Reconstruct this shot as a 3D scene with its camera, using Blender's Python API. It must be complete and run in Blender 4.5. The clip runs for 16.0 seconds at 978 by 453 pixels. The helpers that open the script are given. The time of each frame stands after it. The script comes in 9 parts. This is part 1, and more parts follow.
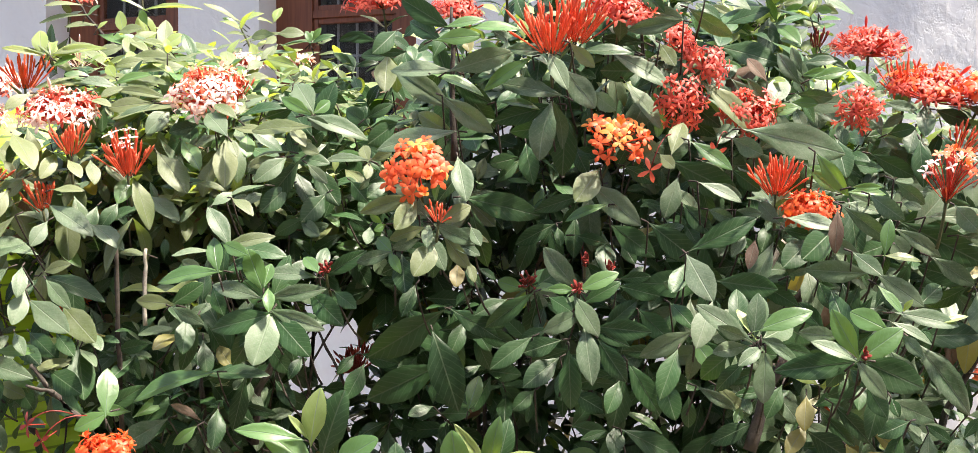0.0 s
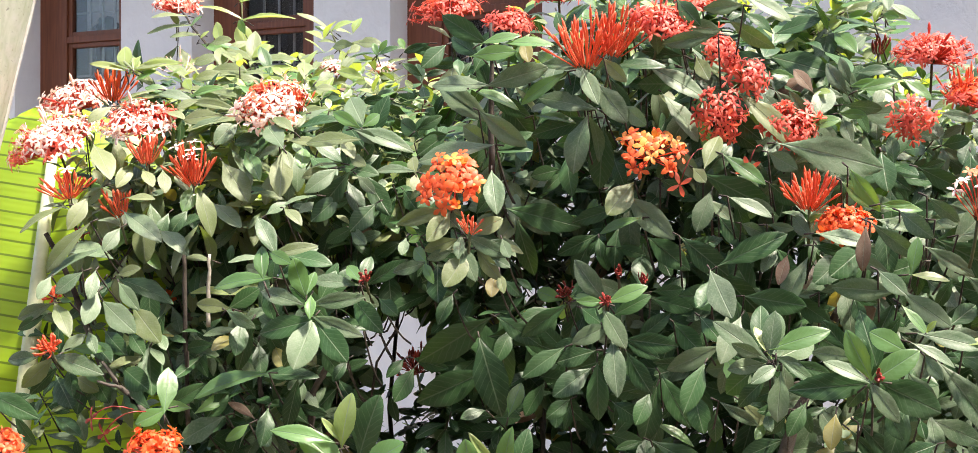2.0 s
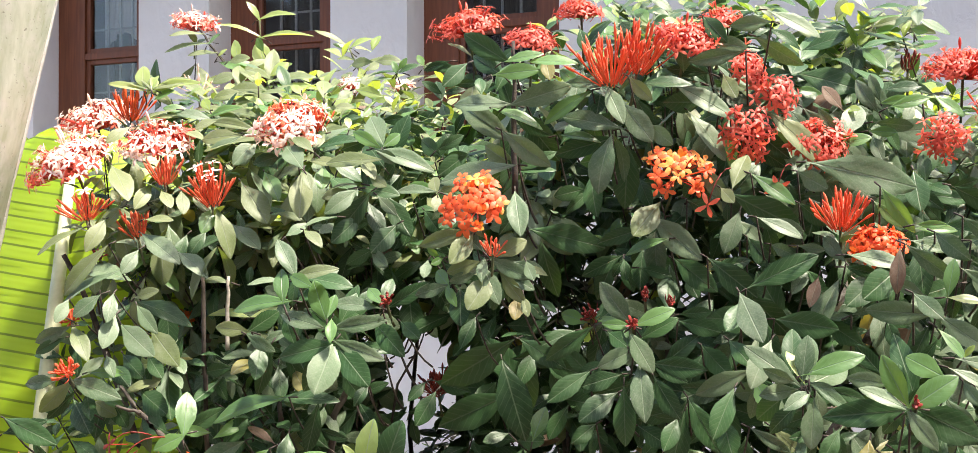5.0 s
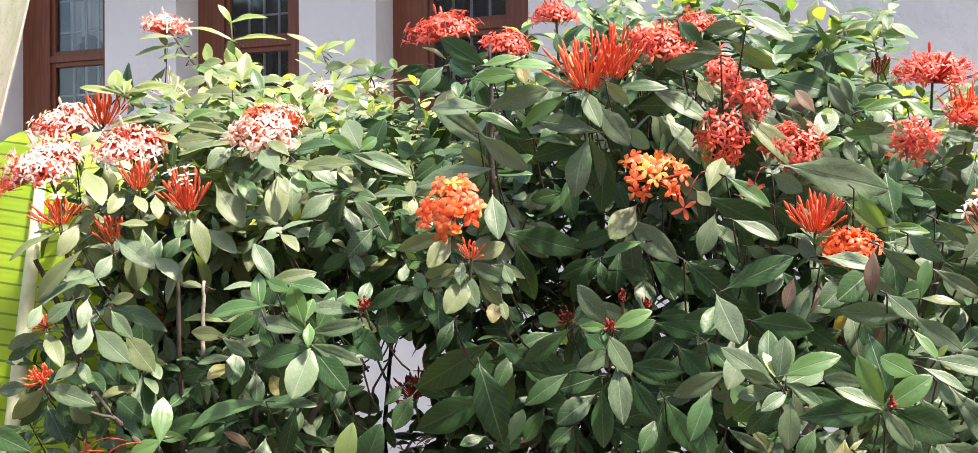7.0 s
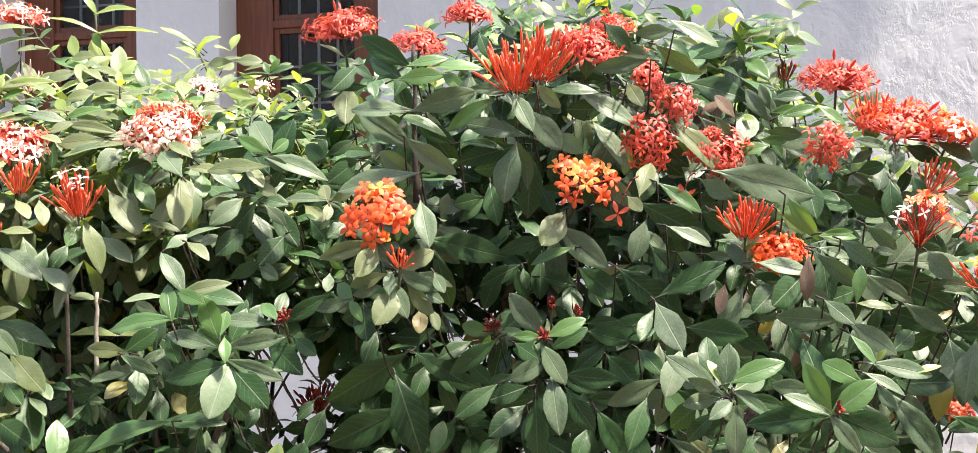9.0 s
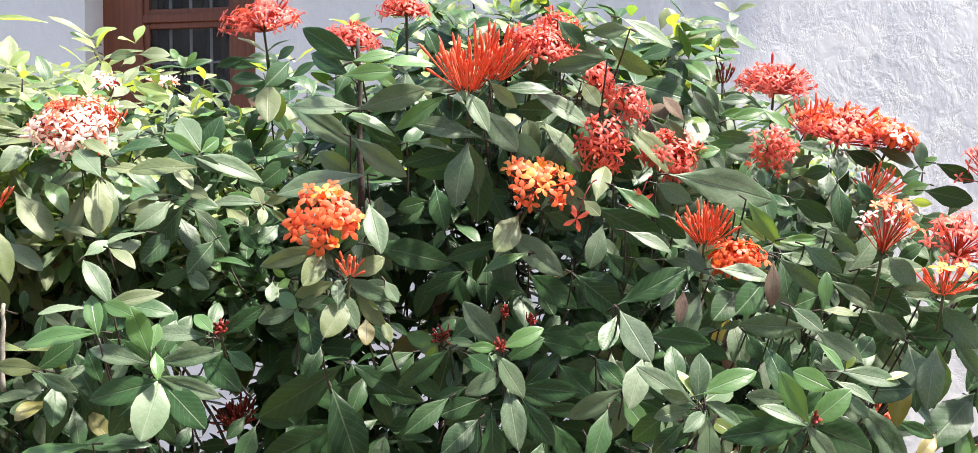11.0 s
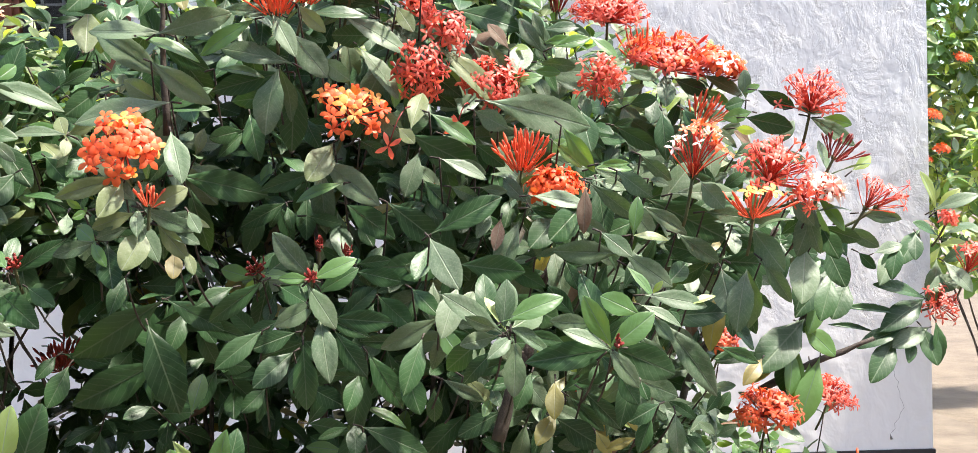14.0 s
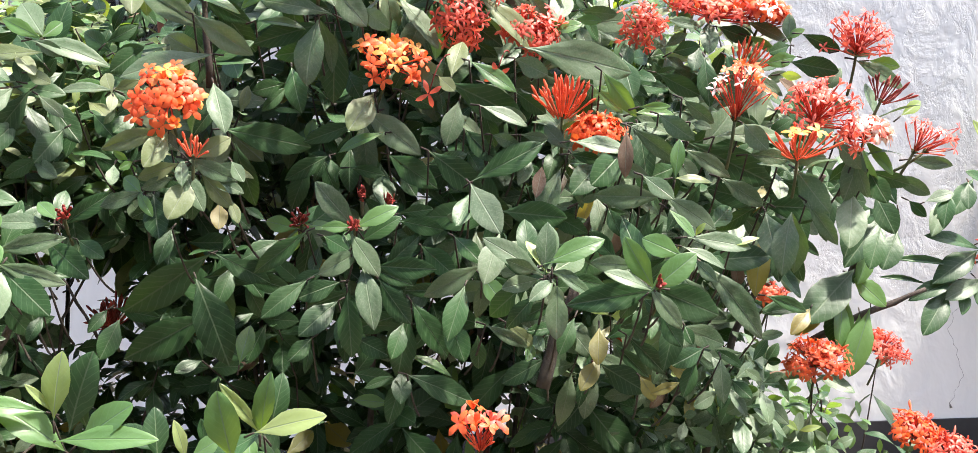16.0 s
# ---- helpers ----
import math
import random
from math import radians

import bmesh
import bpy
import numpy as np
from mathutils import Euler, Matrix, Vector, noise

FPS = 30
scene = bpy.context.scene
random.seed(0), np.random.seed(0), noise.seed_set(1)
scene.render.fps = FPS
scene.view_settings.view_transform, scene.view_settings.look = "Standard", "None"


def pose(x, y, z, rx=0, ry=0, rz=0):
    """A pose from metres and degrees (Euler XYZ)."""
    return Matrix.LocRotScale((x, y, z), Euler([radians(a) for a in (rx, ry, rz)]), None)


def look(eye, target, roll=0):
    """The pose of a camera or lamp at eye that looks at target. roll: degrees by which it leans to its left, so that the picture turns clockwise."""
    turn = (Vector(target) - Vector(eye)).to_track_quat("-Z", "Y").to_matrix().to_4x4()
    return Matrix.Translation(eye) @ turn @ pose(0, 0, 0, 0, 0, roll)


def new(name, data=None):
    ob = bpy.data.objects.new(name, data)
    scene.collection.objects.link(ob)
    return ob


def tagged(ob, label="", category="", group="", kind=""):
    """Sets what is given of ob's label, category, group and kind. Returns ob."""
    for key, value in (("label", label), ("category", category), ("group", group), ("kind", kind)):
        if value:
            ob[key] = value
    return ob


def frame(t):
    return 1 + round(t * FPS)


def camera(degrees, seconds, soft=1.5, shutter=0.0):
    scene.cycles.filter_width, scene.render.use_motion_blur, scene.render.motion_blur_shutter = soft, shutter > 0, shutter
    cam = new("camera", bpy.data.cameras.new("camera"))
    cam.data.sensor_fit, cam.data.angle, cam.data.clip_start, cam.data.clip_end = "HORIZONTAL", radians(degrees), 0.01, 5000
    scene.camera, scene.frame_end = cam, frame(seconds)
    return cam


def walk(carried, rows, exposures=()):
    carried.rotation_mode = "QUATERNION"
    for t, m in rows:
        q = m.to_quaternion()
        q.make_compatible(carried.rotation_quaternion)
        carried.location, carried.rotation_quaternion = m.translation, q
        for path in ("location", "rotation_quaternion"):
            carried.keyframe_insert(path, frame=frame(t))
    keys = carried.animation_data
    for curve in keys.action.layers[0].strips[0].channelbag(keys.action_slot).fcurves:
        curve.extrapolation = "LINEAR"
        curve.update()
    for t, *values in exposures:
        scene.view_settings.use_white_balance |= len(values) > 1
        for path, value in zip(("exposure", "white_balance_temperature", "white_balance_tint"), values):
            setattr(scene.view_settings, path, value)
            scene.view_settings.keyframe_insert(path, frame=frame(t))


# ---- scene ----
cam = camera(46.2, 16.0, soft=0.5)
METRES, EYE, TILT, LEAN, TURN = 0.8, 1.75, 0.0, 0.0, 4.4
ROWS = [
    (0.0, 0.0, 0.0, 0.0, 0.01, 0.79, 0.59),
    (0.5, 0.0212, 0.0138, -0.0006, 0.5, 0.6, 0.45),
    (1.0, 0.085, 0.0092, 0.013, 3.15, 0.4, 0.29),
    (1.5, 0.1852, -0.0275, 0.0293, 6.18, 0.34, 0.1),
    (2.0, 0.208, -0.0333, 0.0369, 7.56, 0.33, 0.04),
    (2.5, 0.2102, -0.0456, 0.045, 8.62, 0.44, 0.06),
    (3.0, 0.213, -0.0401, 0.0542, 9.23, 0.54, 0.17),
    (5.5, 0.1878, 0.0041, 0.052, 7.98, 1.1, 0.34),
    (6.0, 0.1894, 0.0031, 0.0569, 7.59, 1.18, 0.44),
    (6.5, 0.182, -0.0024, 0.0572, 7.22, 1.16, 0.49),
    (7.0, 0.1743, -0.0066, 0.0537, 6.76, 1.1, 0.51),
    (7.5, 0.1797, -0.0067, 0.0524, 6.06, 1.0, 0.55),
    (8.0, 0.1557, 0.0012, 0.0523, 4.77, 0.91, 0.63),
    (8.5, 0.0784, 0.0245, 0.0638, 1.33, 0.86, 0.75),
    (11.0, -0.1398, 0.1598, 0.0808, -8.71, 0.88, 0.96),
    (11.5, -0.1162, 0.1762, 0.0633, -10.19, 0.78, 0.75),
    (12.0, -0.0978, 0.1789, 0.0489, -10.92, 0.48, 0.74),
    (12.5, -0.0602, 0.1775, 0.0426, -11.55, -0.25, 0.77),
    (13.0, -0.0113, 0.176, 0.0431, -12.3, -0.86, 0.92),
    (13.5, 0.019, 0.1683, 0.0485, -13.19, -1.49, 1.23),
    (14.0, 0.012, 0.1686, 0.0452, -13.34, -1.78, 1.58),
    (14.5, 0.0126, 0.1605, 0.0465, -13.2, -2.07, 1.92),
    (15.0, 0.0142, 0.1501, 0.0486, -12.8, -2.37, 2.2),
    (15.5, 0.0104, 0.1459, 0.0484, -11.5, -2.59, 2.41),
    (16.0, 0.0271, 0.1632, -0.0057, -10.73, -2.74, 2.48),
]
walk(cam, [(t, pose(0, 0, EYE, TILT, LEAN, TURN) @ pose(METRES * x, METRES * y, METRES * z, 90 + pitch, roll, yaw)) for t, x, y, z, yaw, pitch, roll in ROWS],
     exposures=((0.0, 1.66, 6900, 13), (8.5, 1.66, 6900, 13), (11.0, 1.71, 6550, 11), (16.0, 1.72, 6550, 11)))

# ---- light ----
SUN = Vector((0.42, -0.135, 1.0)).normalized()
world = bpy.data.worlds.new("sky")
scene.world = world
world.use_nodes = True
wn = world.node_tree
sky = wn.nodes.new("ShaderNodeTexSky")
sky.sky_type = "NISHITA"
sky.sun_disc = False
sky.sun_elevation = math.asin(SUN.z)
sky.sun_rotation = math.atan2(SUN.x, SUN.y)
sky.air_density, sky.dust_density, sky.ozone_density = 1.0, 2.5, 1.0
background = wn.nodes["Background"]
background.inputs["Strength"].default_value = 0.150
wn.links.new(sky.outputs[0], background.inputs["Color"])
sun_data = bpy.data.lights.new("sun", "SUN")
sun_data.energy, sun_data.angle, sun_data.color = 3.6, radians(4.0), (1.0, 0.945, 0.850)
sun = new("sun", sun_data)
sun.matrix_world = look(SUN * 30, (0, 0, 0))


# ---- materials ----
def material(name):
    m = bpy.data.materials.new(name)
    m.use_nodes = True
    n = m.node_tree
    return m, n, n.nodes["Principled BSDF"], n.nodes["Material Output"]


def node(n, kind, **values):
    made = n.nodes.new(kind)
    for key, value in values.items():
        made.inputs[key.replace("_", " ")].default_value = value
    return made


def mixed(n, factor, a, b):
    """A colour between a and b; each may be a socket or a plain colour."""
    m = n.nodes.new("ShaderNodeMix")
    m.data_type = "RGBA"
    for socket, value in ((m.inputs[0], factor), (m.inputs[6], a), (m.inputs[7], b)):
        if isinstance(value, bpy.types.NodeSocket):
            n.links.new(value, socket)
        elif isinstance(value, (int, float)):
            socket.default_value = value
        else:
            socket.default_value = (*value, 1)
    return m.outputs[2]


def sums(n, kind, a, b=0.0, c=0.0):
    m = n.nodes.new("ShaderNodeMath")
    m.operation = kind
    for socket, value in zip(m.inputs, (a, b, c)):
        if isinstance(value, bpy.types.NodeSocket):
            n.links.new(value, socket)
        else:
            socket.default_value = value
    return m.outputs[0]


def ramp(n, value, low, high, a=0.0, b=1.0):
    m = n.nodes.new("ShaderNodeMapRange")
    n.links.new(value, m.inputs[0])
    for k, v in zip((1, 2, 3, 4), (low, high, a, b)):
        m.inputs[k].default_value = v
    return m.outputs[0]


def chance(n):
    """A number from 0 to 1 that differs from piece to piece, single or joined."""
    a = n.nodes.new("ShaderNodeObjectInfo").outputs["Random"]
    b = n.nodes.new("ShaderNodeNewGeometry").outputs["Random Per Island"]
    return sums(n, "FRACT", sums(n, "ADD", a, b))


def grain(n, scale, detail=4.0, rough=0.6, space="Position"):
    place = n.nodes.new("ShaderNodeNewGeometry").outputs["Position"] if space == "Position" else n.nodes.new("ShaderNodeTexCoord").outputs[space]
    tex = node(n, "ShaderNodeTexNoise", Scale=scale, Detail=detail, Roughness=rough)
    n.links.new(place, tex.inputs["Vector"])
    return tex.outputs["Fac"]


def bumped(n, bsdf, height, strength, distance):
    b = node(n, "ShaderNodeBump", Strength=strength, Distance=distance)
    n.links.new(height, b.inputs["Height"])
    n.links.new(b.outputs[0], bsdf.inputs["Normal"])


def leaf_material(name, dark, light, through_colour, share, dust, rough, gloss=0.75):
    """A leaf: colour that differs from leaf to leaf, pale midrib and side veins, dust, and light that passes through."""
    m, n, bsdf, out = material(name)
    uv = n.nodes.new("ShaderNodeUVMap").outputs[0]
    split = n.nodes.new("ShaderNodeSeparateXYZ")
    n.links.new(uv, split.inputs[0])
    across = sums(n, "ABSOLUTE", sums(n, "SUBTRACT", split.outputs[0], 0.5))
    rib = ramp(n, across, 0.008, 0.030, 1.0, 0.0)
    wave = sums(n, "SINE", sums(n, "MULTIPLY", sums(n, "ADD", sums(n, "SUBTRACT", split.outputs[1], sums(n, "MULTIPLY", across, 0.55)), sums(n, "MULTIPLY", grain(n, 45.0, 2.0), 0.09)), 56.0))
    vein = ramp(n, wave, 0.80, 1.0)
    tone = mixed(n, chance(n), dark, light)
    blotch = ramp(n, grain(n, 55.0, 5.0), 0.42, 0.68)
    tone = mixed(n, sums(n, "MULTIPLY", blotch, 0.35), tone, light)
    pale = tuple(0.55 * c + 0.45 * d for c, d in zip(light, (0.34, 0.40, 0.26)))
    tone = mixed(n, sums(n, "MULTIPLY", vein, 0.20), tone, pale)
    tone = mixed(n, sums(n, "MULTIPLY", rib, 0.50), tone, pale)
    film = ramp(n, grain(n, 14.0, 6.0, 0.7), 0.40, 0.75, 0.0, dust)
    film = sums(n, "ADD", film, sums(n, "MULTIPLY", ramp(n, grain(n, 420.0, 2.0), 0.5, 0.75), dust * 0.6))
    tone = mixed(n, film, tone, (0.375, 0.395, 0.310))
    n.links.new(tone, bsdf.inputs["Base Color"])
    n.links.new(ramp(n, film, 0.0, 0.7, rough, rough + 0.25), bsdf.inputs["Roughness"])
    bsdf.inputs["Specular IOR Level"].default_value = gloss
    height = sums(n, "SUBTRACT", sums(n, "MULTIPLY", wave, -0.022), sums(n, "MULTIPLY", rib, 0.40))
    height = sums(n, "ADD", height, sums(n, "MULTIPLY", grain(n, 45.0, 3.0), 1.3))
    bumped(n, bsdf, height, 0.55, 0.0014)
    glow = n.nodes.new("ShaderNodeBsdfTranslucent")
    n.links.new(mixed(n, rib, through_colour, pale), glow.inputs["Color"])
    blend = node(n, "ShaderNodeMixShader", Fac=share)
    n.links.new(bsdf.outputs[0], blend.inputs[1])
    n.links.new(glow.outputs[0], blend.inputs[2])
    n.links.new(blend.outputs[0], out.inputs["Surface"])
    return m


def petal_material(name, dark, light, through_colour, share):
    m, n, bsdf, out = material(name)
    tone = mixed(n, chance(n), dark, light)
    tone = mixed(n, ramp(n, grain(n, 160.0, 3.0), 0.4, 0.7, 0.0, 0.35), tone, light)
    n.links.new(tone, bsdf.inputs["Base Color"])
    bsdf.inputs["Roughness"].default_value = 0.5
    glow = node(n, "ShaderNodeBsdfTranslucent", Color=(*through_colour, 1))
    blend = node(n, "ShaderNodeMixShader", Fac=share)
    n.links.new(bsdf.outputs[0], blend.inputs[1])
    n.links.new(glow.outputs[0], blend.inputs[2])
    n.links.new(blend.outputs[0], out.inputs["Surface"])
    return m


LEAF = {
    # dark green of older leaves, with shade inside the hedge put into it
    "dark": leaf_material("leaf_dark_shaded", (0.013, 0.045, 0.014), (0.040, 0.102, 0.032), (0.13, 0.28, 0.02), 0.06, 0.06, 0.42, 0.32),
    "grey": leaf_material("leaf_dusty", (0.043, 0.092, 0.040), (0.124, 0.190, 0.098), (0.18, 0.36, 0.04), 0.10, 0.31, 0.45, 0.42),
    # warmer, paler copy of the dusty leaf: sunlight on the crest put into colour
    "olive": leaf_material("leaf_olive_sunlit", (0.076, 0.116, 0.040), (0.185, 0.220, 0.090), (0.30, 0.42, 0.04), 0.20, 0.30, 0.46, 0.42),
    "fresh": leaf_material("leaf_fresh", (0.060, 0.150, 0.045), (0.120, 0.250, 0.075), (0.34, 0.54, 0.04), 0.30, 0.10, 0.36, 0.6),
    "young": leaf_material("leaf_young", (0.230, 0.330, 0.090), (0.370, 0.460, 0.190), (0.62, 0.74, 0.05), 0.38, 0.12, 0.32),
    "yellow": leaf_material("leaf_yellowing", (0.150, 0.160, 0.030), (0.260, 0.210, 0.040), (0.55, 0.45, 0.05), 0.30, 0.20, 0.45),
    "dry": leaf_material("leaf_dry", (0.120, 0.060, 0.035), (0.200, 0.110, 0.065), (0.35, 0.16, 0.06), 0.20, 0.25, 0.70),
}
PETAL = {
    "orange": petal_material("petal_orange", (0.80, 0.100, 0.034), (0.90, 0.185, 0.050), (0.95, 0.21, 0.04), 0.32),
    "red": petal_material("petal_red", (0.60, 0.062, 0.048), (0.86, 0.220, 0.150), (0.95, 0.18, 0.09), 0.32),
    # pale pinkish petals, with sun glare on the heads painted into the colour
    "glare_pale": petal_material("petal_glare_pale", (0.92, 0.720, 0.600), (0.95, 0.890, 0.830), (0.95, 0.50, 0.32), 0.32),
    "maroon": petal_material("petal_maroon", (0.16, 0.020, 0.018), (0.36, 0.045, 0.030), (0.40, 0.05, 0.03), 0.15),
    "coral": petal_material("petal_coral", (0.68, 0.090, 0.045), (0.84, 0.210, 0.100), (0.95, 0.27, 0.11), 0.32),
    "tube": petal_material("petal_tube", (0.50, 0.040, 0.026), (0.70, 0.090, 0.050), (0.80, 0.09, 0.04), 0.22),
    "gold": petal_material("petal_gold", (0.88, 0.260, 0.050), (0.92, 0.410, 0.090), (0.95, 0.40, 0.05), 0.30),
}


def bark_material(name, dark, light):
    m, n, bsdf, out = material(name)
    tone = mixed(n, ramp(n, grain(n, 90.0, 6.0), 0.35, 0.7), dark, light)
    tone = mixed(n, ramp(n, grain(n, 9.0, 3.0), 0.5, 0.7, 0.0, 0.5), tone, (0.17, 0.15, 0.12))
    n.links.new(tone, bsdf.inputs["Base Color"])
    bsdf.inputs["Roughness"].default_value = 0.85
    bumped(n, bsdf, grain(n, 220.0, 5.0), 0.7, 0.002)
    return m


BARK = bark_material("bark", (0.030, 0.022, 0.018), (0.078, 0.058, 0.046))
PALE_BARK = bark_material("pale_bark", (0.30, 0.27, 0.22), (0.48, 0.44, 0.37))
GREEN_STEM = bark_material("green_stem", (0.075, 0.095, 0.035), (0.120, 0.110, 0.050))


def plaster_material():
    """Old whitewash: flaking in upright patches, grey where the top coat has gone."""
    m, n, bsdf, out = material("whitewash")
    place = n.nodes.new("ShaderNodeNewGeometry").outputs["Position"]
    stretch = n.nodes.new("ShaderNodeMapping")
    stretch.inputs["Scale"].default_value = (1, 1, 0.72)
    n.links.new(place, stretch.inputs[0])

    def drawn(scale, detail, rough):
        tex = node(n, "ShaderNodeTexNoise", Scale=scale, Detail=detail, Roughness=rough, Distortion=0.4)
        n.links.new(stretch.outputs[0], tex.inputs["Vector"])
        return tex.outputs["Fac"]

    patch = ramp(n, drawn(4.2, 7.0, 0.62), 0.45, 0.58)
    flake = ramp(n, drawn(11.0, 7.0, 0.68), 0.54, 0.62)
    level = n.nodes.new("ShaderNodeSeparateXYZ")
    n.links.new(place, level.inputs[0])
    old = ramp(n, sums(n, "ADD", level.outputs[2], sums(n, "MULTIPLY", grain(n, 2.0, 3.0), 0.5)), 1.10, 1.55)
    old = sums(n, "MULTIPLY", old, ramp(n, level.outputs[0], 0.4, 2.0, 0.15, 1.0))
    patch, flake = sums(n, "MULTIPLY", patch, old), sums(n, "MULTIPLY", flake, old)
    tone = mixed(n, ramp(n, grain(n, 1.3, 5.0), 0.35, 0.7), (0.800, 0.790, 0.768), (0.740, 0.733, 0.715))
    tone = mixed(n, sums(n, "MULTIPLY", patch, 0.50), tone, (0.600, 0.605, 0.620))
    tone = mixed(n, sums(n, "MULTIPLY", flake, 0.22), tone, (0.545, 0.545, 0.545))
    n.links.new(tone, bsdf.inputs["Base Color"])
    bsdf.inputs["Roughness"].default_value = 0.9
    ridges = sums(n, "ADD", sums(n, "MULTIPLY", patch, -0.5), sums(n, "MULTIPLY", flake, -0.5))
    ridges = sums(n, "ADD", ridges, sums(n, "MULTIPLY", drawn(9.0, 3.5, 0.45), 1.5))
    bumped(n, bsdf, ridges, 0.42, 0.020)
    return m


def plain_material(name, a, b, scale, rough, bump=0.0, metal=0.0):
    m, n, bsdf, out = material(name)
    n.links.new(mixed(n, ramp(n, grain(n, scale, 6.0), 0.32, 0.70), a, b), bsdf.inputs["Base Color"])
    bsdf.inputs["Roughness"].default_value, bsdf.inputs["Metallic"].default_value = rough, metal
    if bump:
        bumped(n, bsdf, grain(n, scale * 5, 5.0), 0.6, bump)
    return m


def wood_material():
    m, n, bsdf, out = material("varnished_wood")
    place = n.nodes.new("ShaderNodeNewGeometry").outputs["Position"]
    stretch = n.nodes.new("ShaderNodeMapping")
    stretch.inputs["Scale"].default_value = (60, 60, 4)
    n.links.new(place, stretch.inputs[0])
    tex = node(n, "ShaderNodeTexNoise", Scale=1.0, Detail=6.0)
    n.links.new(stretch.outputs[0], tex.inputs["Vector"])
    n.links.new(mixed(n, ramp(n, tex.outputs["Fac"], 0.3, 0.7), (0.140, 0.042, 0.017), (0.230, 0.074, 0.030)), bsdf.inputs["Base Color"])
    bsdf.inputs["Roughness"].default_value = 0.45
    return m


def glass_material():
    m, n, bsdf, out = material("window_glass")
    bsdf.inputs["Base Color"].default_value = (0.86, 0.88, 0.87, 1)
    bsdf.inputs["Roughness"].default_value = 0.04
    bsdf.inputs["Transmission Weight"].default_value = 1.0
    bumped(n, bsdf, grain(n, 3.0, 2.0), 0.15, 0.01)
    return m


WHITEWASH = plaster_material()
PLINTH = plain_material("black_plinth_paint", (0.018, 0.018, 0.020), (0.035, 0.034, 0.034), 5.0, 0.7, 0.004)
WOOD = wood_material()
GLASS = glass_material()
WHITE_BAR = plain_material("white_bar_paint", (0.40, 0.40, 0.39), (0.52, 0.52, 0.50), 20.0, 0.5)
DIM_SHEET = plain_material("dim_room_sheet", (0.050, 0.045, 0.040), (0.095, 0.086, 0.078), 3.0, 0.95)
PALE_CURTAIN = plain_material("pale_curtain", (0.62, 0.61, 0.59), (0.76, 0.75, 0.73), 4.0, 0.95)
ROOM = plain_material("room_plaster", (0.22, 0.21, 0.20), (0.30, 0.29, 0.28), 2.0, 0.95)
SOIL = plain_material("sandy_soil", (0.108, 0.084, 0.061), (0.175, 0.140, 0.101), 3.0, 0.95, 0.02)
CONCRETE = plain_material("sandy_concrete", (0.095, 0.074, 0.055), (0.160, 0.130, 0.098), 4.0, 0.9, 0.006)
CRACK = plain_material("crack_shadow", (0.22, 0.21, 0.20), (0.34, 0.33, 0.32), 40.0, 0.95)


# ---- mesh helpers ----
def part(name, bm, mat, parent=None, label=""):
    """Link a bmesh as one mesh object under a thing or a part."""
    me = bpy.data.meshes.new(name)
    bm.to_mesh(me)
    bm.free()
    me.materials.append(mat)
    ob = new(name, me)
    ob.parent = parent
    return tagged(ob, label)


def thing(name, label, category, place=(0, 0, 0), group=""):
    ob = new(name)
    ob.empty_display_size = 0.05
    ob.matrix_world = pose(*place)
    return tagged(ob, label, category, group)


def box(bm, a, b, bevel=0.0):
    """A box from corner a to corner b, its edges rounded by bevel."""
    made = bmesh.ops.create_cube(bm, size=1.0)["verts"]
    size = [abs(q - p) for p, q in zip(a, b)]
    mid = [(p + q) / 2 for p, q in zip(a, b)]
    bmesh.ops.scale(bm, vec=size, verts=made)
    bmesh.ops.translate(bm, vec=mid, verts=made)
    if bevel:
        edges = list({e for v in made for e in v.link_edges})
        bmesh.ops.bevel(bm, geom=edges, offset=bevel, segments=2, affect="EDGES", profile=0.6)
    return bm


def boxed(name, a, b, mat, parent=None, bevel=0.004, label=""):
    return part(name, box(bmesh.new(), a, b, bevel), mat, parent, label)


def tube(verts, faces, points, radii, sides=5):
    """Append a tapering tube along points to verts and faces."""
    first = len(verts)
    points = [Vector(p) for p in points]
    for k, p in enumerate(points):
        along = (points[min(k + 1, len(points) - 1)] - points[max(k - 1, 0)]).normalized()
        a = along.orthogonal().normalized()
        b = along.cross(a)
        for s in range(sides):
            w = 2 * math.pi * s / sides
            verts.append(tuple(p + radii[k] * (math.cos(w) * a + math.sin(w) * b)))
    for k in range(len(points) - 1):
        for s in range(sides):
            i, j = first + k * sides + s, first + k * sides + (s + 1) % sides
            faces.append((i, j, j + sides, i + sides))
    faces.append(tuple(first + (len(points) - 1) * sides + s for s in range(sides)))
    faces.append(tuple(first + s for s in reversed(range(sides))))


def from_lists(name, verts, faces, mat, parent=None, label="", smooth=True):
    me = bpy.data.meshes.new(name)
    me.from_pydata(verts, [], faces)
    if smooth:
        me.polygons.foreach_set("use_smooth", [True] * len(me.polygons))
    me.materials.append(mat)
    ob = new(name, me)
    ob.parent = parent
    return tagged(ob, label)


def bent(a, b, sag, steps=5):
    """Points from a to b, bowed by the vector sag."""
    a, b, sag = Vector(a), Vector(b), Vector(sag)
    return [a.lerp(b, k / steps) + sag * (4 * (k / steps) * (1 - k / steps)) for k in range(steps + 1)]


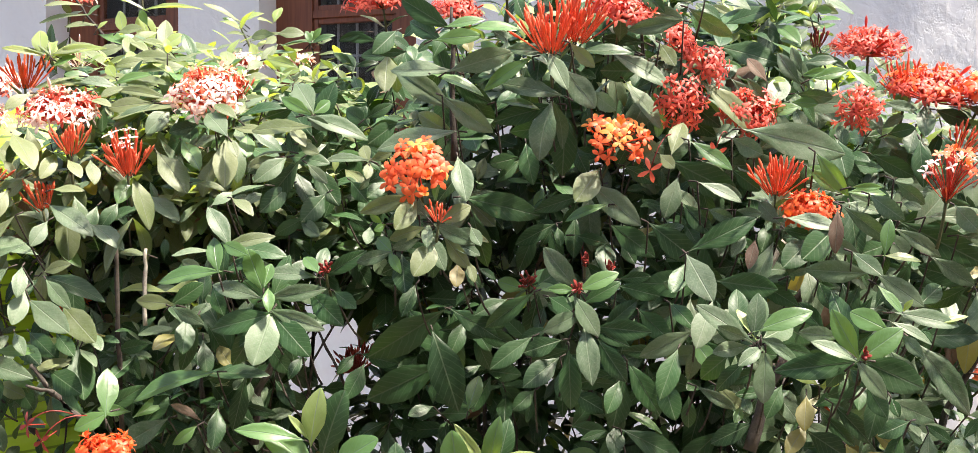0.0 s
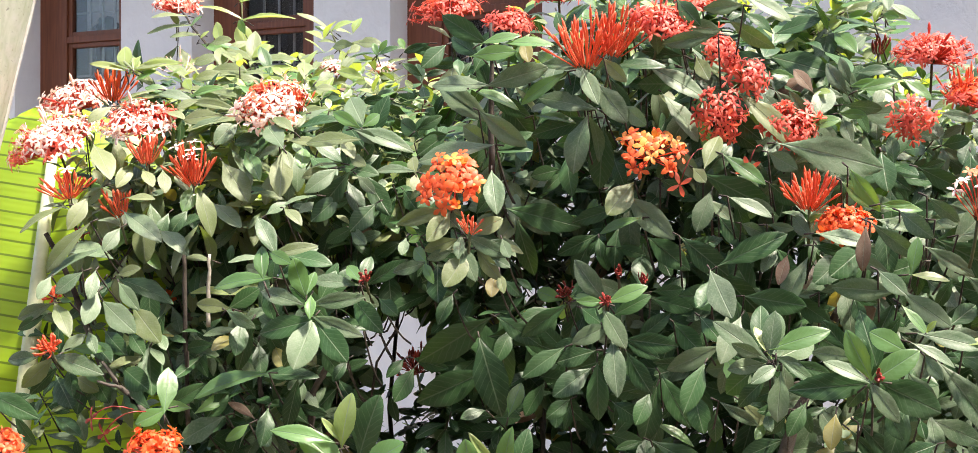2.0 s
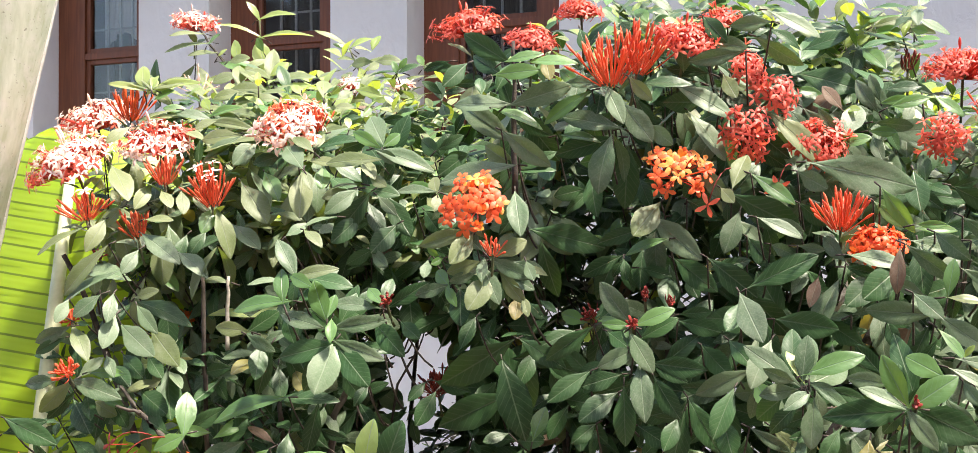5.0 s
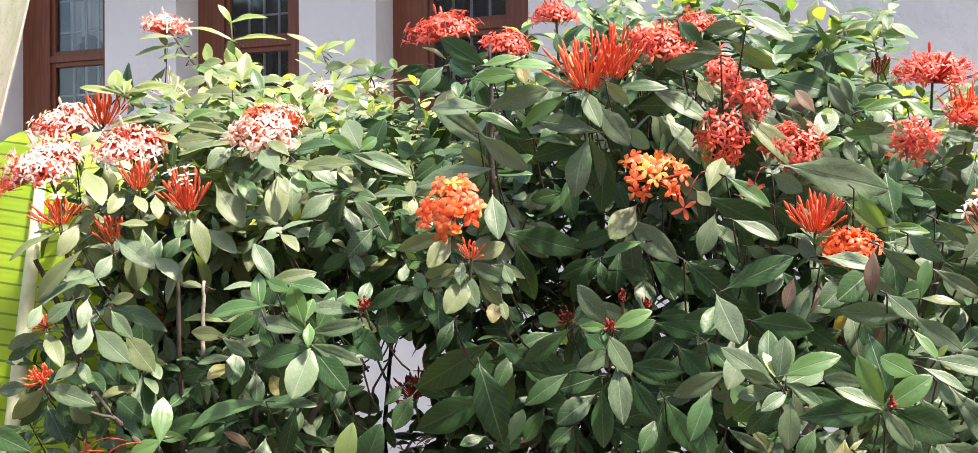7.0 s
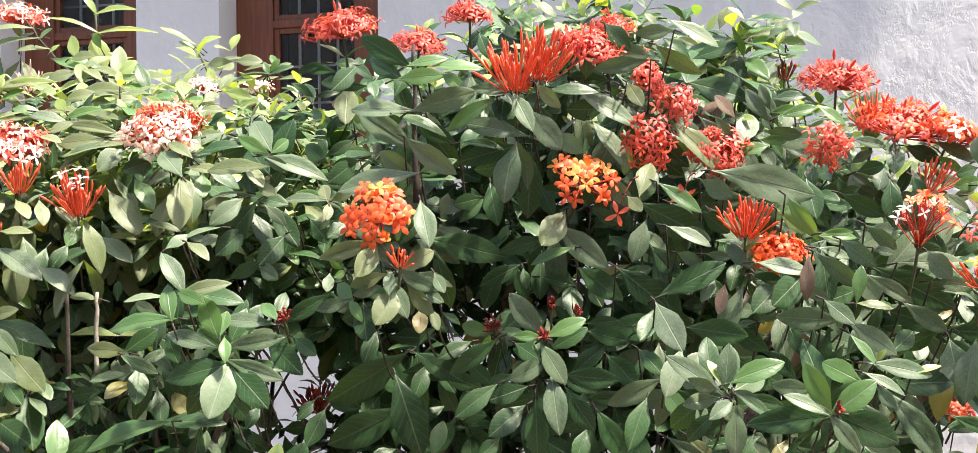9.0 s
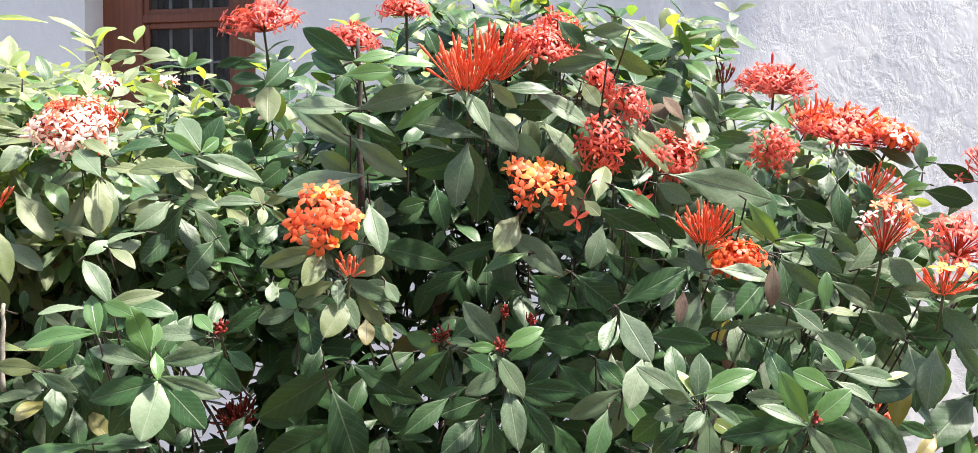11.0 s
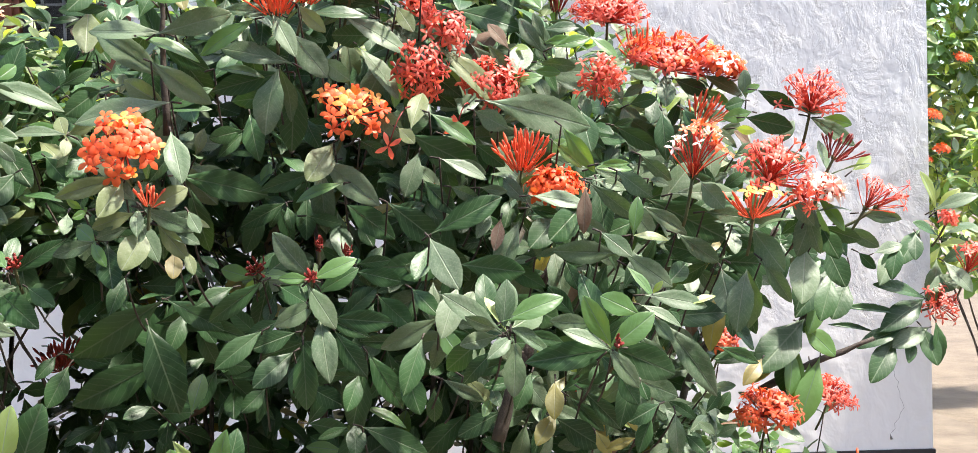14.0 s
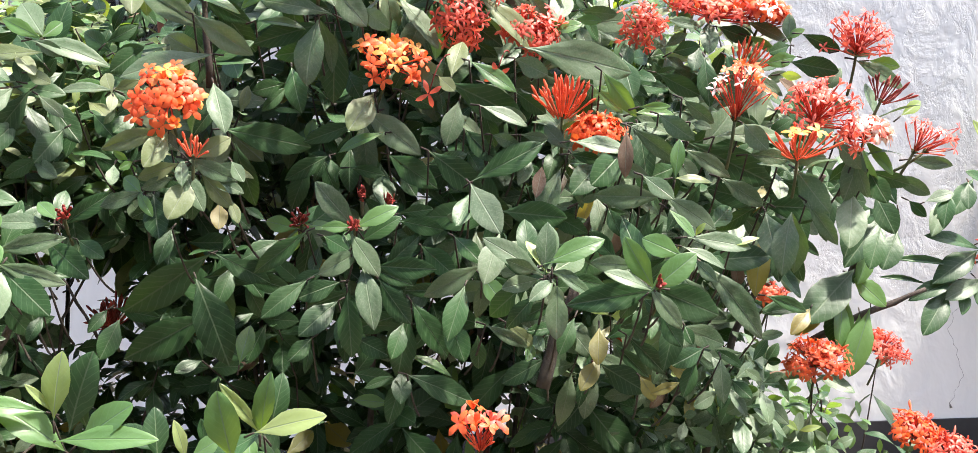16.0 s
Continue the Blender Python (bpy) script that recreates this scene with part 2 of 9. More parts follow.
# ---- ground, house and wall ----
def wall_with_openings(x0, x1, y0, y1, z0, z1, openings):
    """Pieces of wall between and round the openings (x, x, z, z), joined into one mesh."""
    bm = bmesh.new()
    at = x0
    for a, b, low, high in openings:
        box(bm, (at, y0, z0), (a, y1, z1))
        box(bm, (a, y0, z0), (b, y1, low))
        box(bm, (a, y0, high), (b, y1, z1))
        at = b
    box(bm, (at, y0, z0), (x1, y1, z1))
    return bm


ground_mesh = bmesh.new()
bmesh.ops.create_grid(ground_mesh, x_segments=120, y_segments=120, size=150.0)
for v in ground_mesh.verts:
    v.co.z = 0.03 * noise.noise(v.co * 0.3) - (0.03 if abs(v.co.x) < 12 and abs(v.co.y) < 12 else 0.0)
tagged(part("ground", ground_mesh, SOIL), "sandy bare earth with patches of dry soil", "ground", kind="structure")

WALL_Y, SASH_Y = 6.2, 6.5
OPENINGS = [(-5.124, -4.165, 2.1, 4.3), (-3.568, -2.61, 2.1, 4.3), (-2.05, -1.02, 2.1, 4.3)]
wall = part("wall_south", wall_with_openings(-9.0, 3.49, WALL_Y, WALL_Y + 0.36, 0.24, 4.9, OPENINGS), WHITEWASH)
tagged(wall, "whitewashed plaster house wall with flaking rough paint", "wall", kind="structure")
v, f = [], []
crack_dice = random.Random(9)
tube(v, f, [(3.29 + 0.03 * math.sin(0.45 * k) + crack_dice.uniform(-0.018, 0.018), WALL_Y + 0.001, 1.05 - 0.03 * k) for k in range(26)], [0.0016] * 25 + [0.010], 5)
from_lists("crack", v, f, CRACK, wall)
v, f = [], []
tube(v, f, [(2.86 + 0.02 * math.sin(1.3 * k) + crack_dice.uniform(-0.012, 0.012), WALL_Y + 0.001, 3.3 - 0.045 * k) for k in range(28)], [0.0013] * 28, 5)
from_lists("crack", v, f, CRACK, wall)
house = [wall]
house.append(tagged(boxed("wall_east", (3.24, WALL_Y + 0.36, 0.24), (3.486, 14.0, 4.9), WHITEWASH), "whitewashed plaster side wall of the house", "wall", kind="structure"))
house.append(tagged(boxed("wall_north", (-9.0, 13.8, 0.24), (3.24, 14.0, 4.9), WHITEWASH), "whitewashed plaster back wall of the house", "wall", kind="structure"))
house.append(tagged(boxed("wall_west", (-9.0, WALL_Y + 0.36, 0.24), (-8.8, 13.8, 4.9), WHITEWASH), "whitewashed plaster end wall of the house", "wall", kind="structure"))
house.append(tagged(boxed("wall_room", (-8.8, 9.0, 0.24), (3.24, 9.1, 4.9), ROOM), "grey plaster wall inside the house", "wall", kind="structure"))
house.append(tagged(boxed("plinth", (-9.0, WALL_Y - 0.012, -0.3), (3.502, 14.0, 0.24), PLINTH), "black painted plinth band along the wall foot", "plinth", kind="structure"))
house.append(tagged(boxed("roof_slab", (-9.4, WALL_Y - 1.25, 4.9), (2.72, 14.2, 5.06), CONCRETE), "grey concrete roof slab with an overhanging edge", "roof", kind="structure"))
# added wall, never in view; it cuts the low sky light on the hedge
tagged(boxed("wall_sky_block", (-14.0, -3.4, -0.3), (14.0, -3.2, 6.6), ROOM, bevel=0.0), "plain grey wall added out of view to block low sky", "wall", kind="structure")


def window(name, a, b, low, high, stile, bright=False):
    """A recessed timber window: jambs, two sashes round a middle rail, panes, a grille of thin bars behind them, an
    added dark sheet as the dim room, and white net where bright.
    """
    base = new(name)
    base.matrix_world = pose(a, SASH_Y, low)
    w, h, rail, end = b - a, high - low, 1.11, b - a - 0.21
    boxed("jamb", (0, -0.04, 0), (stile, 0.06, h), WOOD, base)
    boxed("jamb", (end, -0.04, 0), (w, 0.06, h), WOOD, base)
    boxed("head", (stile, -0.04, h - 0.09), (end, 0.06, h), WOOD, base)
    boxed("sill", (stile, -0.04, 0), (end, 0.06, 0.09), WOOD, base)
    boxed("rail", (stile, -0.036, rail), (end, 0.055, rail + 0.05), WOOD, base)
    for low_z, high_z in ((0.09, rail), (rail + 0.05, h - 0.09)):
        boxed("sash_stile", (stile, -0.018, low_z), (stile + 0.035, 0.030, high_z), WOOD, base)
        boxed("sash_stile", (end - 0.035, -0.018, low_z), (end, 0.030, high_z), WOOD, base)
        boxed("sash_rail", (stile + 0.035, -0.018, high_z - 0.035), (end - 0.035, 0.030, high_z), WOOD, base)
        boxed("sash_rail", (stile + 0.035, -0.018, low_z), (end - 0.035, 0.030, low_z + 0.035), WOOD, base)
        pane = boxed("pane", (stile + 0.035, 0.006, low_z + 0.035), (end - 0.035, 0.012, high_z - 0.035), GLASS, base, 0.0)
        pane.visible_shadow = False
    for k in range(1, 5):
        x = stile + (end - stile) * k / 4.4
        boxed("bar", (x - 0.008, 0.09, 0.02), (x + 0.008, 0.104, h - 0.02), WHITE_BAR, base, 0.002)
    for k in range(9):
        z = 0.16 + k * 0.24
        boxed("bar", (stile - 0.05, 0.105, z - 0.007), (w - 0.02, 0.117, z + 0.007), WHITE_BAR, base, 0.002)

    def cloth(x0, x1, z0, z1, y, arch, mat, label):
        v, f = [], []
        for k in range(41):
            s = k / 40
            ripple = y + 0.022 * math.sin(k * 0.95) + 0.010 * math.sin(k * 2.3 + a)
            foot = z0 + arch * max(0.0, 1 - ((s - 0.42) / 0.34) ** 2) ** 0.5
            v += [(x0 + (x1 - x0) * s, ripple, foot), (x0 + (x1 - x0) * s, ripple * 0.97, 0.5 * (foot + z1)), (x0 + (x1 - x0) * s, ripple, z1)]
        f = [(3 * k + j, 3 * k + 3 + j, 3 * k + 4 + j, 3 * k + 1 + j) for k in range(40) for j in (0, 1)]
        drape = from_lists("curtain_sheet", v, f, mat, base, label)
        drape.modifiers.new("cloth", "SOLIDIFY").thickness = 0.002

    # added sheet behind each grille; its dark colour stands for the dim room
    cloth(stile - 0.04, w - 0.02, 0.02, h - 0.02, 0.34, 0.0, DIM_SHEET, "dark sheet added behind the grille as the dim room")
    if bright:
        cloth(stile + 0.01, stile + 0.46, rail + 0.03, h - 0.05, 0.17, 0.20, PALE_CURTAIN, "white net curtain gathered up at its foot")
    return tagged(base, "recessed brown varnished wooden window with a white grille", "window", kind="structure")


house.append(window("window_1", -5.124, -4.165, 2.1, 4.3, 0.25, True))
house.append(window("window_2", -3.568, -2.61, 2.1, 4.3, 0.215))
house.append(window("window_3", -2.05, -1.02, 2.1, 4.3, 0.25))

# the house stands askew to the hedge, turned about its near corner
SKEW = Matrix.Translation((3.49, WALL_Y, 0)) @ Matrix.Rotation(radians(-9.0), 4, "Z") @ Matrix.Translation((-3.49, -WALL_Y, 0))
for ob in house:
    ob.matrix_world = SKEW @ ob.matrix_world


# ---- leaves ----
def leaf_shape(wide, curl, fold, twist, wave, late=1.12, blunt=0.66):
    """Points, faces and uv of a leaf one unit long along y, its face up along z: wedge-shaped foot, broad beyond the middle, short point."""
    verts, faces, uvs = [(0, 0, 0)], [], [(0.5, 0.0)]
    rows = (0.09, 0.24, 0.42, 0.60, 0.77, 0.90, 0.965)
    for s in rows:
        swell = math.sin(math.pi * s ** late)
        half = 0.5 * wide * swell ** (1.08 if s < 0.4 else blunt)
        for c in (-1, -0.5, 0, 0.5, 1):
            x = c * half
            z = 1.5 * fold * abs(x) - 1.1 * fold * x * x / max(half, 0.02) - curl * s ** 2.2 + wave * math.sin(8 * s + 2.4 * c) * abs(c) + twist * s * x
            verts.append((x, s - 0.14 * curl * s * s, z))
            uvs.append((0.5 + 0.5 * c * half / (0.5 * wide), s))
    verts.append((0, 1 - 0.12 * curl, -curl))
    uvs.append((0.5, 1.0))
    for c in range(4):
        faces.append((0, 1 + c + 1, 1 + c))
        last = 1 + 5 * (len(rows) - 1)
        faces.append((last + c, last + c + 1, len(verts) - 1))
        for r in range(len(rows) - 1):
            i = 1 + 5 * r + c
            faces.append((i, i + 1, i + 6, i + 5))
    return verts, faces, uvs


SHAPES = [leaf_shape(*v) for v in (
    (0.41, 0.12, 0.40, 0.05, 0.012, 1.22, 0.74), (0.38, 0.22, 0.54, -0.12, 0.014, 1.16, 0.80), (0.43, 0.30, 0.36, 0.14, 0.016, 1.30, 0.68),
    (0.36, 0.16, 0.58, 0.06, 0.011, 1.18, 0.78), (0.45, 0.10, 0.32, -0.08, 0.018, 1.26, 0.68), (0.34, 0.38, 0.48, 0.18, 0.014, 1.18, 0.78), (0.42, -0.08, 0.42, 0.10, 0.016, 1.22, 0.72))]


def leaf_mesh(shape, tone):
    verts, faces, uvs = SHAPES[shape]
    me = bpy.data.meshes.new("leaf")
    me.from_pydata(verts, [], faces)
    me.polygons.foreach_set("use_smooth", [True] * len(me.polygons))
    layer = me.uv_layers.new(name="UVMap")
    for loop in me.loops:
        layer.data[loop.index].uv = uvs[loop.vertex_index]
    me.materials.append(LEAF[tone])
    return me


LEAF_MESH = {(s, tone): leaf_mesh(s, tone) for s in range(len(SHAPES)) for tone in LEAF}
TONES = list(LEAF)


def leaf_pose(base, along, face, length, breadth=1.0):
    """The pose of a leaf from its base, the way it points, the way its face looks, and its length."""
    y = Vector(along).normalized()
    z = Vector(face) - Vector(face).dot(y) * y
    z = z.normalized() if z.length > 1e-4 else y.orthogonal().normalized()
    x = y.cross(z)
    m = Matrix((x, y, z)).transposed().to_4x4()
    return Matrix.Translation(base) @ m @ Matrix.Diagonal((length * breadth, length, length, 1))


class Shrub:
    """A shrub that gathers its leaves, stems and flower heads; near leaves become pieces of their own."""

    def __init__(self, label, base, spread, height, seed, limit=295, side=(), warm=0.0):
        self.ob = thing("ixora_shrub", label, "shrub", (base[0], base[1], 0), "hedge shrubs")
        self.base, self.dice, self.limit = Vector((base[0], base[1], 0)), random.Random(seed), limit
        self.warm, self.shade_dice = warm, random.Random(seed + 90)
        self.single, self.massed, self.verts, self.faces = [], [], [], []
        self.trunks, self.feet = [], []
        if side:
            path = [p for a, b in zip(side, side[1:]) for p in bent(a, b, (0, 0.01, 0), 3)]
            self.trunks.append(path)
            v, f = [], []
            tube(v, f, path, [0.009 - 0.005 * i / len(path) for i in range(len(path))], 7)
            from_lists("branch", [tuple(Vector(p) - self.base) for p in v], f, BARK, self.ob)
        for k in range(6):
            w = 2 * math.pi * k / 6 + self.dice.uniform(-0.4, 0.4)
            top = self.base + Vector((spread * 0.75 * math.cos(w), 0.14 + 0.14 * math.sin(w), height * self.dice.uniform(0.72, 0.86)))
            foot = self.base + Vector((0.07 * math.cos(w), 0.05 * math.sin(w), -0.03))
            path = bent(foot, top, (0.05 * math.cos(w), 0.03 * math.sin(w), 0.0), 8)
            path = [p + Vector((self.dice.uniform(-1, 1), self.dice.uniform(-1, 1), 0)) * 0.018 for p in path]
            self.trunks.append(path)
            v, f = [], []
            tube(v, f, path, [0.010 - 0.0008 * i for i in range(9)], 7)
            from_lists("branch", [tuple(Vector(p) - self.base) for p in v], f, BARK, self.ob)

    def leaf(self, base, along, face, length, tone, near, breadth=1.0, shape=None):
        shape = self.dice.randrange(len(SHAPES)) if shape is None else shape
        # high leaves turn olive most often: the crest's sun put into the colour
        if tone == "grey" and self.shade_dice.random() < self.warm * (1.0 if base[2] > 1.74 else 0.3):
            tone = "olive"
        (self.single if near else self.massed).append((leaf_pose(base, along, face, length, breadth), shape, tone))

    def twig(self, a, b, r0=0.003, r1=0.002, sag=(0, 0, 0), steps=4):
        tube(self.verts, self.faces, bent(a, b, sag, steps), [r0 + (r1 - r0) * k / steps for k in range(steps + 1)])

    def stalk(self, tip, axis, length=0.10):
        """A stem from the nearest branch up to the foot of a shoot."""
        tip, axis = Vector(tip), Vector(axis).normalized()
        low = tip - axis * length
        goal = low + Vector((0.4 * (self.base.x - low.x), 0.12, -0.14))
        nearest = min((p for path in self.trunks for p in path[2:]), key=lambda p: (p - goal).length)
        if self.dice.random() < 0.62:
            return
        self.twig(low, tip, 0.0016, 0.0012)
        far = (nearest - low).length
        if far > 0.13:
            nearest = low.lerp(nearest, 0.13 / far)
        self.twig(nearest, low, 0.0020, 0.0016, (0, 0.0, -0.02))

    def shoot(self, x, y, z, axis=(0, -0.5, 0.85), size=0.08, pairs=3, tone="dark", top=None, near=False, spin=None, droop=0.35, stem=True):
        """Pairs of leaves set crosswise round a stem's tip, the upper ones smaller and steeper."""
        d = self.dice
        tip, axis = Vector((x, y, z)), Vector(axis).normalized()
        a = axis.orthogonal().normalized()
        b = axis.cross(a)
        spin = d.uniform(0, math.pi) if spin is None else spin
        for k in range(pairs):
            share = k / max(pairs - 1, 1)
            foot = tip - axis * (0.045 * share * size / 0.08)
            for side in (0, math.pi):
                w = spin + side + k * math.pi / 2 + d.uniform(-0.3, 0.3)
                out = math.cos(w) * a + math.sin(w) * b
                rise = 0.75 - 1.0 * share + d.uniform(-0.2, 0.2)
                along = out + axis * rise - Vector((0, 0, droop * share))
                hang = 1.0 if near and axis.y < -0.45 else 0.0
                face = axis * 0.9 - out * rise + Vector((d.uniform(-0.2, 0.2), -0.25 - 0.75 * hang, 0.25 - 0.55 * hang))
                length = size * (0.66 + 0.38 * share) * d.uniform(0.82, 1.15)
                kind = top if top and k == 0 else tone
                odd = d.random()
                if odd < 0.020:
                    kind = "yellow" if odd < 0.012 else "dry"
                self.leaf(foot, along, face, length, kind, near, d.uniform(0.9, 1.1))
        if stem:
            self.stalk(tip, axis)

    def finish(self):
        """Link what was gathered."""
        d = self.dice
        singles, rest = self.single[:self.limit], self.single[self.limit:] + self.massed
        inverse = Matrix.Translation(-self.base)
        for m, shape, tone in singles:
            ob = new("leaf", LEAF_MESH[shape, tone])
            ob.parent = self.ob
            ob.matrix_basis = inverse @ m
        if rest:
            verts, faces, uvs, slots = [], [], [], []
            for m, shape, tone in rest:
                v, f, u = SHAPES[shape]
                first, m = len(verts), inverse @ m
                verts.extend(tuple(m @ Vector(p)) for p in v)
                faces.extend(tuple(i + first for i in face) for face in f)
                uvs.extend(u)
                slots.extend([TONES.index(tone)] * len(f))
            me = bpy.data.meshes.new("foliage")
            me.from_pydata(verts, [], faces)
            me.polygons.foreach_set("use_smooth", [True] * len(me.polygons))
            me.polygons.foreach_set("material_index", slots)
            where = np.empty(len(me.loops), dtype=np.int32)
            me.loops.foreach_get("vertex_index", where)
            me.uv_layers.new(name="UVMap").data.foreach_set("uv", np.array(uvs, dtype=np.float32)[where].ravel())
            for tone in TONES:
                me.materials.append(LEAF[tone])
            ob = new("foliage", me)
            ob.parent = self.ob
            tagged(ob, kind="stuff")
        if self.faces:
            tagged(from_lists("twig_tangle", [tuple(Vector(p) - self.base) for p in self.verts], self.faces, BARK, self.ob), kind="stuff")


def blade_to(shrub, foot, tip, breadth, tone, face=None):
    """One leaf from its foot to its tip, its upper side turned to face."""
    foot, tip = Vector(foot), Vector(tip)
    foot, breadth = foot.lerp(tip, -0.14), breadth * 0.87
    d = shrub.dice
    face = Vector(face or (d.uniform(-0.28, 0.28), -0.7, 0.8 if foot.y > 2.3 else 0.5)) + Vector((d.uniform(-0.06, 0.06), 0, d.uniform(-0.06, 0.06)))
    shrub.leaf(foot, tip - foot, face, (tip - foot).length * 1.05, tone, True, breadth, d.choice((0, 0, 1, 3, 4)))
    shrub.twig(foot - (tip - foot).normalized() * 0.012 + Vector((0, 0.006, -0.003)), foot, 0.0014, 0.0011, steps=2)
    if foot.y < 1.66 and all((foot - other).length > 0.03 for other in shrub.feet):
        shrub.twig(foot + Vector((d.uniform(-0.02, 0.02), 0.12, -0.08)), foot, 0.0017, 0.0012, (0, 0.0, -0.01))
    shrub.feet.append(foot)
    behind = foot + Vector((d.uniform(-0.012, 0.012), d.uniform(0.05, 0.10), d.uniform(-0.02, 0.0)))
    if foot.y < 1.95 and foot.x < 0.62 and not hides(*behind) and not gap(*behind):
        turn = Matrix.Rotation(d.choice((-1, 1)) * d.uniform(0.7, 1.5), 3, "Y")
        along = turn @ (tip - foot) + Vector((0, 0.012, -0.006))
        # rear leaves mostly take the dark tone: shade behind the front painted in
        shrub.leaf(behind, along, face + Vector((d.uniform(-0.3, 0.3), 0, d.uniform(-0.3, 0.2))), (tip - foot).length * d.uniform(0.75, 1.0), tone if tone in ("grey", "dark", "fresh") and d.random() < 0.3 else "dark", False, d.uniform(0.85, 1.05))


def limb(shrub, points, thick, thin, mat=None):
    """A bare stem that stands out, through the points given."""
    points = [Vector(p) for p in points]
    path = []
    for a, b in zip(points, points[1:]):
        path += [a.lerp(b, k / 4) + Vector((shrub.dice.uniform(-1, 1), 0, shrub.dice.uniform(-1, 1))) * 0.0015 for k in range(4)]
    path.append(points[-1])
    v, f = [], []
    n = len(path) - 1
    tube(v, f, path, [(thick + (thin - thick) * k / n) * shrub.dice.uniform(0.85, 1.2) for k in range(n + 1)], 7)
    from_lists("branch", [tuple(p - shrub.base) for p in map(Vector, v)], f, mat or BARK, shrub.ob)


# ---- flowers ----
def star_mesh(tone, half=False):
    """A small four-petalled flower at the end of a thin tube; the petals open round z, the tube runs down -z."""
    verts, faces = [], []
    broad = 1.22 if tone in ("orange", "gold") else 0.84
    for k in range(4):
        w = math.pi / 2 * k + (0.12, -0.07, 0.05, -0.10)[k]
        c, s = math.cos(w), math.sin(w)
        lift = 0.9 if half else (0.12, 0.02, 0.16, 0.06)[k]
        first = len(verts)
        for r, side, z in ((0.05, 0.06, 0.0), (0.34, 0.17, 0.05), (0.66, 0.225, 0.04), (0.90, 0.135, -0.04)):
            for at in (1, 0, -1):
                reach = r * (0.6 if half else 1.0)
                over = at * side * broad
                verts.append((c * reach - s * over, s * reach + c * over, z + lift * r - (0.05 if at else 0.0) * r))
        reach = 0.62 if half else 1.05
        verts.append((c * reach, s * reach, lift - 0.12))
        for row in range(3):
            for at in range(2):
                i = first + 3 * row + at
                faces.append((i, i + 1, i + 4, i + 3))
        faces.append((first + 9, first + 10, first + 12))
        faces.append((first + 10, first + 11, first + 12))
    first = len(verts)
    for z, r in ((0.02, 0.07), (-1.6, 0.045)):
        for k in range(3):
            w = 2 * math.pi * k / 3
            verts.append((r * math.cos(w), r * math.sin(w), z))
    for k in range(3):
        faces.append((first + k, first + (k + 1) % 3, first + 3 + (k + 1) % 3, first + 3 + k))
    me = bpy.data.meshes.new("flower")
    me.from_pydata(verts, [], faces)
    me.materials.append(PETAL[tone])
    me.materials.append(PETAL["tube"])
    me.polygons.foreach_set("material_index", [0] * 32 + [1] * 3)
    me.polygons.foreach_set("use_smooth", [True] * len(me.polygons))
    return me


def bud_mesh(tone, bow, thick=0.075):
    """A closed bud: a thin tube along z that bends towards x and swells to a pointed tip."""
    verts, faces = [], []
    rings = ((0.0, 0.42), (0.25, 0.42), (0.50, 0.50), (0.70, 0.66), (0.82, 1.05), (0.93, 0.85))
    for z, r in rings:
        for k in range(5):
            w = 2 * math.pi * k / 5
            verts.append((thick * r * math.cos(w) + bow * z * z, thick * r * math.sin(w), z))
    verts.append((bow * 1.05, 0, 1.02))
    for row in range(len(rings) - 1):
        for k in range(5):
            i, j = row * 5 + k, row * 5 + (k + 1) % 5
            faces.append((i, j, j + 5, i + 5))
    for k in range(5):
        faces.append((25 + k, 25 + (k + 1) % 5, 30))
    me = bpy.data.meshes.new("bud")
    me.from_pydata(verts, [], faces)
    me.polygons.foreach_set("use_smooth", [True] * len(me.polygons))
    me.materials.append(PETAL[tone])
    return me


STAR = {tone: star_mesh(tone) for tone in PETAL}
HALF_STAR = {tone: star_mesh(tone, True) for tone in PETAL}
BUD = {tone: [bud_mesh(tone, bow) for bow in (-0.10, 0.10, 0.30, 0.50)] for tone in PETAL}


def aimed(place, axis, size, spin):
    return Matrix.Translation(place) @ Vector(axis).to_track_quat("Z", "Y").to_matrix().to_4x4() @ Matrix.Rotation(spin, 4, "Z") @ Matrix.Diagonal((size, size, size, 1))


def piece(name, me, m, parent):
    ob = new(name, me)
    ob.parent = parent
    ob.matrix_basis = m
    return ob


HEADS = []


def hides(x, y, z):
    """Whether a shoot there would stand before a flower head."""
    return any(y < hy + 0.03 and math.hypot(x - hx - 0.05 * (y - hy), z - hz) < r + 0.055 for hx, hy, hz, r in HEADS)


def gap(x, y, z):
    """Whether a place lies in the thin spot where the house wall shows through the hedge."""
    back = y - 1.6
    wide = math.hypot(x + 0.305 + 0.30 * back, (z - 1.645 + 0.10 * back) * 0.6) < 0.088
    return wide or math.hypot(x + 0.345 + 0.31 * back, (z - 1.575 + 0.115 * back) * 0.6) < 0.070


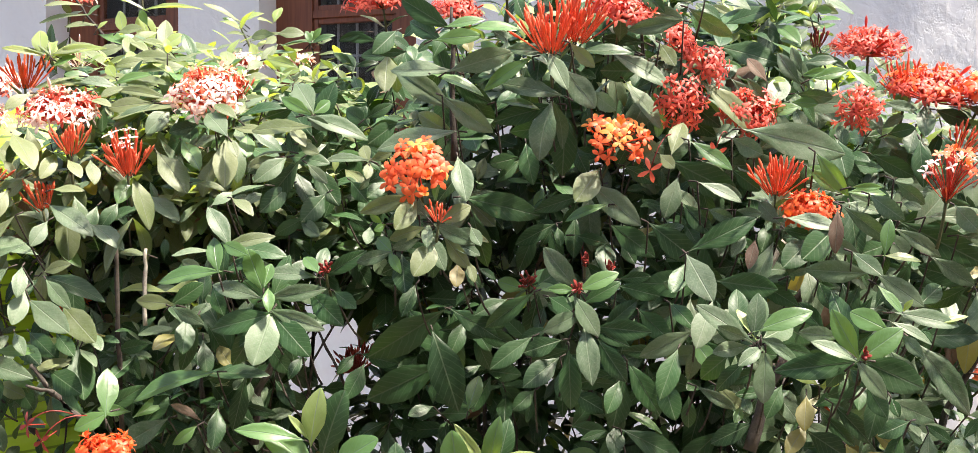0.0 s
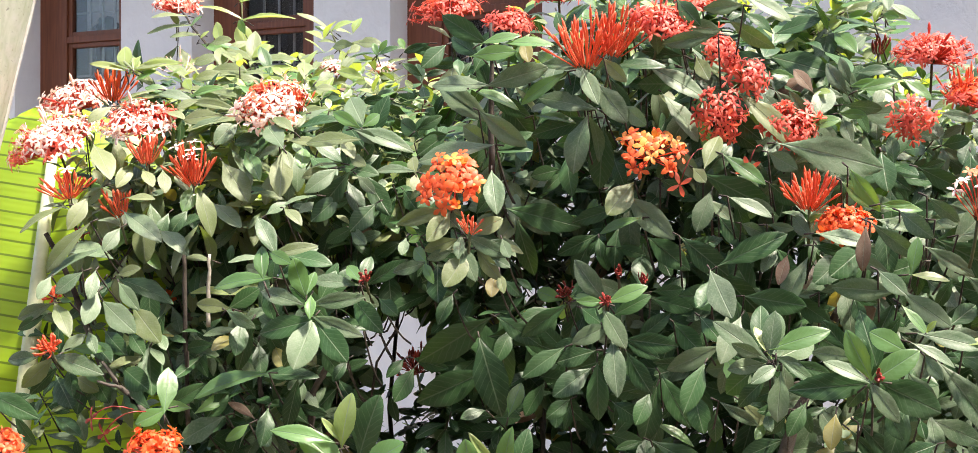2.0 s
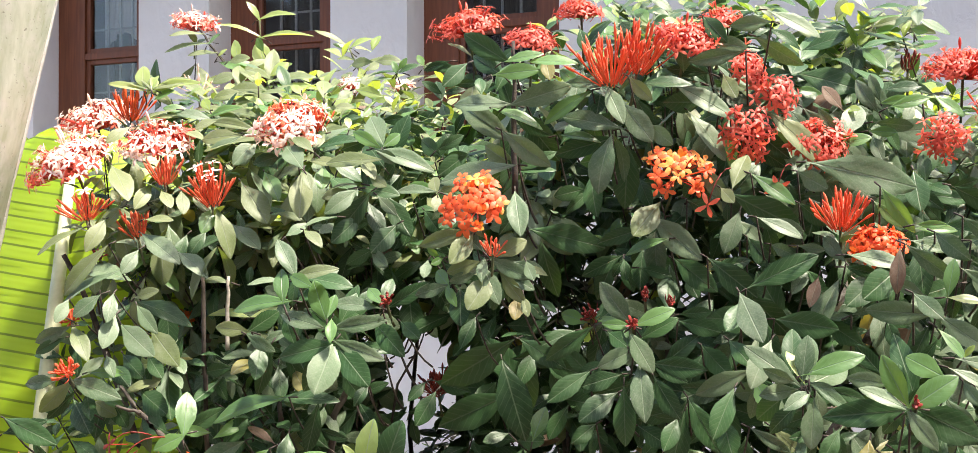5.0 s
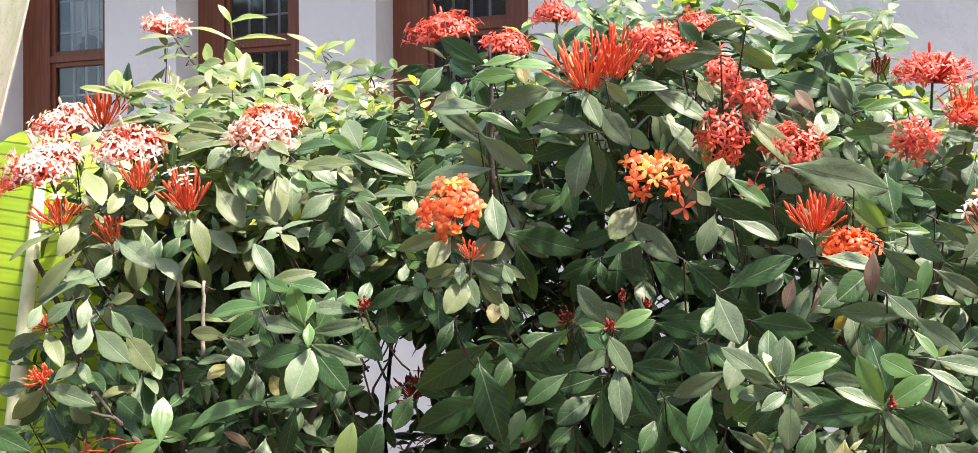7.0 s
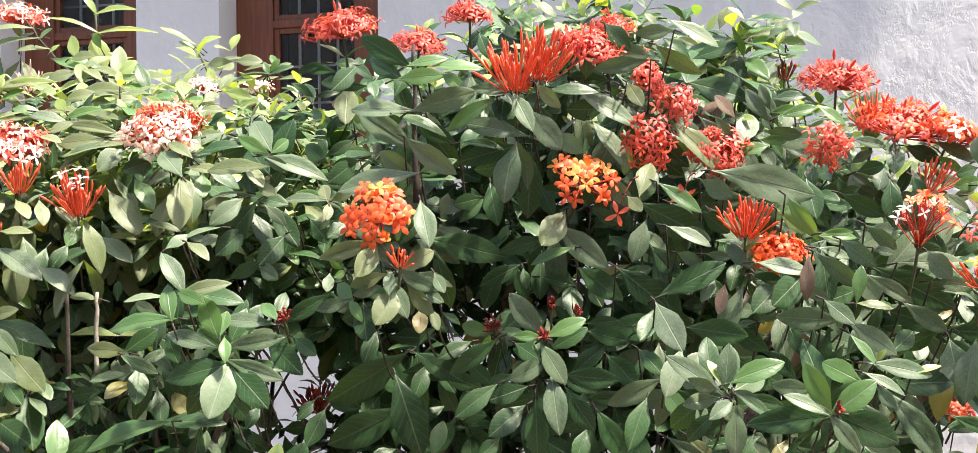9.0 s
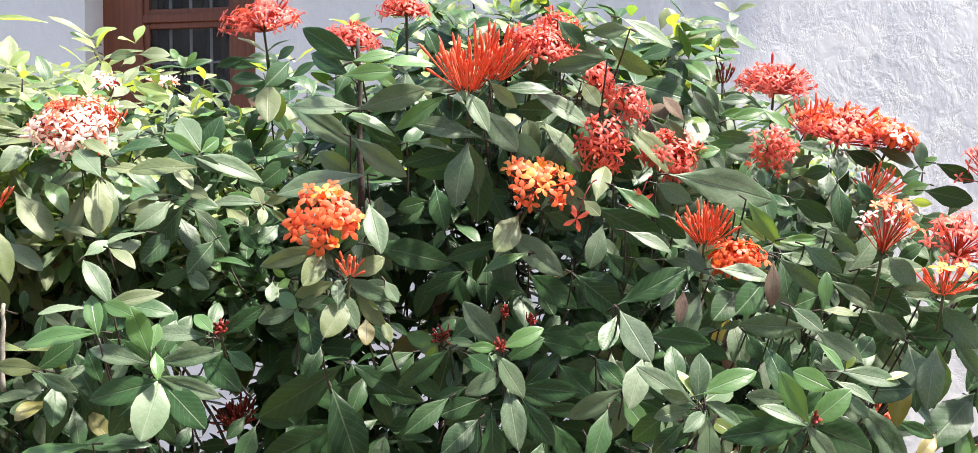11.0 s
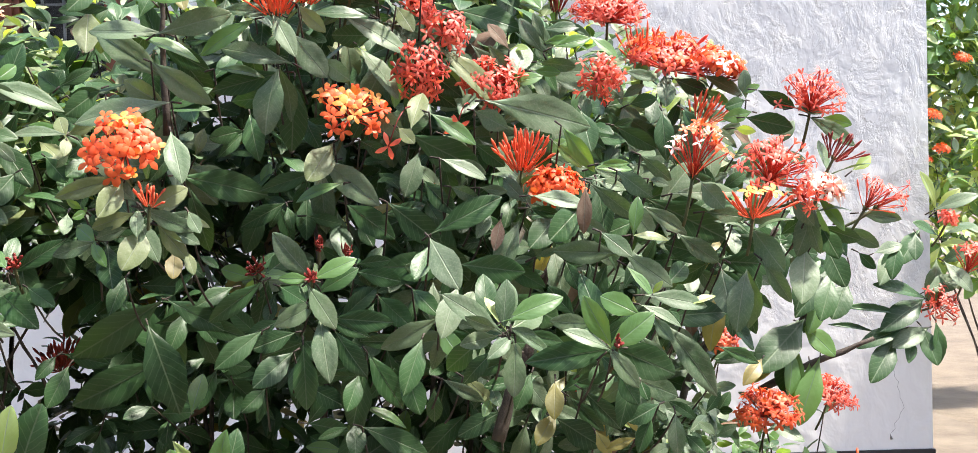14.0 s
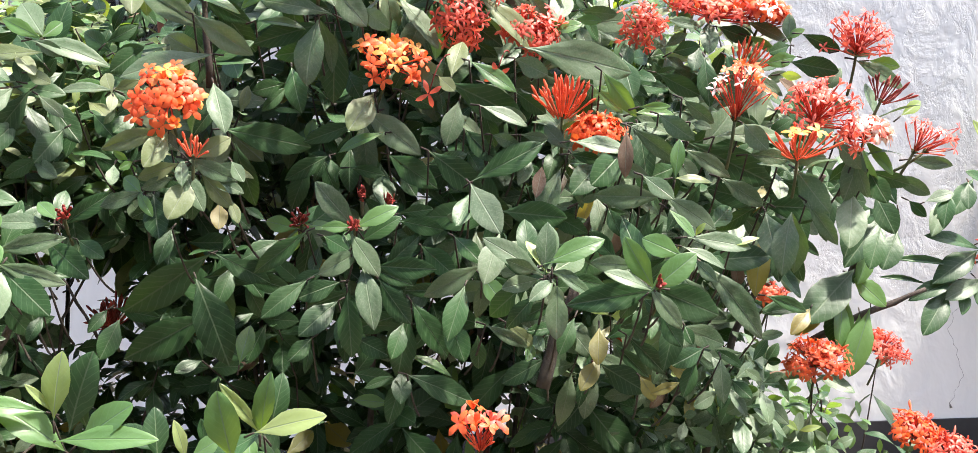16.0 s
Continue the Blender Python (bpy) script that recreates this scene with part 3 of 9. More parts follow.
def core(shrub, name, place, axis, size, stem, label):
    """The branching green stalk in the middle of a flower head; the flowers are children of it."""
    verts, faces = [], []
    axis = Vector(axis).normalized()
    tube(verts, faces, bent(-axis * stem, (0, 0, 0), (0, 0, -0.004), 4), [0.0022] * 5)
    side = axis.orthogonal().normalized()
    for k in range(6):
        w = side.copy()
        w.rotate(Matrix.Rotation(math.pi / 3 * k, 3, axis))
        tube(verts, faces, [(0, 0, 0), (w + axis * 0.8) * size * 0.12, (w + axis * 1.2) * size * 0.22], [0.0018, 0.0015, 0.0012], 4)
    ob = from_lists(name, verts, faces, GREEN_STEM, shrub.ob, label)
    ob.location = Vector(place) - shrub.base
    return ob


def tubes(head, spots, axis, bow=0.12):
    """The thin red tubes that carry the open flowers, from the head's foot to each of them."""
    verts, faces = [], []
    axis = Vector(axis).normalized()
    for spot in spots:
        side = spot - axis * spot.dot(axis)
        path = [spot * s + side * bow * (s * s - s) * 2 for s in (0.08, 0.4, 0.7, 0.97)]
        tube(verts, faces, path, [0.0008, 0.0008, 0.0009, 0.0010], 4)
    tagged(from_lists("tube_tangle", verts, faces, PETAL["tube"], head), kind="stuff")


def dome(shrub, x, y, z, wide, tone="red", axis=(0, -0.45, 0.9), count=34, spread=1.4, buds=6, second=None, star=0.0165, flat=0.85, label="", leaves=True, share_second=0.25, facing=0.0):
    """A rounded head of open flowers on thin tubes, with a few closed buds among them."""
    d = shrub.dice
    axis = Vector(axis).normalized()
    radius = wide * 0.42
    foot = Vector((x, y, z + 0.12 * radius)) - axis * radius * 0.60
    count, star = int(count * (2.25 if "glare_pale" in (tone, second) else 1.95)), star * (0.96 if "glare_pale" in (tone, second) else 0.76)
    HEADS.append((x, y, z, wide * 0.5))
    head = core(shrub, "flower_head", foot, axis, radius, 0.07, label)
    if leaves:
        shrub.shoot(*(foot - axis * 0.012 - Vector((0, -0.01, 0.02))), axis * 0.7 + Vector((0, 0.1, 0.5)), 0.085, 2, "grey", None, True, droop=0.8)
    a = axis.orthogonal().normalized()
    b = axis.cross(a)
    lobes = []
    for k in range(max(5, count // 7)):
        tilt, w = spread * math.sqrt(d.random()), d.uniform(0, 6.283)
        lobes.append(math.cos(tilt) * axis + math.sin(tilt) * (math.cos(w) * a + math.sin(w) * b))
    carried = []
    for k in range(count + buds):
        share = (k + 0.5) / (count + buds)
        tilt = spread * math.sqrt(share) * d.uniform(0.92, 1.08)
        w = k * 2.39996 + d.uniform(-0.25, 0.25)
        way = math.cos(tilt) * axis * (1 / flat if flat > 1 else 1) + math.sin(tilt) * (math.cos(w) * a + math.sin(w) * b)
        lobe = max(lobes, key=lambda v: v.dot(way))
        near = max(0.0, lobe.dot(way))
        way = way.lerp(lobe, 0.22)
        reach = radius * (1.05 if tilt < 0.8 else 1.18) * d.uniform(0.80, 1.08) * (0.84 + 0.22 * near ** 8)
        spot = way * reach - axis * radius * (1 - flat) * math.cos(tilt)
        face = way * (1 - 0.5 * facing) + axis * 0.25 + Vector((0, -0.9, 0.25)) * facing + Vector((d.uniform(-1, 1), d.uniform(-1, 1), d.uniform(-1, 1))) * 0.28
        # upward flowers take the second tone more often; in pale this paints sun glare
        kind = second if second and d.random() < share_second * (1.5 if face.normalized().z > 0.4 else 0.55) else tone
        if k % max(1, (count + buds) // max(buds, 1)) == 1 and buds:
            piece("bud", BUD[kind][1], aimed(spot * 0.25, way, reach * 0.95, 0) @ Matrix.Diagonal((0.6, 0.6, 1, 1)), head)
        else:
            shape = STAR if d.random() < 0.90 else HALF_STAR
            piece("flower", shape[kind], aimed(spot, face, star * d.uniform(0.80, 1.12), d.uniform(0, 1.6)), head)
            carried.append(spot)
    tubes(head, carried, axis)
    return head


def umbrella(shrub, x, y, z, wide, high, tone="red", axis=(0, -0.3, 1), count=24, second=None, share_second=0.3, star=0.0125, buds=6, droop=0.0, label="loose head of small flowers on long red tubes"):
    """A loose head: long bare tubes rise from one foot at x, y, z and carry small open flowers."""
    d = shrub.dice
    axis = Vector(axis).normalized()
    count, star = int(count * 1.25), star * 0.84
    HEADS.append((x, y, z + high * 0.6, wide * 0.5))
    head = core(shrub, "flower_head", (x, y, z), axis, high * 0.4, 0.06, label)
    a = axis.orthogonal().normalized()
    b = axis.cross(a)
    carried = []
    for k in range(count + buds):
        out = 0.5 * wide * math.sqrt((k + 0.5) / (count + buds)) * d.uniform(0.85, 1.1)
        w = k * 2.39996 + d.uniform(-0.4, 0.4)
        up = high * d.uniform(0.72, 1.05) * (1 - 0.35 * (2 * out / wide) ** 2) - droop * out * d.random()
        spot = axis * up + out * (math.cos(w) * a + math.sin(w) * b)
        kind = second if second and d.random() < share_second else tone
        if k >= count:
            piece("bud", BUD["coral"][2], aimed((0, 0, 0), spot, spot.length * 0.9, d.uniform(0, 6)) @ Matrix.Diagonal((0.0016 / 0.075 / spot.length, 0.0016 / 0.075 / spot.length, 1, 1)), head)
            continue
        carried.append(spot)
        face = spot.normalized() + Vector((d.uniform(-0.5, 0.5), d.uniform(-0.9, 0.1), d.uniform(-0.4, 0.5)))
        piece("flower", (STAR if d.random() < 0.8 else HALF_STAR)[kind], aimed(spot, face, star * d.uniform(0.8, 1.15), d.uniform(0, 1.6)), head)
    tubes(head, carried, axis, 0.25)
    return head


def spikes(shrub, x, y, z, wide, tone="red", axis=(0, -0.3, 1.0), count=26, spread=0.85, tall=1.0, label="", thick=1.0, open_flowers=0, leaves=True, bloom="glare_pale"):
    """A head of closed buds that stand up and out like a brush; x, y, z is its foot."""
    d = shrub.dice
    axis = Vector(axis).normalized()
    length = wide * 0.62 * tall
    HEADS.append((x, y, z + length * 0.5, wide * 0.42))
    head = core(shrub, "bud_head", (x, y, z), axis, length * 0.4, 0.05, label)
    if leaves:
        shrub.shoot(x, y + 0.01, z - 0.02, axis + Vector((0, 0.1, 0.2)), 0.08, 2, "grey", None, True, droop=0.9)
    a = axis.orthogonal().normalized()
    b = axis.cross(a)
    for k in range(count):
        share = math.sqrt((k + 0.5) / count)
        tilt = 1.25 * spread * share * d.uniform(0.75, 1.15)
        w = k * 2.39996 + d.uniform(-0.4, 0.4)
        out = math.cos(w) * a + math.sin(w) * b
        way = math.cos(tilt) * axis + math.sin(tilt) * out
        size = length * d.uniform(0.55, 1.08) * (1.05 - 0.12 * share)
        slim = 0.0018 * min(thick, 1.25) / (0.075 * size)
        foot = out * wide * 0.13 * share + axis * length * (0.10 * d.random() - 0.02 * share)
        inward = axis - axis.dot(way) * way
        z = way.normalized()
        x_way = inward.normalized() if inward.length > 0.05 else a - a.dot(z) * z
        x_way.rotate(Matrix.Rotation(d.uniform(-0.7, 0.7), 3, z))
        x_way.normalize()
        m = Matrix((x_way, z.cross(x_way), z)).transposed().to_4x4()
        bow = d.choice((0, 1, 1, 2, 2, 3))
        m = Matrix.Translation(foot) @ m @ Matrix.Diagonal((size * slim, size * slim, size, 1))
        piece("bud", BUD[tone][bow], m, head)
        if k < open_flowers:
            tip = foot + way * size
            piece("flower", STAR[bloom], aimed(tip, way + Vector((0, -0.3, 0.2)), 0.014, d.uniform(0, 1.6)), head)
    return head


def cluster(shrub, x, y, z, wide, tone="maroon", count=18):
    """A tight knot of small dark buds."""
    return spikes(shrub, x, y, z, wide, tone, (0, -0.7, 0.7), count, 1.35, 0.9, "tight knot of small dark red buds", 1.6, leaves=False)


def lone(shrub, x, y, z, face, tone="red", size=0.02, stem=(0.02, 0.02, 0.03)):
    """A single open flower on a curved stalk."""
    v, f = [], []
    tube(v, f, bent(stem, (0, 0, 0), (0.0, -0.01, 0.012), 5), [0.0011] * 6, 4)
    stalk = from_lists("flower_stalk", v, f, PETAL["maroon"], shrub.ob)
    stalk.location = Vector((x, y, z)) - shrub.base
    piece("flower", STAR[tone], aimed((0, 0, 0), face, size, 0.4), stalk)


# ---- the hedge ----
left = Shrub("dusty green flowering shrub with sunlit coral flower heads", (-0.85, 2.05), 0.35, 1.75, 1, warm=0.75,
             side=((-0.88, 2.05, 0.3), (-0.93, 1.97, 1.3), (-1.00, 1.90, 1.62), (-1.06, 1.87, 1.78)))
middle = Shrub("dark green flowering shrub with orange and pale flower heads", (-0.42, 1.98), 0.32, 1.75, 2, warm=0.6)
centre = Shrub("tall dark green flowering shrub with red and orange heads", (0.06, 1.98), 0.32, 2.05, 3, warm=0.15)
right = Shrub("dark green flowering shrub with many red flower heads", (0.40, 1.95), 0.26, 1.85, 4,
              side=((0.42, 1.95, 0.3), (0.50, 1.92, 1.1), (0.57, 1.84, 1.48), (0.68, 1.74, 1.72)))
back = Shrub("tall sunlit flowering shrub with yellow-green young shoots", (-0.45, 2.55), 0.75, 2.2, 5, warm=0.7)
low = Shrub("low small-leaved flowering shrub at the hedge's end", (0.85, 2.05), 0.22, 1.15, 6)
front = Shrub("low shrub with bright green young shoots before the hedge", (-0.30, 1.38), 0.60, 1.30, 7)
far_right = Shrub("flowering shrub beside the hedge with drooping red heads", (1.64, 2.30), 0.22, 1.40, 8)

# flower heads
dome(back, -1.251, 2.750, 2.382, 0.138, "glare_pale", (0.1, -0.15, 1), count=40, second="red", star=0.016)
dome(left, -1.049, 1.950, 2.040, 0.139, "red", (-0.1, -0.35, 1), count=56, second="glare_pale", star=0.0145, share_second=0.8)
spikes(left, -0.943, 1.900, 2.022, 0.103, "orange", (0.1, -0.2, 1), count=36, tall=1.0, thick=1.15, spread=0.7)
dome(left, -1.006, 1.800, 1.952, 0.156, "red", (-0.15, -0.45, 0.85), count=80, second="glare_pale", star=0.0145, spread=1.5, share_second=0.85)
dome(left, -0.848, 1.820, 1.981, 0.136, "glare_pale", (0, -0.4, 0.9), count=66, second="red", star=0.0145)
spikes(left, -0.798, 1.760, 1.896, 0.073, "coral", (0.05, -0.2, 1), count=26, tall=1.1, thick=1.15, spread=0.6)
spikes(left, -0.678, 1.690, 1.858, 0.094, "coral", (0, -0.3, 1), count=44, tall=1.1, thick=1.1, spread=0.6, open_flowers=5)
spikes(left, -0.944, 1.760, 1.839, 0.091, "coral", (-0.1, -0.3, 1), count=36, thick=1.1, spread=0.95, open_flowers=4)
spikes(left, -0.836, 1.740, 1.808, 0.073, "coral", (-0.1, -0.3, 1), count=22, tall=1.1, thick=1.15, spread=0.6)
dome(middle, -0.578, 1.760, 1.997, 0.127, "glare_pale", (0, -0.6, 0.8), count=56, second="coral", star=0.0150, share_second=0.3)
spikes(middle, -0.536, 1.780, 1.982, 0.066, "coral", (0.2, -0.2, 1), count=16, spread=0.6)
dome(back, -0.762, 2.600, 2.179, 0.099, "glare_pale", (0, -0.2, 1), count=26, star=0.016)
spikes(back, -1.114, 2.500, 2.155, 0.109, "glare_pale", (0, -0.2, 1), count=18, spread=1.0)
dome(back, -0.582, 2.400, 2.145, 0.056, "glare_pale", (0, -0.2, 1), count=14, star=0.014)
dome(middle, -0.214, 1.540, 1.851, 0.098, "orange", (0.05, -0.86, 0.50), count=22, flat=0.92, spread=1.45, buds=3, second="gold", star=0.0185, share_second=0.15, facing=0.8, leaves=False)
spikes(middle, -0.186, 1.530, 1.778, 0.043, "coral", (0.15, -0.3, 1), count=12, spread=0.7, leaves=False)
# larger gold share here: sun on this head put into its petal colours
dome(centre, 0.061, 1.600, 1.896, 0.099, "orange", (0.25, -0.65, 0.6), count=15, second="gold", spread=1.5, star=0.0185, share_second=0.45, facing=0.8, leaves=False)
spikes(centre, -0.034, 1.600, 2.014, 0.121, "coral", (-0.02, -0.35, 1), count=56, spread=0.70, tall=1.02, thick=1.2)
spikes(centre, 0.001, 1.620, 2.033, 0.100, "coral", (0.25, -0.3, 1), count=40, spread=0.6, tall=1.1, thick=1.2, leaves=False)
dome(centre, 0.071, 1.630, 2.083, 0.099, "red", (0.2, -0.5, 0.85), count=46, star=0.016)
dome(back, -0.351, 2.050, 2.203, 0.142, "red", (-0.1, -0.3, 0.9), count=44, star=0.016)
dome(centre, -0.190, 1.850, 2.133, 0.089, "red", (0.1, -0.3, 0.9), count=30)
dome(centre, -0.110, 1.850, 2.178, 0.084, "red", (0, -0.3, 0.9), count=24)
dome(centre, 0.161, 1.690, 2.046, 0.083, "red", (0.7, -0.5, 0.5), count=34, star=0.016)
umbrella(centre, 0.147, 1.670, 1.949, 0.085, 0.037, "red", (0.3, -0.9, -0.1), count=36, star=0.0145, droop=0.6)
umbrella(centre, 0.184, 1.680, 1.999, 0.065, 0.037, "red", (0.5, -0.8, 0.2), count=22, star=0.014, droop=0.5)
dome(centre, 0.113, 1.800, 2.142, 0.071, "red", (0.1, -0.4, 0.9), count=22, star=0.015)
dome(right, 0.252, 1.670, 1.935, 0.090, "red", (0.2, -0.8, 0.5), count=40, star=0.016)
spikes(right, 0.270, 1.585, 1.811, 0.086, "coral", (0, -0.4, 1), count=44, spread=0.75, thick=1.15)
dome(right, 0.314, 1.600, 1.795, 0.077, "orange", (-0.1, -0.6, 0.7), count=30)
spikes(right, 0.403, 1.950, 2.070, 0.059, "maroon", (0, -0.2, 1), count=16, spread=0.6)
dome(right, 0.484, 1.930, 2.075, 0.127, "red", (0, -0.35, 0.95), count=56, star=0.015)
dome(right, 0.561, 1.840, 1.992, 0.154, "red", (0.15, -0.35, 0.95), count=66, star=0.016, second="orange")
spikes(right, 0.524, 1.880, 1.975, 0.104, "coral", (0.1, -0.2, 1), count=26, spread=0.9)
dome(right, 0.627, 1.800, 1.973, 0.083, "orange", (0.4, -0.3, 0.9), count=30, second="glare_pale")
spikes(right, 0.577, 1.780, 1.875, 0.090, "coral", (0.35, -0.3, 0.9), count=22, spread=0.8)
umbrella(right, 0.426, 1.800, 1.948, 0.075, 0.052, "red", (0.1, -0.8, 0.0), count=30, droop=0.8, star=0.014)
umbrella(right, 0.698, 1.660, 1.884, 0.102, 0.060, "red", (0.05, -0.45, 0.9), count=38, droop=0.55, star=0.0115)
umbrella(right, 0.462, 1.480, 1.793, 0.081, 0.071, "orange", (0.12, -0.3, 1), count=20, second="glare_pale", share_second=0.3, buds=4)
spikes(right, 0.539, 1.480, 1.744, 0.083, "coral", (0.05, -0.35, 1), count=26, spread=1.0, open_flowers=3, bloom="gold")
umbrella(right, 0.584, 1.540, 1.785, 0.107, 0.066, "red", (0.2, -0.45, 0.8), count=44, droop=0.6)
umbrella(right, 0.622, 1.520, 1.768, 0.058, 0.016, "red", (0.3, -0.8, 0.2), count=12, droop=0.5)
dome(right, 0.693, 1.600, 1.783, 0.062, "glare_pale", (0.3, -0.5, 0.8), count=20, second="red")
spikes(right, 0.712, 1.620, 1.816, 0.072, "maroon", (0.5, -0.3, 0.9), count=22, spread=0.8)
umbrella(right, 0.767, 1.640, 1.745, 0.078, 0.050, "red", (0.5, -0.3, 0.8), count=11, second="glare_pale", buds=3, star=0.010)
umbrella(right, 0.792, 1.660, 1.746, 0.056, 0.056, "red", (0.9, -0.3, 0.5), count=6, buds=3, star=0.011)
dome(low, 0.688, 1.800, 1.445, 0.108, "coral", (0, -0.45, 0.9), count=44, star=0.0155, second="orange", share_second=0.15)
dome(low, 0.968, 2.170, 1.390, 0.106, "red", (0.2, -0.4, 0.9), count=38, star=0.016)
dome(low, 0.731, 2.100, 1.511, 0.057, "red", (0.2, -0.4, 0.9), count=18)
dome(low, 0.894, 1.900, 1.298, 0.099, "orange", (0.2, -0.4, 0.9), count=36, second="red")
dome(low, 0.929, 1.850, 1.272, 0.098, "red", (0.2, -0.4, 0.9), count=30)
umbrella(far_right, 1.139, 2.100, 1.552, 0.087, 0.043, "red", (0.2, -0.7, 0.2), count=22, droop=0.6)
umbrella(far_right, 1.202, 2.100, 1.608, 0.075, 0.063, "red", (0.2, -0.3, 0.8), count=16)
dome(far_right, 1.172, 2.100, 1.716, 0.042, "red", (0.1, -0.6, 0.7), count=12)
umbrella(front, 0.125, 1.360, 1.441, 0.066, 0.048, "orange", (0.0, -0.3, 1), count=10, second="red", share_second=0.3, star=0.017, buds=9)
dome(front, -0.863, 1.450, 1.480, 0.074, "orange", (0.1, -0.5, 0.8), count=26)
dome(front, -0.600, 1.420, 1.494, 0.077, "orange", (0.1, -0.4, 0.9), count=26, buds=14)
spikes(front, -0.952, 1.500, 1.540, 0.052, "coral", (-0.1, -0.3, 1), count=18)
cluster(left, -0.909, 1.660, 1.676, 0.039, "coral", 24)
cluster(left, -0.863, 1.580, 1.600, 0.044, "coral", 30)
spikes(middle, -0.392, 2.000, 1.527, 0.090, "maroon", (-0.05, -0.5, 1), count=46, spread=0.85, tall=0.9, thick=1.25, leaves=False)
cluster(middle, -0.347, 1.560, 1.713, 0.020)
cluster(centre, -0.071, 1.660, 1.690, 0.028)
cluster(centre, 0.000, 1.555, 1.685, 0.014)
cluster(centre, 0.010, 1.620, 1.720, 0.014)
cluster(centre, 0.045, 1.620, 1.710, 0.016)
cluster(right, 0.332, 1.365, 1.611, 0.011)
dome(left, -0.929, 2.050, 1.654, 0.064, "orange", (0, -0.5, 0.8), count=14)
dome(low, 0.412, 1.860, 1.485, 0.041, "orange", (0.1, -0.7, 0.5), count=12, second="gold", leaves=False)
dome(low, 0.692, 2.000, 1.515, 0.039, "coral", (0.1, -0.7, 0.5), count=12, leaves=False)
cluster(left, -0.895, 1.720, 1.774, 0.022)
lone(centre, 0.099, 1.560, 1.845, (0.1, -0.9, -0.3), "red", 0.018, (0.03, 0.02, 0.05))
lone(right, 0.190, 1.600, 1.869, (0.1, -0.8, -0.5), "red", 0.018, (0.02, 0.02, 0.03))
lone(left, -0.724, 1.500, 1.488, (-0.3, -0.8, -0.3), "maroon", 0.018, (0.05, 0.03, 0.03))
lone(left, -0.744, 1.500, 1.510, (-0.5, -0.8, 0.1), "maroon", 0.018, (0.05, 0.03, 0.01))

# leaves that stand out, each from its foot to its tip

blade_to(left, (-0.875, 1.700, 1.834), (-0.882, 1.661, 1.794), 1.32, "grey", (0.35, -0.50, 0.42))
blade_to(left, (-0.911, 1.680, 1.821), (-0.984, 1.672, 1.790), 0.86, "grey", (0.05, -0.50, 0.76))
blade_to(left, (-0.882, 1.740, 1.925), (-0.825, 1.690, 1.883), 1.22, "olive", (0.26, -0.37, 1.03))
blade_to(left, (-0.893, 1.740, 1.855), (-0.845, 1.734, 1.847), 0.94, "grey", (0.04, -0.54, 0.45))
blade_to(left, (-0.801, 1.700, 1.811), (-0.730, 1.667, 1.777), 1.09, "grey", (0.06, -0.54, 0.48))
blade_to(left, (-0.750, 1.740, 1.809), (-0.752, 1.712, 1.775), 1.32, "dark", (0.29, -0.52, 0.40))
blade_to(left, (-0.717, 1.740, 1.814), (-0.730, 1.710, 1.782), 1.32, "dark", (0.27, -0.53, 0.30))
blade_to(left, (-0.758, 1.740, 1.882), (-0.739, 1.713, 1.851), 1.20, "grey", (0.36, -0.46, 0.71))
blade_to(left, (-0.793, 1.740, 1.884), (-0.764, 1.715, 1.862), 1.15, "grey", (0.18, -0.48, 0.80))
blade_to(left, (-0.681, 1.700, 1.853), (-0.683, 1.666, 1.819), 1.32, "fresh", (0.44, -0.46, 0.42))
blade_to(left, (-0.664, 1.680, 1.848), (-0.631, 1.665, 1.782), 1.15, "grey", (0.32, -0.47, 0.72))
blade_to(left, (-0.664, 1.740, 1.826), (-0.611, 1.715, 1.796), 1.09, "grey", (0.06, -0.54, 0.51))
blade_to(left, (-0.648, 1.740, 1.892), (-0.595, 1.709, 1.838), 1.09, "grey", (0.14, -0.53, 0.61))
blade_to(left, (-0.798, 1.700, 1.838), (-0.753, 1.696, 1.840), 1.04, "grey", (0.05, -0.52, 0.65))
blade_to(left, (-0.789, 1.860, 2.021), (-0.849, 1.863, 2.034), 0.97, "olive", (0.11, -0.53, 0.60))
blade_to(left, (-0.751, 1.900, 2.029), (-0.816, 1.911, 2.054), 0.86, "olive", (0.04, -0.54, 0.53))
blade_to(left, (-0.764, 1.950, 2.057), (-0.684, 1.956, 2.075), 0.86, "olive", (0.12, -0.54, 0.50))
blade_to(left, (-0.763, 2.000, 2.074), (-0.836, 1.999, 2.079), 0.86, "olive", (0.11, -0.55, 0.36))
blade_to(left, (-0.755, 1.860, 2.030), (-0.704, 1.847, 2.012), 1.04, "olive", (-0.01, -0.53, 0.50))
blade_to(left, (-0.676, 1.860, 2.018), (-0.741, 1.867, 2.039), 0.86, "olive", (0.09, -0.52, 0.65))
blade_to(left, (-0.836, 1.860, 2.022), (-0.906, 1.859, 2.027), 0.86, "olive", (0.12, -0.51, 0.71))
blade_to(left, (-0.880, 1.780, 1.995), (-0.899, 1.747, 1.974), 1.32, "olive", (0.33, -0.50, 0.49))
blade_to(left, (-0.792, 1.820, 1.991), (-0.752, 1.799, 1.982), 1.07, "olive", (0.03, -0.50, 0.78))
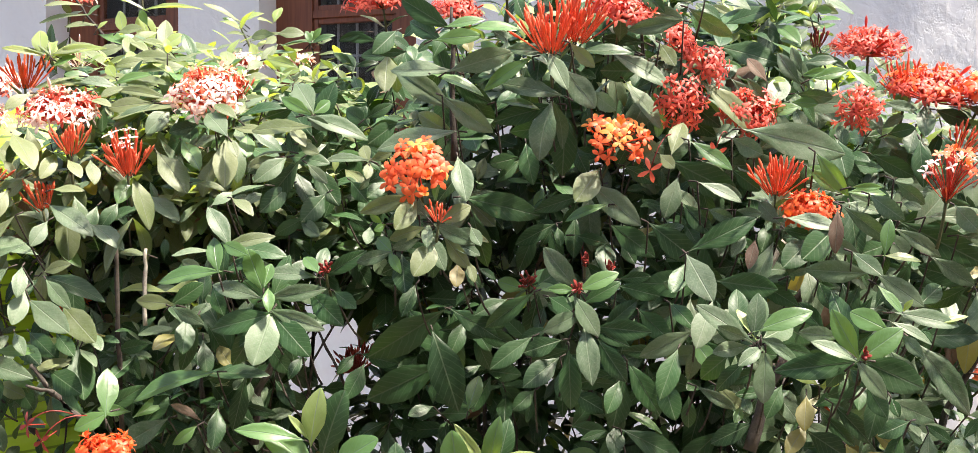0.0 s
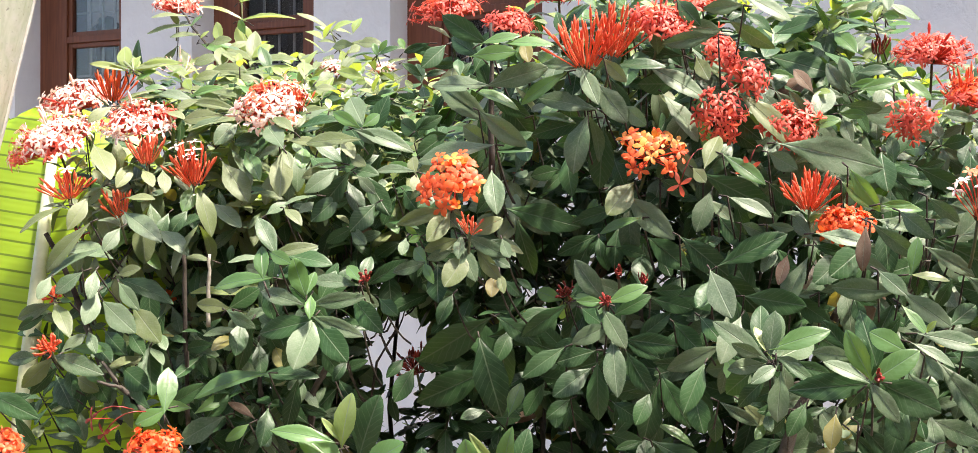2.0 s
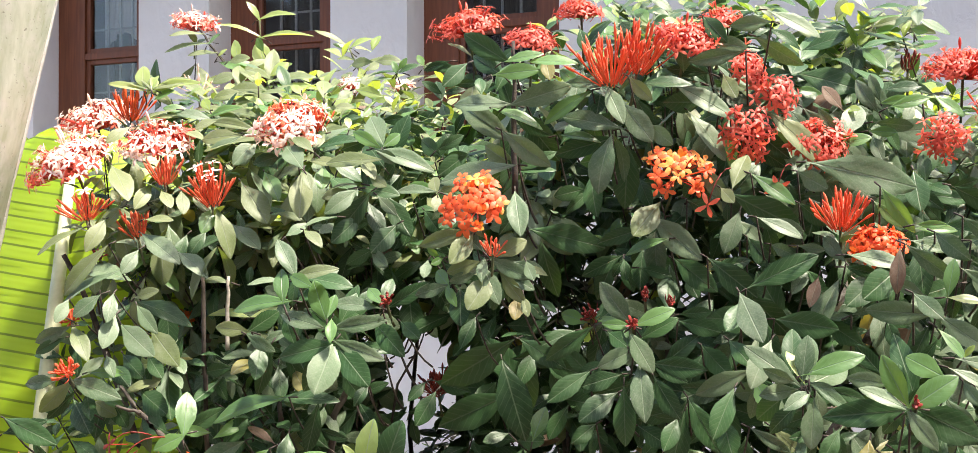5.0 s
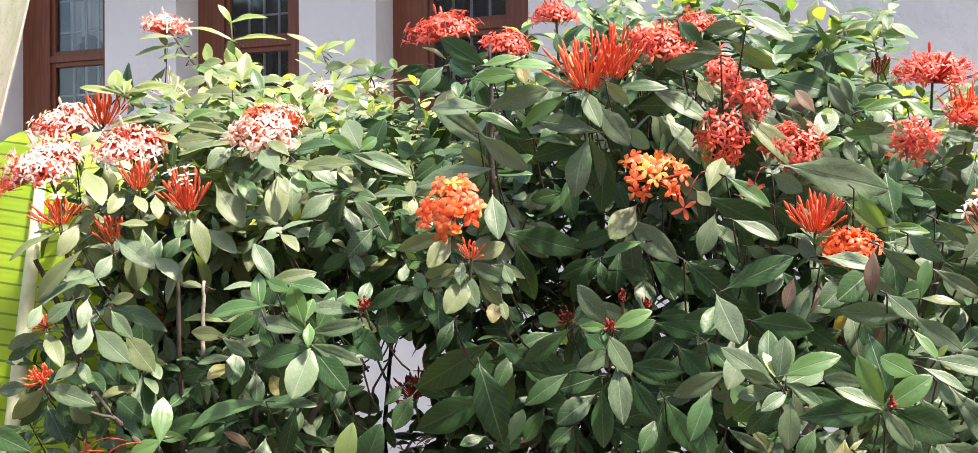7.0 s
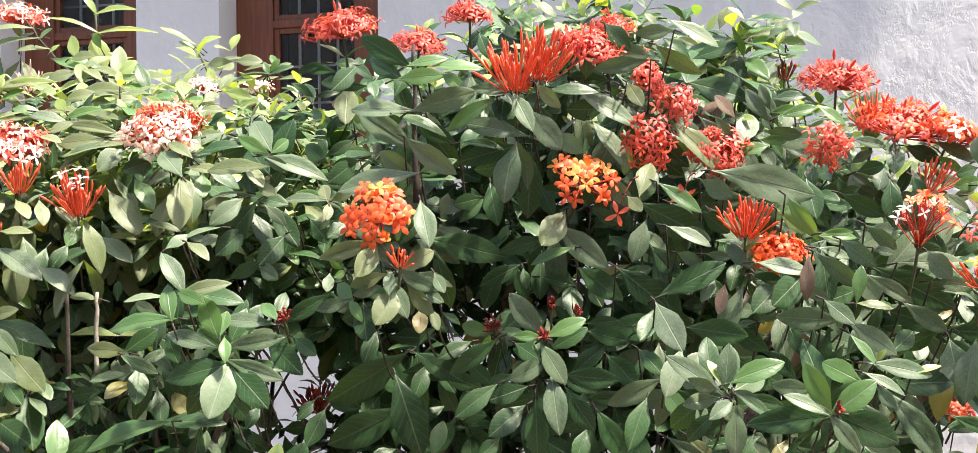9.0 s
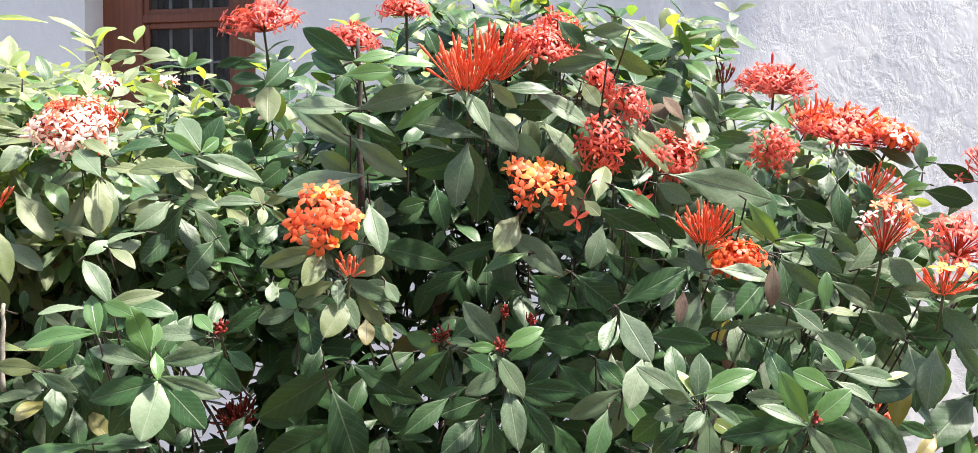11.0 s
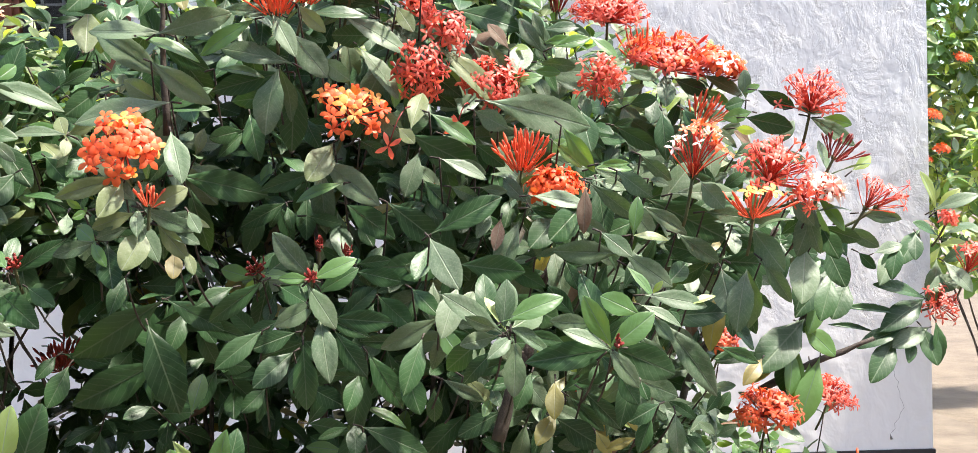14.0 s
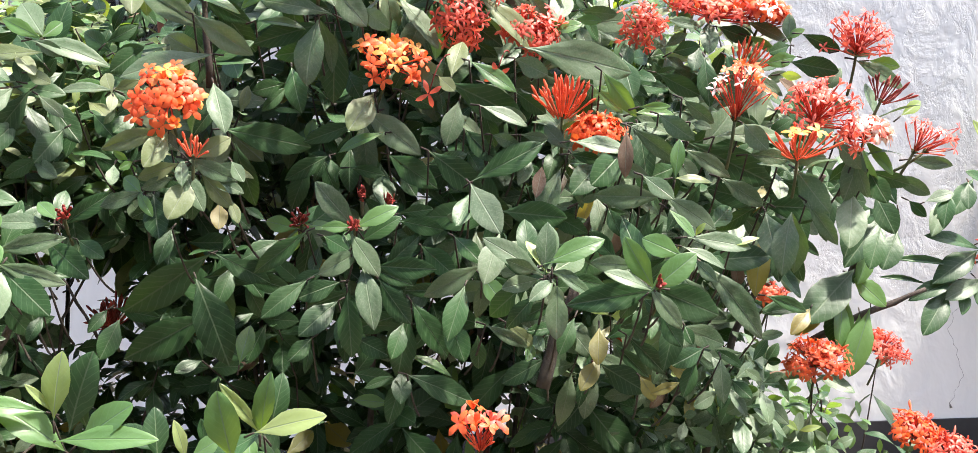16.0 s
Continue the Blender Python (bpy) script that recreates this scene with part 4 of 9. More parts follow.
blade_to(left, (-0.687, 1.800, 1.976), (-0.743, 1.792, 1.951), 0.86, "grey", (0.15, -0.54, 0.47))
blade_to(left, (-0.703, 1.800, 1.961), (-0.760, 1.792, 1.936), 0.86, "grey", (0.15, -0.54, 0.47))
blade_to(left, (-0.680, 1.820, 1.988), (-0.640, 1.818, 1.992), 1.15, "olive", (0.06, -0.54, 0.53))
blade_to(left, (-0.886, 2.000, 2.101), (-0.942, 1.999, 2.106), 1.03, "olive", (0.12, -0.52, 0.67))
blade_to(left, (-0.654, 1.800, 1.970), (-0.675, 1.763, 1.933), 1.32, "grey", (0.31, -0.52, 0.28))
blade_to(left, (-0.815, 1.740, 1.894), (-0.818, 1.701, 1.860), 1.12, "olive", (0.53, -0.36, 0.60))
blade_to(left, (-0.859, 1.720, 1.854), (-0.876, 1.703, 1.829), 1.29, "grey", (0.29, -0.52, 0.34))
blade_to(left, (-0.841, 1.640, 1.788), (-0.906, 1.624, 1.723), 0.86, "grey", (0.18, -0.54, 0.46))
blade_to(left, (-0.823, 1.640, 1.752), (-0.909, 1.630, 1.717), 0.86, "grey", (0.05, -0.48, 0.82))
blade_to(left, (-0.793, 1.660, 1.785), (-0.800, 1.630, 1.755), 1.32, "grey", (0.41, -0.47, 0.27))
blade_to(left, (-0.811, 1.620, 1.717), (-0.801, 1.589, 1.684), 1.31, "grey", (0.45, -0.44, 0.54))
blade_to(left, (-0.808, 1.620, 1.683), (-0.806, 1.585, 1.644), 1.32, "grey", (0.46, -0.88, 0.06))
blade_to(left, (-0.819, 1.660, 1.704), (-0.813, 1.644, 1.686), 1.31, "dark", (0.32, -0.50, 0.61))
blade_to(left, (-0.837, 1.620, 1.716), (-0.868, 1.601, 1.688), 1.24, "grey", (0.27, -0.53, 0.33))
blade_to(left, (-0.892, 1.620, 1.666), (-0.949, 1.613, 1.642), 1.01, "grey", (0.14, -0.99, -0.05))
blade_to(left, (-0.879, 1.620, 1.666), (-0.835, 1.586, 1.629), 1.13, "grey", (0.44, -0.69, 0.57))
blade_to(left, (-0.900, 1.620, 1.649), (-0.945, 1.615, 1.627), 0.86, "dark", (0.07, -0.99, 0.10))
blade_to(left, (-0.890, 1.620, 1.708), (-0.891, 1.593, 1.680), 1.32, "grey", (0.48, -0.42, 0.30))
blade_to(left, (-0.895, 1.620, 1.684), (-0.903, 1.609, 1.691), 1.32, "fresh", (0.25, -0.97, 0.07))
blade_to(left, (-0.871, 1.620, 1.675), (-0.850, 1.609, 1.674), 1.06, "fresh", (-0.20, -0.91, 0.35))
blade_to(left, (-0.911, 1.620, 1.585), (-0.969, 1.615, 1.577), 1.02, "grey", (0.07, -0.99, 0.09))
blade_to(left, (-0.866, 1.600, 1.586), (-0.791, 1.592, 1.568), 1.04, "grey", (-0.01, -0.92, 0.38))
blade_to(left, (-0.887, 1.620, 1.579), (-0.928, 1.602, 1.536), 1.23, "grey", (0.31, -0.94, -0.12))
blade_to(left, (-0.879, 1.640, 1.591), (-0.852, 1.658, 1.618), 1.32, "grey", (0.09, -0.99, -0.10))
blade_to(left, (-0.855, 1.620, 1.563), (-0.835, 1.595, 1.534), 1.31, "dark", (0.44, -0.85, 0.29))
blade_to(left, (-0.889, 1.640, 1.548), (-0.847, 1.610, 1.510), 1.21, "dark", (0.38, -0.84, 0.39))
blade_to(left, (-0.892, 1.640, 1.562), (-0.936, 1.633, 1.518), 0.87, "dark", (0.30, -0.94, -0.15))
blade_to(left, (-0.848, 1.620, 1.598), (-0.795, 1.616, 1.600), 0.86, "fresh", (-0.08, -0.90, 0.43))
blade_to(left, (-0.821, 1.620, 1.622), (-0.798, 1.597, 1.601), 1.21, "grey", (0.36, -0.81, 0.47))
blade_to(left, (-0.805, 1.640, 1.668), (-0.741, 1.603, 1.632), 1.11, "grey", (0.04, -0.95, 0.31))
blade_to(left, (-0.764, 1.660, 1.658), (-0.709, 1.624, 1.616), 1.19, "grey", (0.09, -0.95, 0.28))
blade_to(left, (-0.725, 1.660, 1.620), (-0.699, 1.635, 1.602), 1.18, "grey", (0.33, -0.75, 0.58))
blade_to(left, (-0.790, 1.660, 1.697), (-0.752, 1.635, 1.665), 1.12, "grey", (0.12, -0.94, 0.33))
blade_to(left, (-0.810, 1.700, 1.703), (-0.722, 1.695, 1.682), 0.93, "dark", (0.09, -0.54, 0.55))
blade_to(left, (-0.804, 1.680, 1.713), (-0.764, 1.666, 1.725), 1.09, "grey", (0.08, -0.54, 0.25))
blade_to(left, (-0.826, 1.680, 1.618), (-0.782, 1.649, 1.591), 1.20, "dark", (0.08, -0.96, 0.27))
blade_to(left, (-0.835, 1.660, 1.604), (-0.793, 1.631, 1.582), 1.19, "dark", (0.28, -0.81, 0.51))
blade_to(left, (-0.794, 1.700, 1.615), (-0.761, 1.676, 1.589), 1.18, "dark", (0.19, -0.92, 0.36))
blade_to(left, (-0.762, 1.700, 1.590), (-0.737, 1.664, 1.528), 1.27, "dark", (0.50, -0.84, 0.20))
blade_to(left, (-0.794, 1.680, 1.560), (-0.741, 1.648, 1.536), 1.23, "dark", (0.07, -0.95, 0.30))
blade_to(left, (-0.841, 1.640, 1.559), (-0.800, 1.624, 1.548), 1.06, "fresh", (0.00, -0.87, 0.49))
blade_to(left, (-0.867, 1.660, 1.546), (-0.822, 1.640, 1.531), 1.06, "olive", (-0.11, -0.95, 0.28))
blade_to(left, (-0.660, 1.560, 1.518), (-0.666, 1.587, 1.577), 1.15, "fresh", (0.60, -0.76, 0.25))
blade_to(left, (-0.660, 1.560, 1.516), (-0.691, 1.533, 1.499), 1.32, "fresh", (0.24, -0.97, 0.08))
blade_to(left, (-0.732, 1.640, 1.507), (-0.791, 1.663, 1.526), 1.28, "dark", (0.13, -0.98, 0.14))
blade_to(left, (-0.710, 1.660, 1.504), (-0.647, 1.658, 1.539), 0.87, "dark", (0.03, -0.99, -0.10))
blade_to(left, (-0.643, 1.660, 1.487), (-0.615, 1.677, 1.527), 1.32, "dark", (0.12, -0.98, -0.13))
blade_to(left, (-0.655, 1.760, 1.679), (-0.724, 1.765, 1.693), 0.86, "young", (0.11, -0.60, 0.79))
blade_to(left, (-0.641, 1.760, 1.679), (-0.587, 1.764, 1.692), 0.86, "young", (-0.05, -0.86, 0.50))
blade_to(left, (-0.657, 1.700, 1.737), (-0.692, 1.692, 1.744), 1.29, "olive", (0.15, -0.50, 0.78))
blade_to(left, (-0.878, 1.460, 1.546), (-0.807, 1.446, 1.522), 1.08, "dark", (0.05, -0.94, 0.34))
blade_to(left, (-0.883, 1.460, 1.529), (-0.827, 1.457, 1.548), 0.86, "dark", (-0.08, -0.99, 0.08))
blade_to(left, (-0.738, 1.700, 1.782), (-0.681, 1.671, 1.758), 1.10, "grey", (0.12, -0.52, 0.70))
blade_to(left, (-0.704, 1.720, 1.591), (-0.661, 1.695, 1.600), 1.15, "dark", (-0.11, -0.99, 0.03))
blade_to(left, (-0.881, 1.860, 2.073), (-0.964, 1.869, 2.096), 0.86, "olive", (0.20, -0.32, 1.14))
blade_to(left, (-0.884, 1.860, 2.078), (-0.926, 1.903, 2.120), 1.06, "olive", (0.27, -0.40, 0.97))
blade_to(left, (-0.878, 1.860, 2.075), (-0.881, 1.882, 2.102), 1.27, "young", (0.52, -0.39, 0.42))
blade_to(left, (-0.872, 1.860, 2.075), (-0.809, 1.867, 2.093), 0.86, "olive", (0.12, -0.53, 0.61))
blade_to(left, (-0.886, 1.880, 2.070), (-0.847, 1.870, 2.049), 1.08, "grey", (0.03, -0.54, 0.47))
blade_to(left, (-0.921, 2.300, 2.141), (-0.931, 2.337, 2.201), 1.08, "olive", (0.35, -0.45, 0.78))
blade_to(left, (-0.939, 2.300, 2.194), (-0.891, 2.284, 2.200), 1.18, "olive", (0.15, -0.54, 0.21))
blade_to(left, (-0.878, 2.300, 2.149), (-0.922, 2.317, 2.186), 0.99, "olive", (0.08, -0.51, 0.73))
blade_to(left, (-0.847, 2.300, 2.148), (-0.852, 2.336, 2.227), 0.91, "olive", (0.36, -0.45, 0.74))
blade_to(left, (-0.843, 2.300, 2.161), (-0.813, 2.325, 2.190), 1.21, "young", (0.40, -0.45, 0.07))
blade_to(left, (-0.799, 2.200, 2.133), (-0.710, 2.204, 2.147), 0.86, "olive", (0.08, -0.48, 0.84))
blade_to(left, (-0.806, 2.200, 2.139), (-0.861, 2.216, 2.172), 0.86, "olive", (0.01, -0.53, 0.56))
blade_to(left, (-0.786, 2.200, 2.126), (-0.750, 2.178, 2.112), 1.08, "fresh", (0.06, -0.51, 0.74))
blade_to(left, (-0.648, 2.100, 2.084), (-0.663, 2.144, 2.127), 1.17, "olive", (0.29, -0.47, 0.78))
blade_to(left, (-0.642, 2.100, 2.090), (-0.625, 2.090, 2.097), 1.30, "fresh", (0.09, -0.55, 0.35))
blade_to(left, (-0.658, 2.400, 2.180), (-0.641, 2.421, 2.198), 1.32, "olive", (0.28, -0.51, 0.15))
blade_to(left, (-0.817, 1.950, 2.065), (-0.871, 1.970, 2.107), 0.86, "olive", (0.19, -0.44, 0.94))
blade_to(left, (-0.750, 1.950, 2.074), (-0.795, 1.930, 2.068), 1.29, "olive", (0.18, -0.54, 0.35))
blade_to(left, (-0.702, 1.950, 2.078), (-0.775, 1.951, 2.086), 0.89, "olive", (0.09, -0.55, 0.26))
blade_to(left, (-0.832, 1.840, 2.031), (-0.901, 1.826, 2.015), 0.86, "olive", (0.14, -0.48, 0.81))
blade_to(left, (-0.715, 1.900, 2.029), (-0.756, 1.912, 2.053), 1.11, "olive", (0.15, -0.45, 0.91))
blade_to(left, (-0.717, 1.880, 2.021), (-0.783, 1.883, 2.034), 0.86, "olive", (0.11, -0.52, 0.69))
blade_to(left, (-0.749, 1.850, 2.014), (-0.780, 1.830, 2.001), 1.32, "grey", (0.15, -0.53, 0.57))
blade_to(left, (-0.646, 1.800, 1.975), (-0.745, 1.795, 1.966), 0.86, "grey", (0.10, -0.47, 0.87))
blade_to(left, (-0.695, 1.820, 1.983), (-0.761, 1.816, 1.979), 0.92, "grey", (0.14, -0.54, 0.23))
blade_to(middle, (-0.439, 1.540, 1.679), (-0.502, 1.539, 1.699), 0.97, "grey", (0.09, -0.97, 0.22))
blade_to(middle, (-0.417, 1.540, 1.678), (-0.347, 1.538, 1.690), 0.86, "grey", (-0.05, -0.99, 0.14))
blade_to(middle, (-0.422, 1.540, 1.688), (-0.414, 1.514, 1.666), 1.22, "fresh", (0.29, -0.87, 0.40))
blade_to(middle, (-0.430, 1.540, 1.690), (-0.454, 1.548, 1.743), 1.12, "fresh", (-0.04, -0.99, 0.14))
blade_to(middle, (-0.427, 1.540, 1.695), (-0.424, 1.557, 1.725), 1.32, "fresh", (0.04, -1.00, 0.06))
blade_to(middle, (-0.421, 1.540, 1.654), (-0.501, 1.535, 1.637), 0.97, "dark", (0.02, -0.98, 0.22))
blade_to(middle, (-0.415, 1.540, 1.659), (-0.348, 1.533, 1.635), 0.91, "grey", (-0.03, -0.98, 0.19))
blade_to(middle, (-0.419, 1.540, 1.653), (-0.429, 1.495, 1.596), 1.32, "grey", (0.31, -0.94, 0.16))
blade_to(middle, (-0.411, 1.540, 1.649), (-0.363, 1.516, 1.604), 1.14, "dark", (0.11, -0.96, 0.25))
blade_to(middle, (-0.454, 1.620, 1.642), (-0.495, 1.613, 1.575), 1.14, "dark", (0.30, -0.95, -0.08))
blade_to(middle, (-0.477, 1.540, 1.752), (-0.505, 1.546, 1.807), 1.13, "grey", (0.42, -0.85, 0.31))
blade_to(middle, (-0.486, 1.520, 1.717), (-0.500, 1.536, 1.764), 1.15, "fresh", (0.09, -0.98, 0.15))
blade_to(middle, (-0.479, 1.540, 1.749), (-0.417, 1.538, 1.765), 0.86, "grey", (-0.11, -0.94, 0.33))
blade_to(middle, (-0.484, 1.540, 1.752), (-0.449, 1.519, 1.739), 1.12, "fresh", (-0.10, -0.97, 0.24))
blade_to(middle, (-0.479, 1.600, 1.746), (-0.414, 1.596, 1.738), 0.92, "dark", (0.06, -0.55, 0.42))
blade_to(middle, (-0.496, 1.600, 1.713), (-0.457, 1.602, 1.737), 1.20, "dark", (0.05, -0.55, 0.37))
blade_to(middle, (-0.370, 1.580, 1.705), (-0.435, 1.577, 1.715), 0.86, "grey", (0.13, -0.80, 0.59))
blade_to(middle, (-0.360, 1.570, 1.712), (-0.383, 1.585, 1.734), 1.28, "fresh", (0.28, -0.93, 0.24))
blade_to(middle, (-0.366, 1.600, 1.714), (-0.357, 1.622, 1.747), 1.32, "dark", (0.23, -0.96, -0.14))
blade_to(middle, (-0.354, 1.600, 1.706), (-0.300, 1.598, 1.739), 0.95, "dark", (-0.00, -1.00, -0.05))
blade_to(middle, (-0.376, 1.600, 1.680), (-0.331, 1.564, 1.642), 1.31, "dark", (-0.05, -0.99, 0.12))
blade_to(middle, (-0.349, 1.640, 1.679), (-0.319, 1.614, 1.661), 1.25, "dark", (0.02, -0.96, 0.29))
blade_to(middle, (-0.493, 1.620, 1.816), (-0.459, 1.596, 1.801), 1.13, "grey", (0.12, -0.47, 0.86))
blade_to(middle, (-0.530, 1.640, 1.810), (-0.506, 1.655, 1.828), 1.32, "grey", (0.10, -0.55, 0.31))
blade_to(middle, (-0.431, 1.680, 1.835), (-0.458, 1.645, 1.801), 1.32, "dark", (0.29, -0.51, 0.18))
blade_to(middle, (-0.379, 1.700, 1.822), (-0.402, 1.665, 1.786), 1.32, "dark", (0.27, -0.96, -0.08))
blade_to(middle, (-0.409, 1.680, 1.784), (-0.381, 1.656, 1.764), 1.16, "grey", (-0.23, -0.97, 0.06))
blade_to(middle, (-0.409, 1.680, 1.787), (-0.445, 1.669, 1.765), 1.18, "dark", (0.20, -0.97, -0.11))
blade_to(middle, (-0.219, 1.540, 1.806), (-0.237, 1.504, 1.773), 1.32, "grey", (0.27, -0.96, 0.06))
blade_to(middle, (-0.210, 1.540, 1.770), (-0.252, 1.534, 1.756), 1.11, "grey", (0.11, -0.99, 0.10))
blade_to(middle, (-0.216, 1.540, 1.754), (-0.248, 1.534, 1.743), 1.13, "grey", (0.21, -0.97, -0.10))
blade_to(middle, (-0.227, 1.540, 1.812), (-0.294, 1.533, 1.793), 0.86, "grey", (0.11, -0.99, -0.01))
blade_to(middle, (-0.253, 1.540, 1.738), (-0.297, 1.534, 1.725), 0.89, "grey", (0.13, -0.99, 0.04))
blade_to(middle, (-0.252, 1.540, 1.739), (-0.276, 1.559, 1.759), 1.32, "fresh", (-0.00, -1.00, 0.03))
blade_to(middle, (-0.254, 1.540, 1.737), (-0.239, 1.521, 1.714), 1.13, "fresh", (-0.04, -0.95, 0.32))
blade_to(middle, (-0.240, 1.560, 1.730), (-0.233, 1.529, 1.688), 1.28, "dark", (-0.09, -0.98, 0.15))
blade_to(middle, (-0.230, 1.600, 1.687), (-0.242, 1.570, 1.656), 1.32, "dark", (0.02, -0.98, 0.17))
blade_to(middle, (-0.266, 1.540, 1.779), (-0.277, 1.528, 1.787), 1.32, "fresh", (0.04, -0.98, -0.20))
blade_to(middle, (-0.260, 1.540, 1.775), (-0.270, 1.524, 1.768), 1.28, "fresh", (0.44, -0.90, -0.04))
blade_to(middle, (-0.281, 1.540, 1.771), (-0.281, 1.520, 1.752), 1.25, "grey", (0.19, -0.93, 0.32))
blade_to(middle, (-0.221, 1.780, 1.637), (-0.325, 1.772, 1.569), 1.15, "dark", (0.15, -0.98, -0.11))
blade_to(middle, (-0.220, 1.760, 1.601), (-0.183, 1.722, 1.505), 1.27, "dark", (0.14, -0.98, 0.14))
blade_to(middle, (-0.226, 1.780, 1.555), (-0.326, 1.759, 1.506), 1.17, "dark", (0.10, -0.99, -0.04))
blade_to(middle, (-0.347, 1.750, 1.576), (-0.363, 1.724, 1.556), 1.32, "dark", (0.17, -0.98, 0.09))
blade_to(middle, (-0.334, 1.760, 1.558), (-0.350, 1.724, 1.518), 1.32, "dark", (0.31, -0.95, -0.02))
blade_to(middle, (-0.337, 1.800, 1.573), (-0.288, 1.780, 1.560), 1.14, "dark", (-0.12, -0.99, -0.02))
blade_to(middle, (-0.495, 1.700, 1.540), (-0.492, 1.679, 1.520), 1.32, "grey", (0.13, -0.95, 0.30))
blade_to(middle, (-0.397, 1.620, 1.587), (-0.408, 1.595, 1.564), 1.32, "dark", (0.10, -0.99, 0.14))
blade_to(middle, (-0.544, 1.700, 1.597), (-0.512, 1.666, 1.570), 1.22, "yellow", (0.14, -0.91, 0.39))
blade_to(middle, (-0.515, 1.700, 1.562), (-0.549, 1.678, 1.550), 1.32, "dark", (0.16, -0.98, -0.11))
blade_to(middle, (-0.524, 1.620, 1.686), (-0.506, 1.593, 1.656), 1.29, "dark", (0.06, -0.98, 0.20))
blade_to(middle, (-0.241, 1.700, 2.024), (-0.248, 1.715, 2.054), 1.32, "dark", (0.27, -0.96, -0.06))
blade_to(middle, (-0.279, 1.750, 2.075), (-0.302, 1.717, 2.042), 1.32, "dark", (0.34, -0.93, -0.15))
blade_to(middle, (-0.392, 1.680, 1.951), (-0.424, 1.711, 1.998), 1.29, "grey", (0.19, -0.97, 0.16))
blade_to(middle, (-0.392, 1.660, 1.943), (-0.435, 1.660, 1.969), 1.01, "fresh", (0.02, -1.00, 0.05))
blade_to(middle, (-0.385, 1.670, 1.945), (-0.365, 1.688, 1.964), 1.32, "fresh", (0.17, -0.95, -0.28))
blade_to(middle, (-0.390, 1.660, 1.936), (-0.306, 1.652, 1.916), 0.86, "grey", (0.07, -0.81, 0.59))
blade_to(middle, (-0.394, 1.660, 1.937), (-0.361, 1.653, 1.918), 1.01, "grey", (-0.18, -0.98, 0.02))
blade_to(middle, (-0.401, 1.680, 1.925), (-0.482, 1.676, 1.927), 0.86, "grey", (0.05, -0.83, 0.56))
blade_to(middle, (-0.424, 1.680, 1.925), (-0.397, 1.655, 1.899), 1.15, "grey", (0.13, -0.52, 0.66))
blade_to(middle, (-0.405, 1.720, 1.920), (-0.442, 1.747, 1.960), 1.31, "dark", (0.20, -0.97, 0.11))
blade_to(middle, (-0.407, 1.670, 1.897), (-0.379, 1.648, 1.884), 1.15, "grey", (-0.10, -0.96, 0.26))
blade_to(middle, (-0.431, 1.700, 1.883), (-0.372, 1.690, 1.875), 1.11, "dark", (0.05, -0.55, 0.35))
blade_to(middle, (-0.397, 1.680, 1.867), (-0.370, 1.672, 1.842), 1.11, "grey", (-0.01, -0.96, 0.28))
blade_to(middle, (-0.430, 1.660, 1.875), (-0.459, 1.623, 1.846), 1.32, "grey", (0.30, -0.51, 0.14))
blade_to(middle, (-0.417, 1.680, 1.868), (-0.463, 1.661, 1.805), 1.17, "dark", (0.32, -0.94, -0.15))
blade_to(middle, (-0.426, 1.720, 1.857), (-0.397, 1.696, 1.811), 1.15, "dark", (0.24, -0.52, 0.60))
blade_to(middle, (-0.434, 1.680, 1.888), (-0.488, 1.676, 1.886), 0.86, "grey", (0.12, -0.45, 0.92))
blade_to(middle, (-0.452, 1.680, 1.879), (-0.482, 1.663, 1.867), 1.27, "grey", (0.26, -0.51, 0.05))
blade_to(middle, (-0.530, 1.700, 1.905), (-0.519, 1.660, 1.844), 1.20, "grey", (0.17, -0.53, 0.55))
blade_to(middle, (-0.518, 1.680, 1.909), (-0.499, 1.656, 1.885), 1.18, "grey", (0.11, -0.52, 0.66))
blade_to(middle, (-0.524, 1.680, 1.917), (-0.562, 1.709, 1.956), 1.28, "grey", (0.08, -0.55, 0.35))
blade_to(middle, (-0.516, 1.700, 1.927), (-0.467, 1.696, 1.924), 0.88, "grey", (0.05, -0.54, 0.28))
blade_to(middle, (-0.514, 1.700, 1.943), (-0.549, 1.711, 1.969), 1.13, "grey", (0.17, -0.54, 0.52))
blade_to(middle, (-0.507, 1.720, 1.950), (-0.444, 1.717, 1.972), 0.86, "dark", (0.03, -0.53, 0.56))
blade_to(middle, (-0.478, 1.740, 1.947), (-0.437, 1.721, 1.957), 1.16, "dark", (0.12, -0.52, 0.00))
blade_to(middle, (-0.465, 1.660, 1.837), (-0.512, 1.655, 1.829), 0.86, "grey", (0.10, -0.45, 0.93))
blade_to(middle, (-0.508, 1.660, 1.827), (-0.527, 1.638, 1.814), 1.32, "grey", (0.25, -0.53, 0.36))
blade_to(middle, (-0.312, 1.700, 1.874), (-0.326, 1.720, 1.904), 1.32, "grey", (-0.02, -1.00, -0.01))
blade_to(middle, (-0.310, 1.700, 1.870), (-0.309, 1.679, 1.849), 1.23, "grey", (0.39, -0.88, 0.27))
blade_to(middle, (-0.318, 1.700, 1.876), (-0.378, 1.697, 1.885), 0.86, "grey", (0.12, -0.80, 0.59))
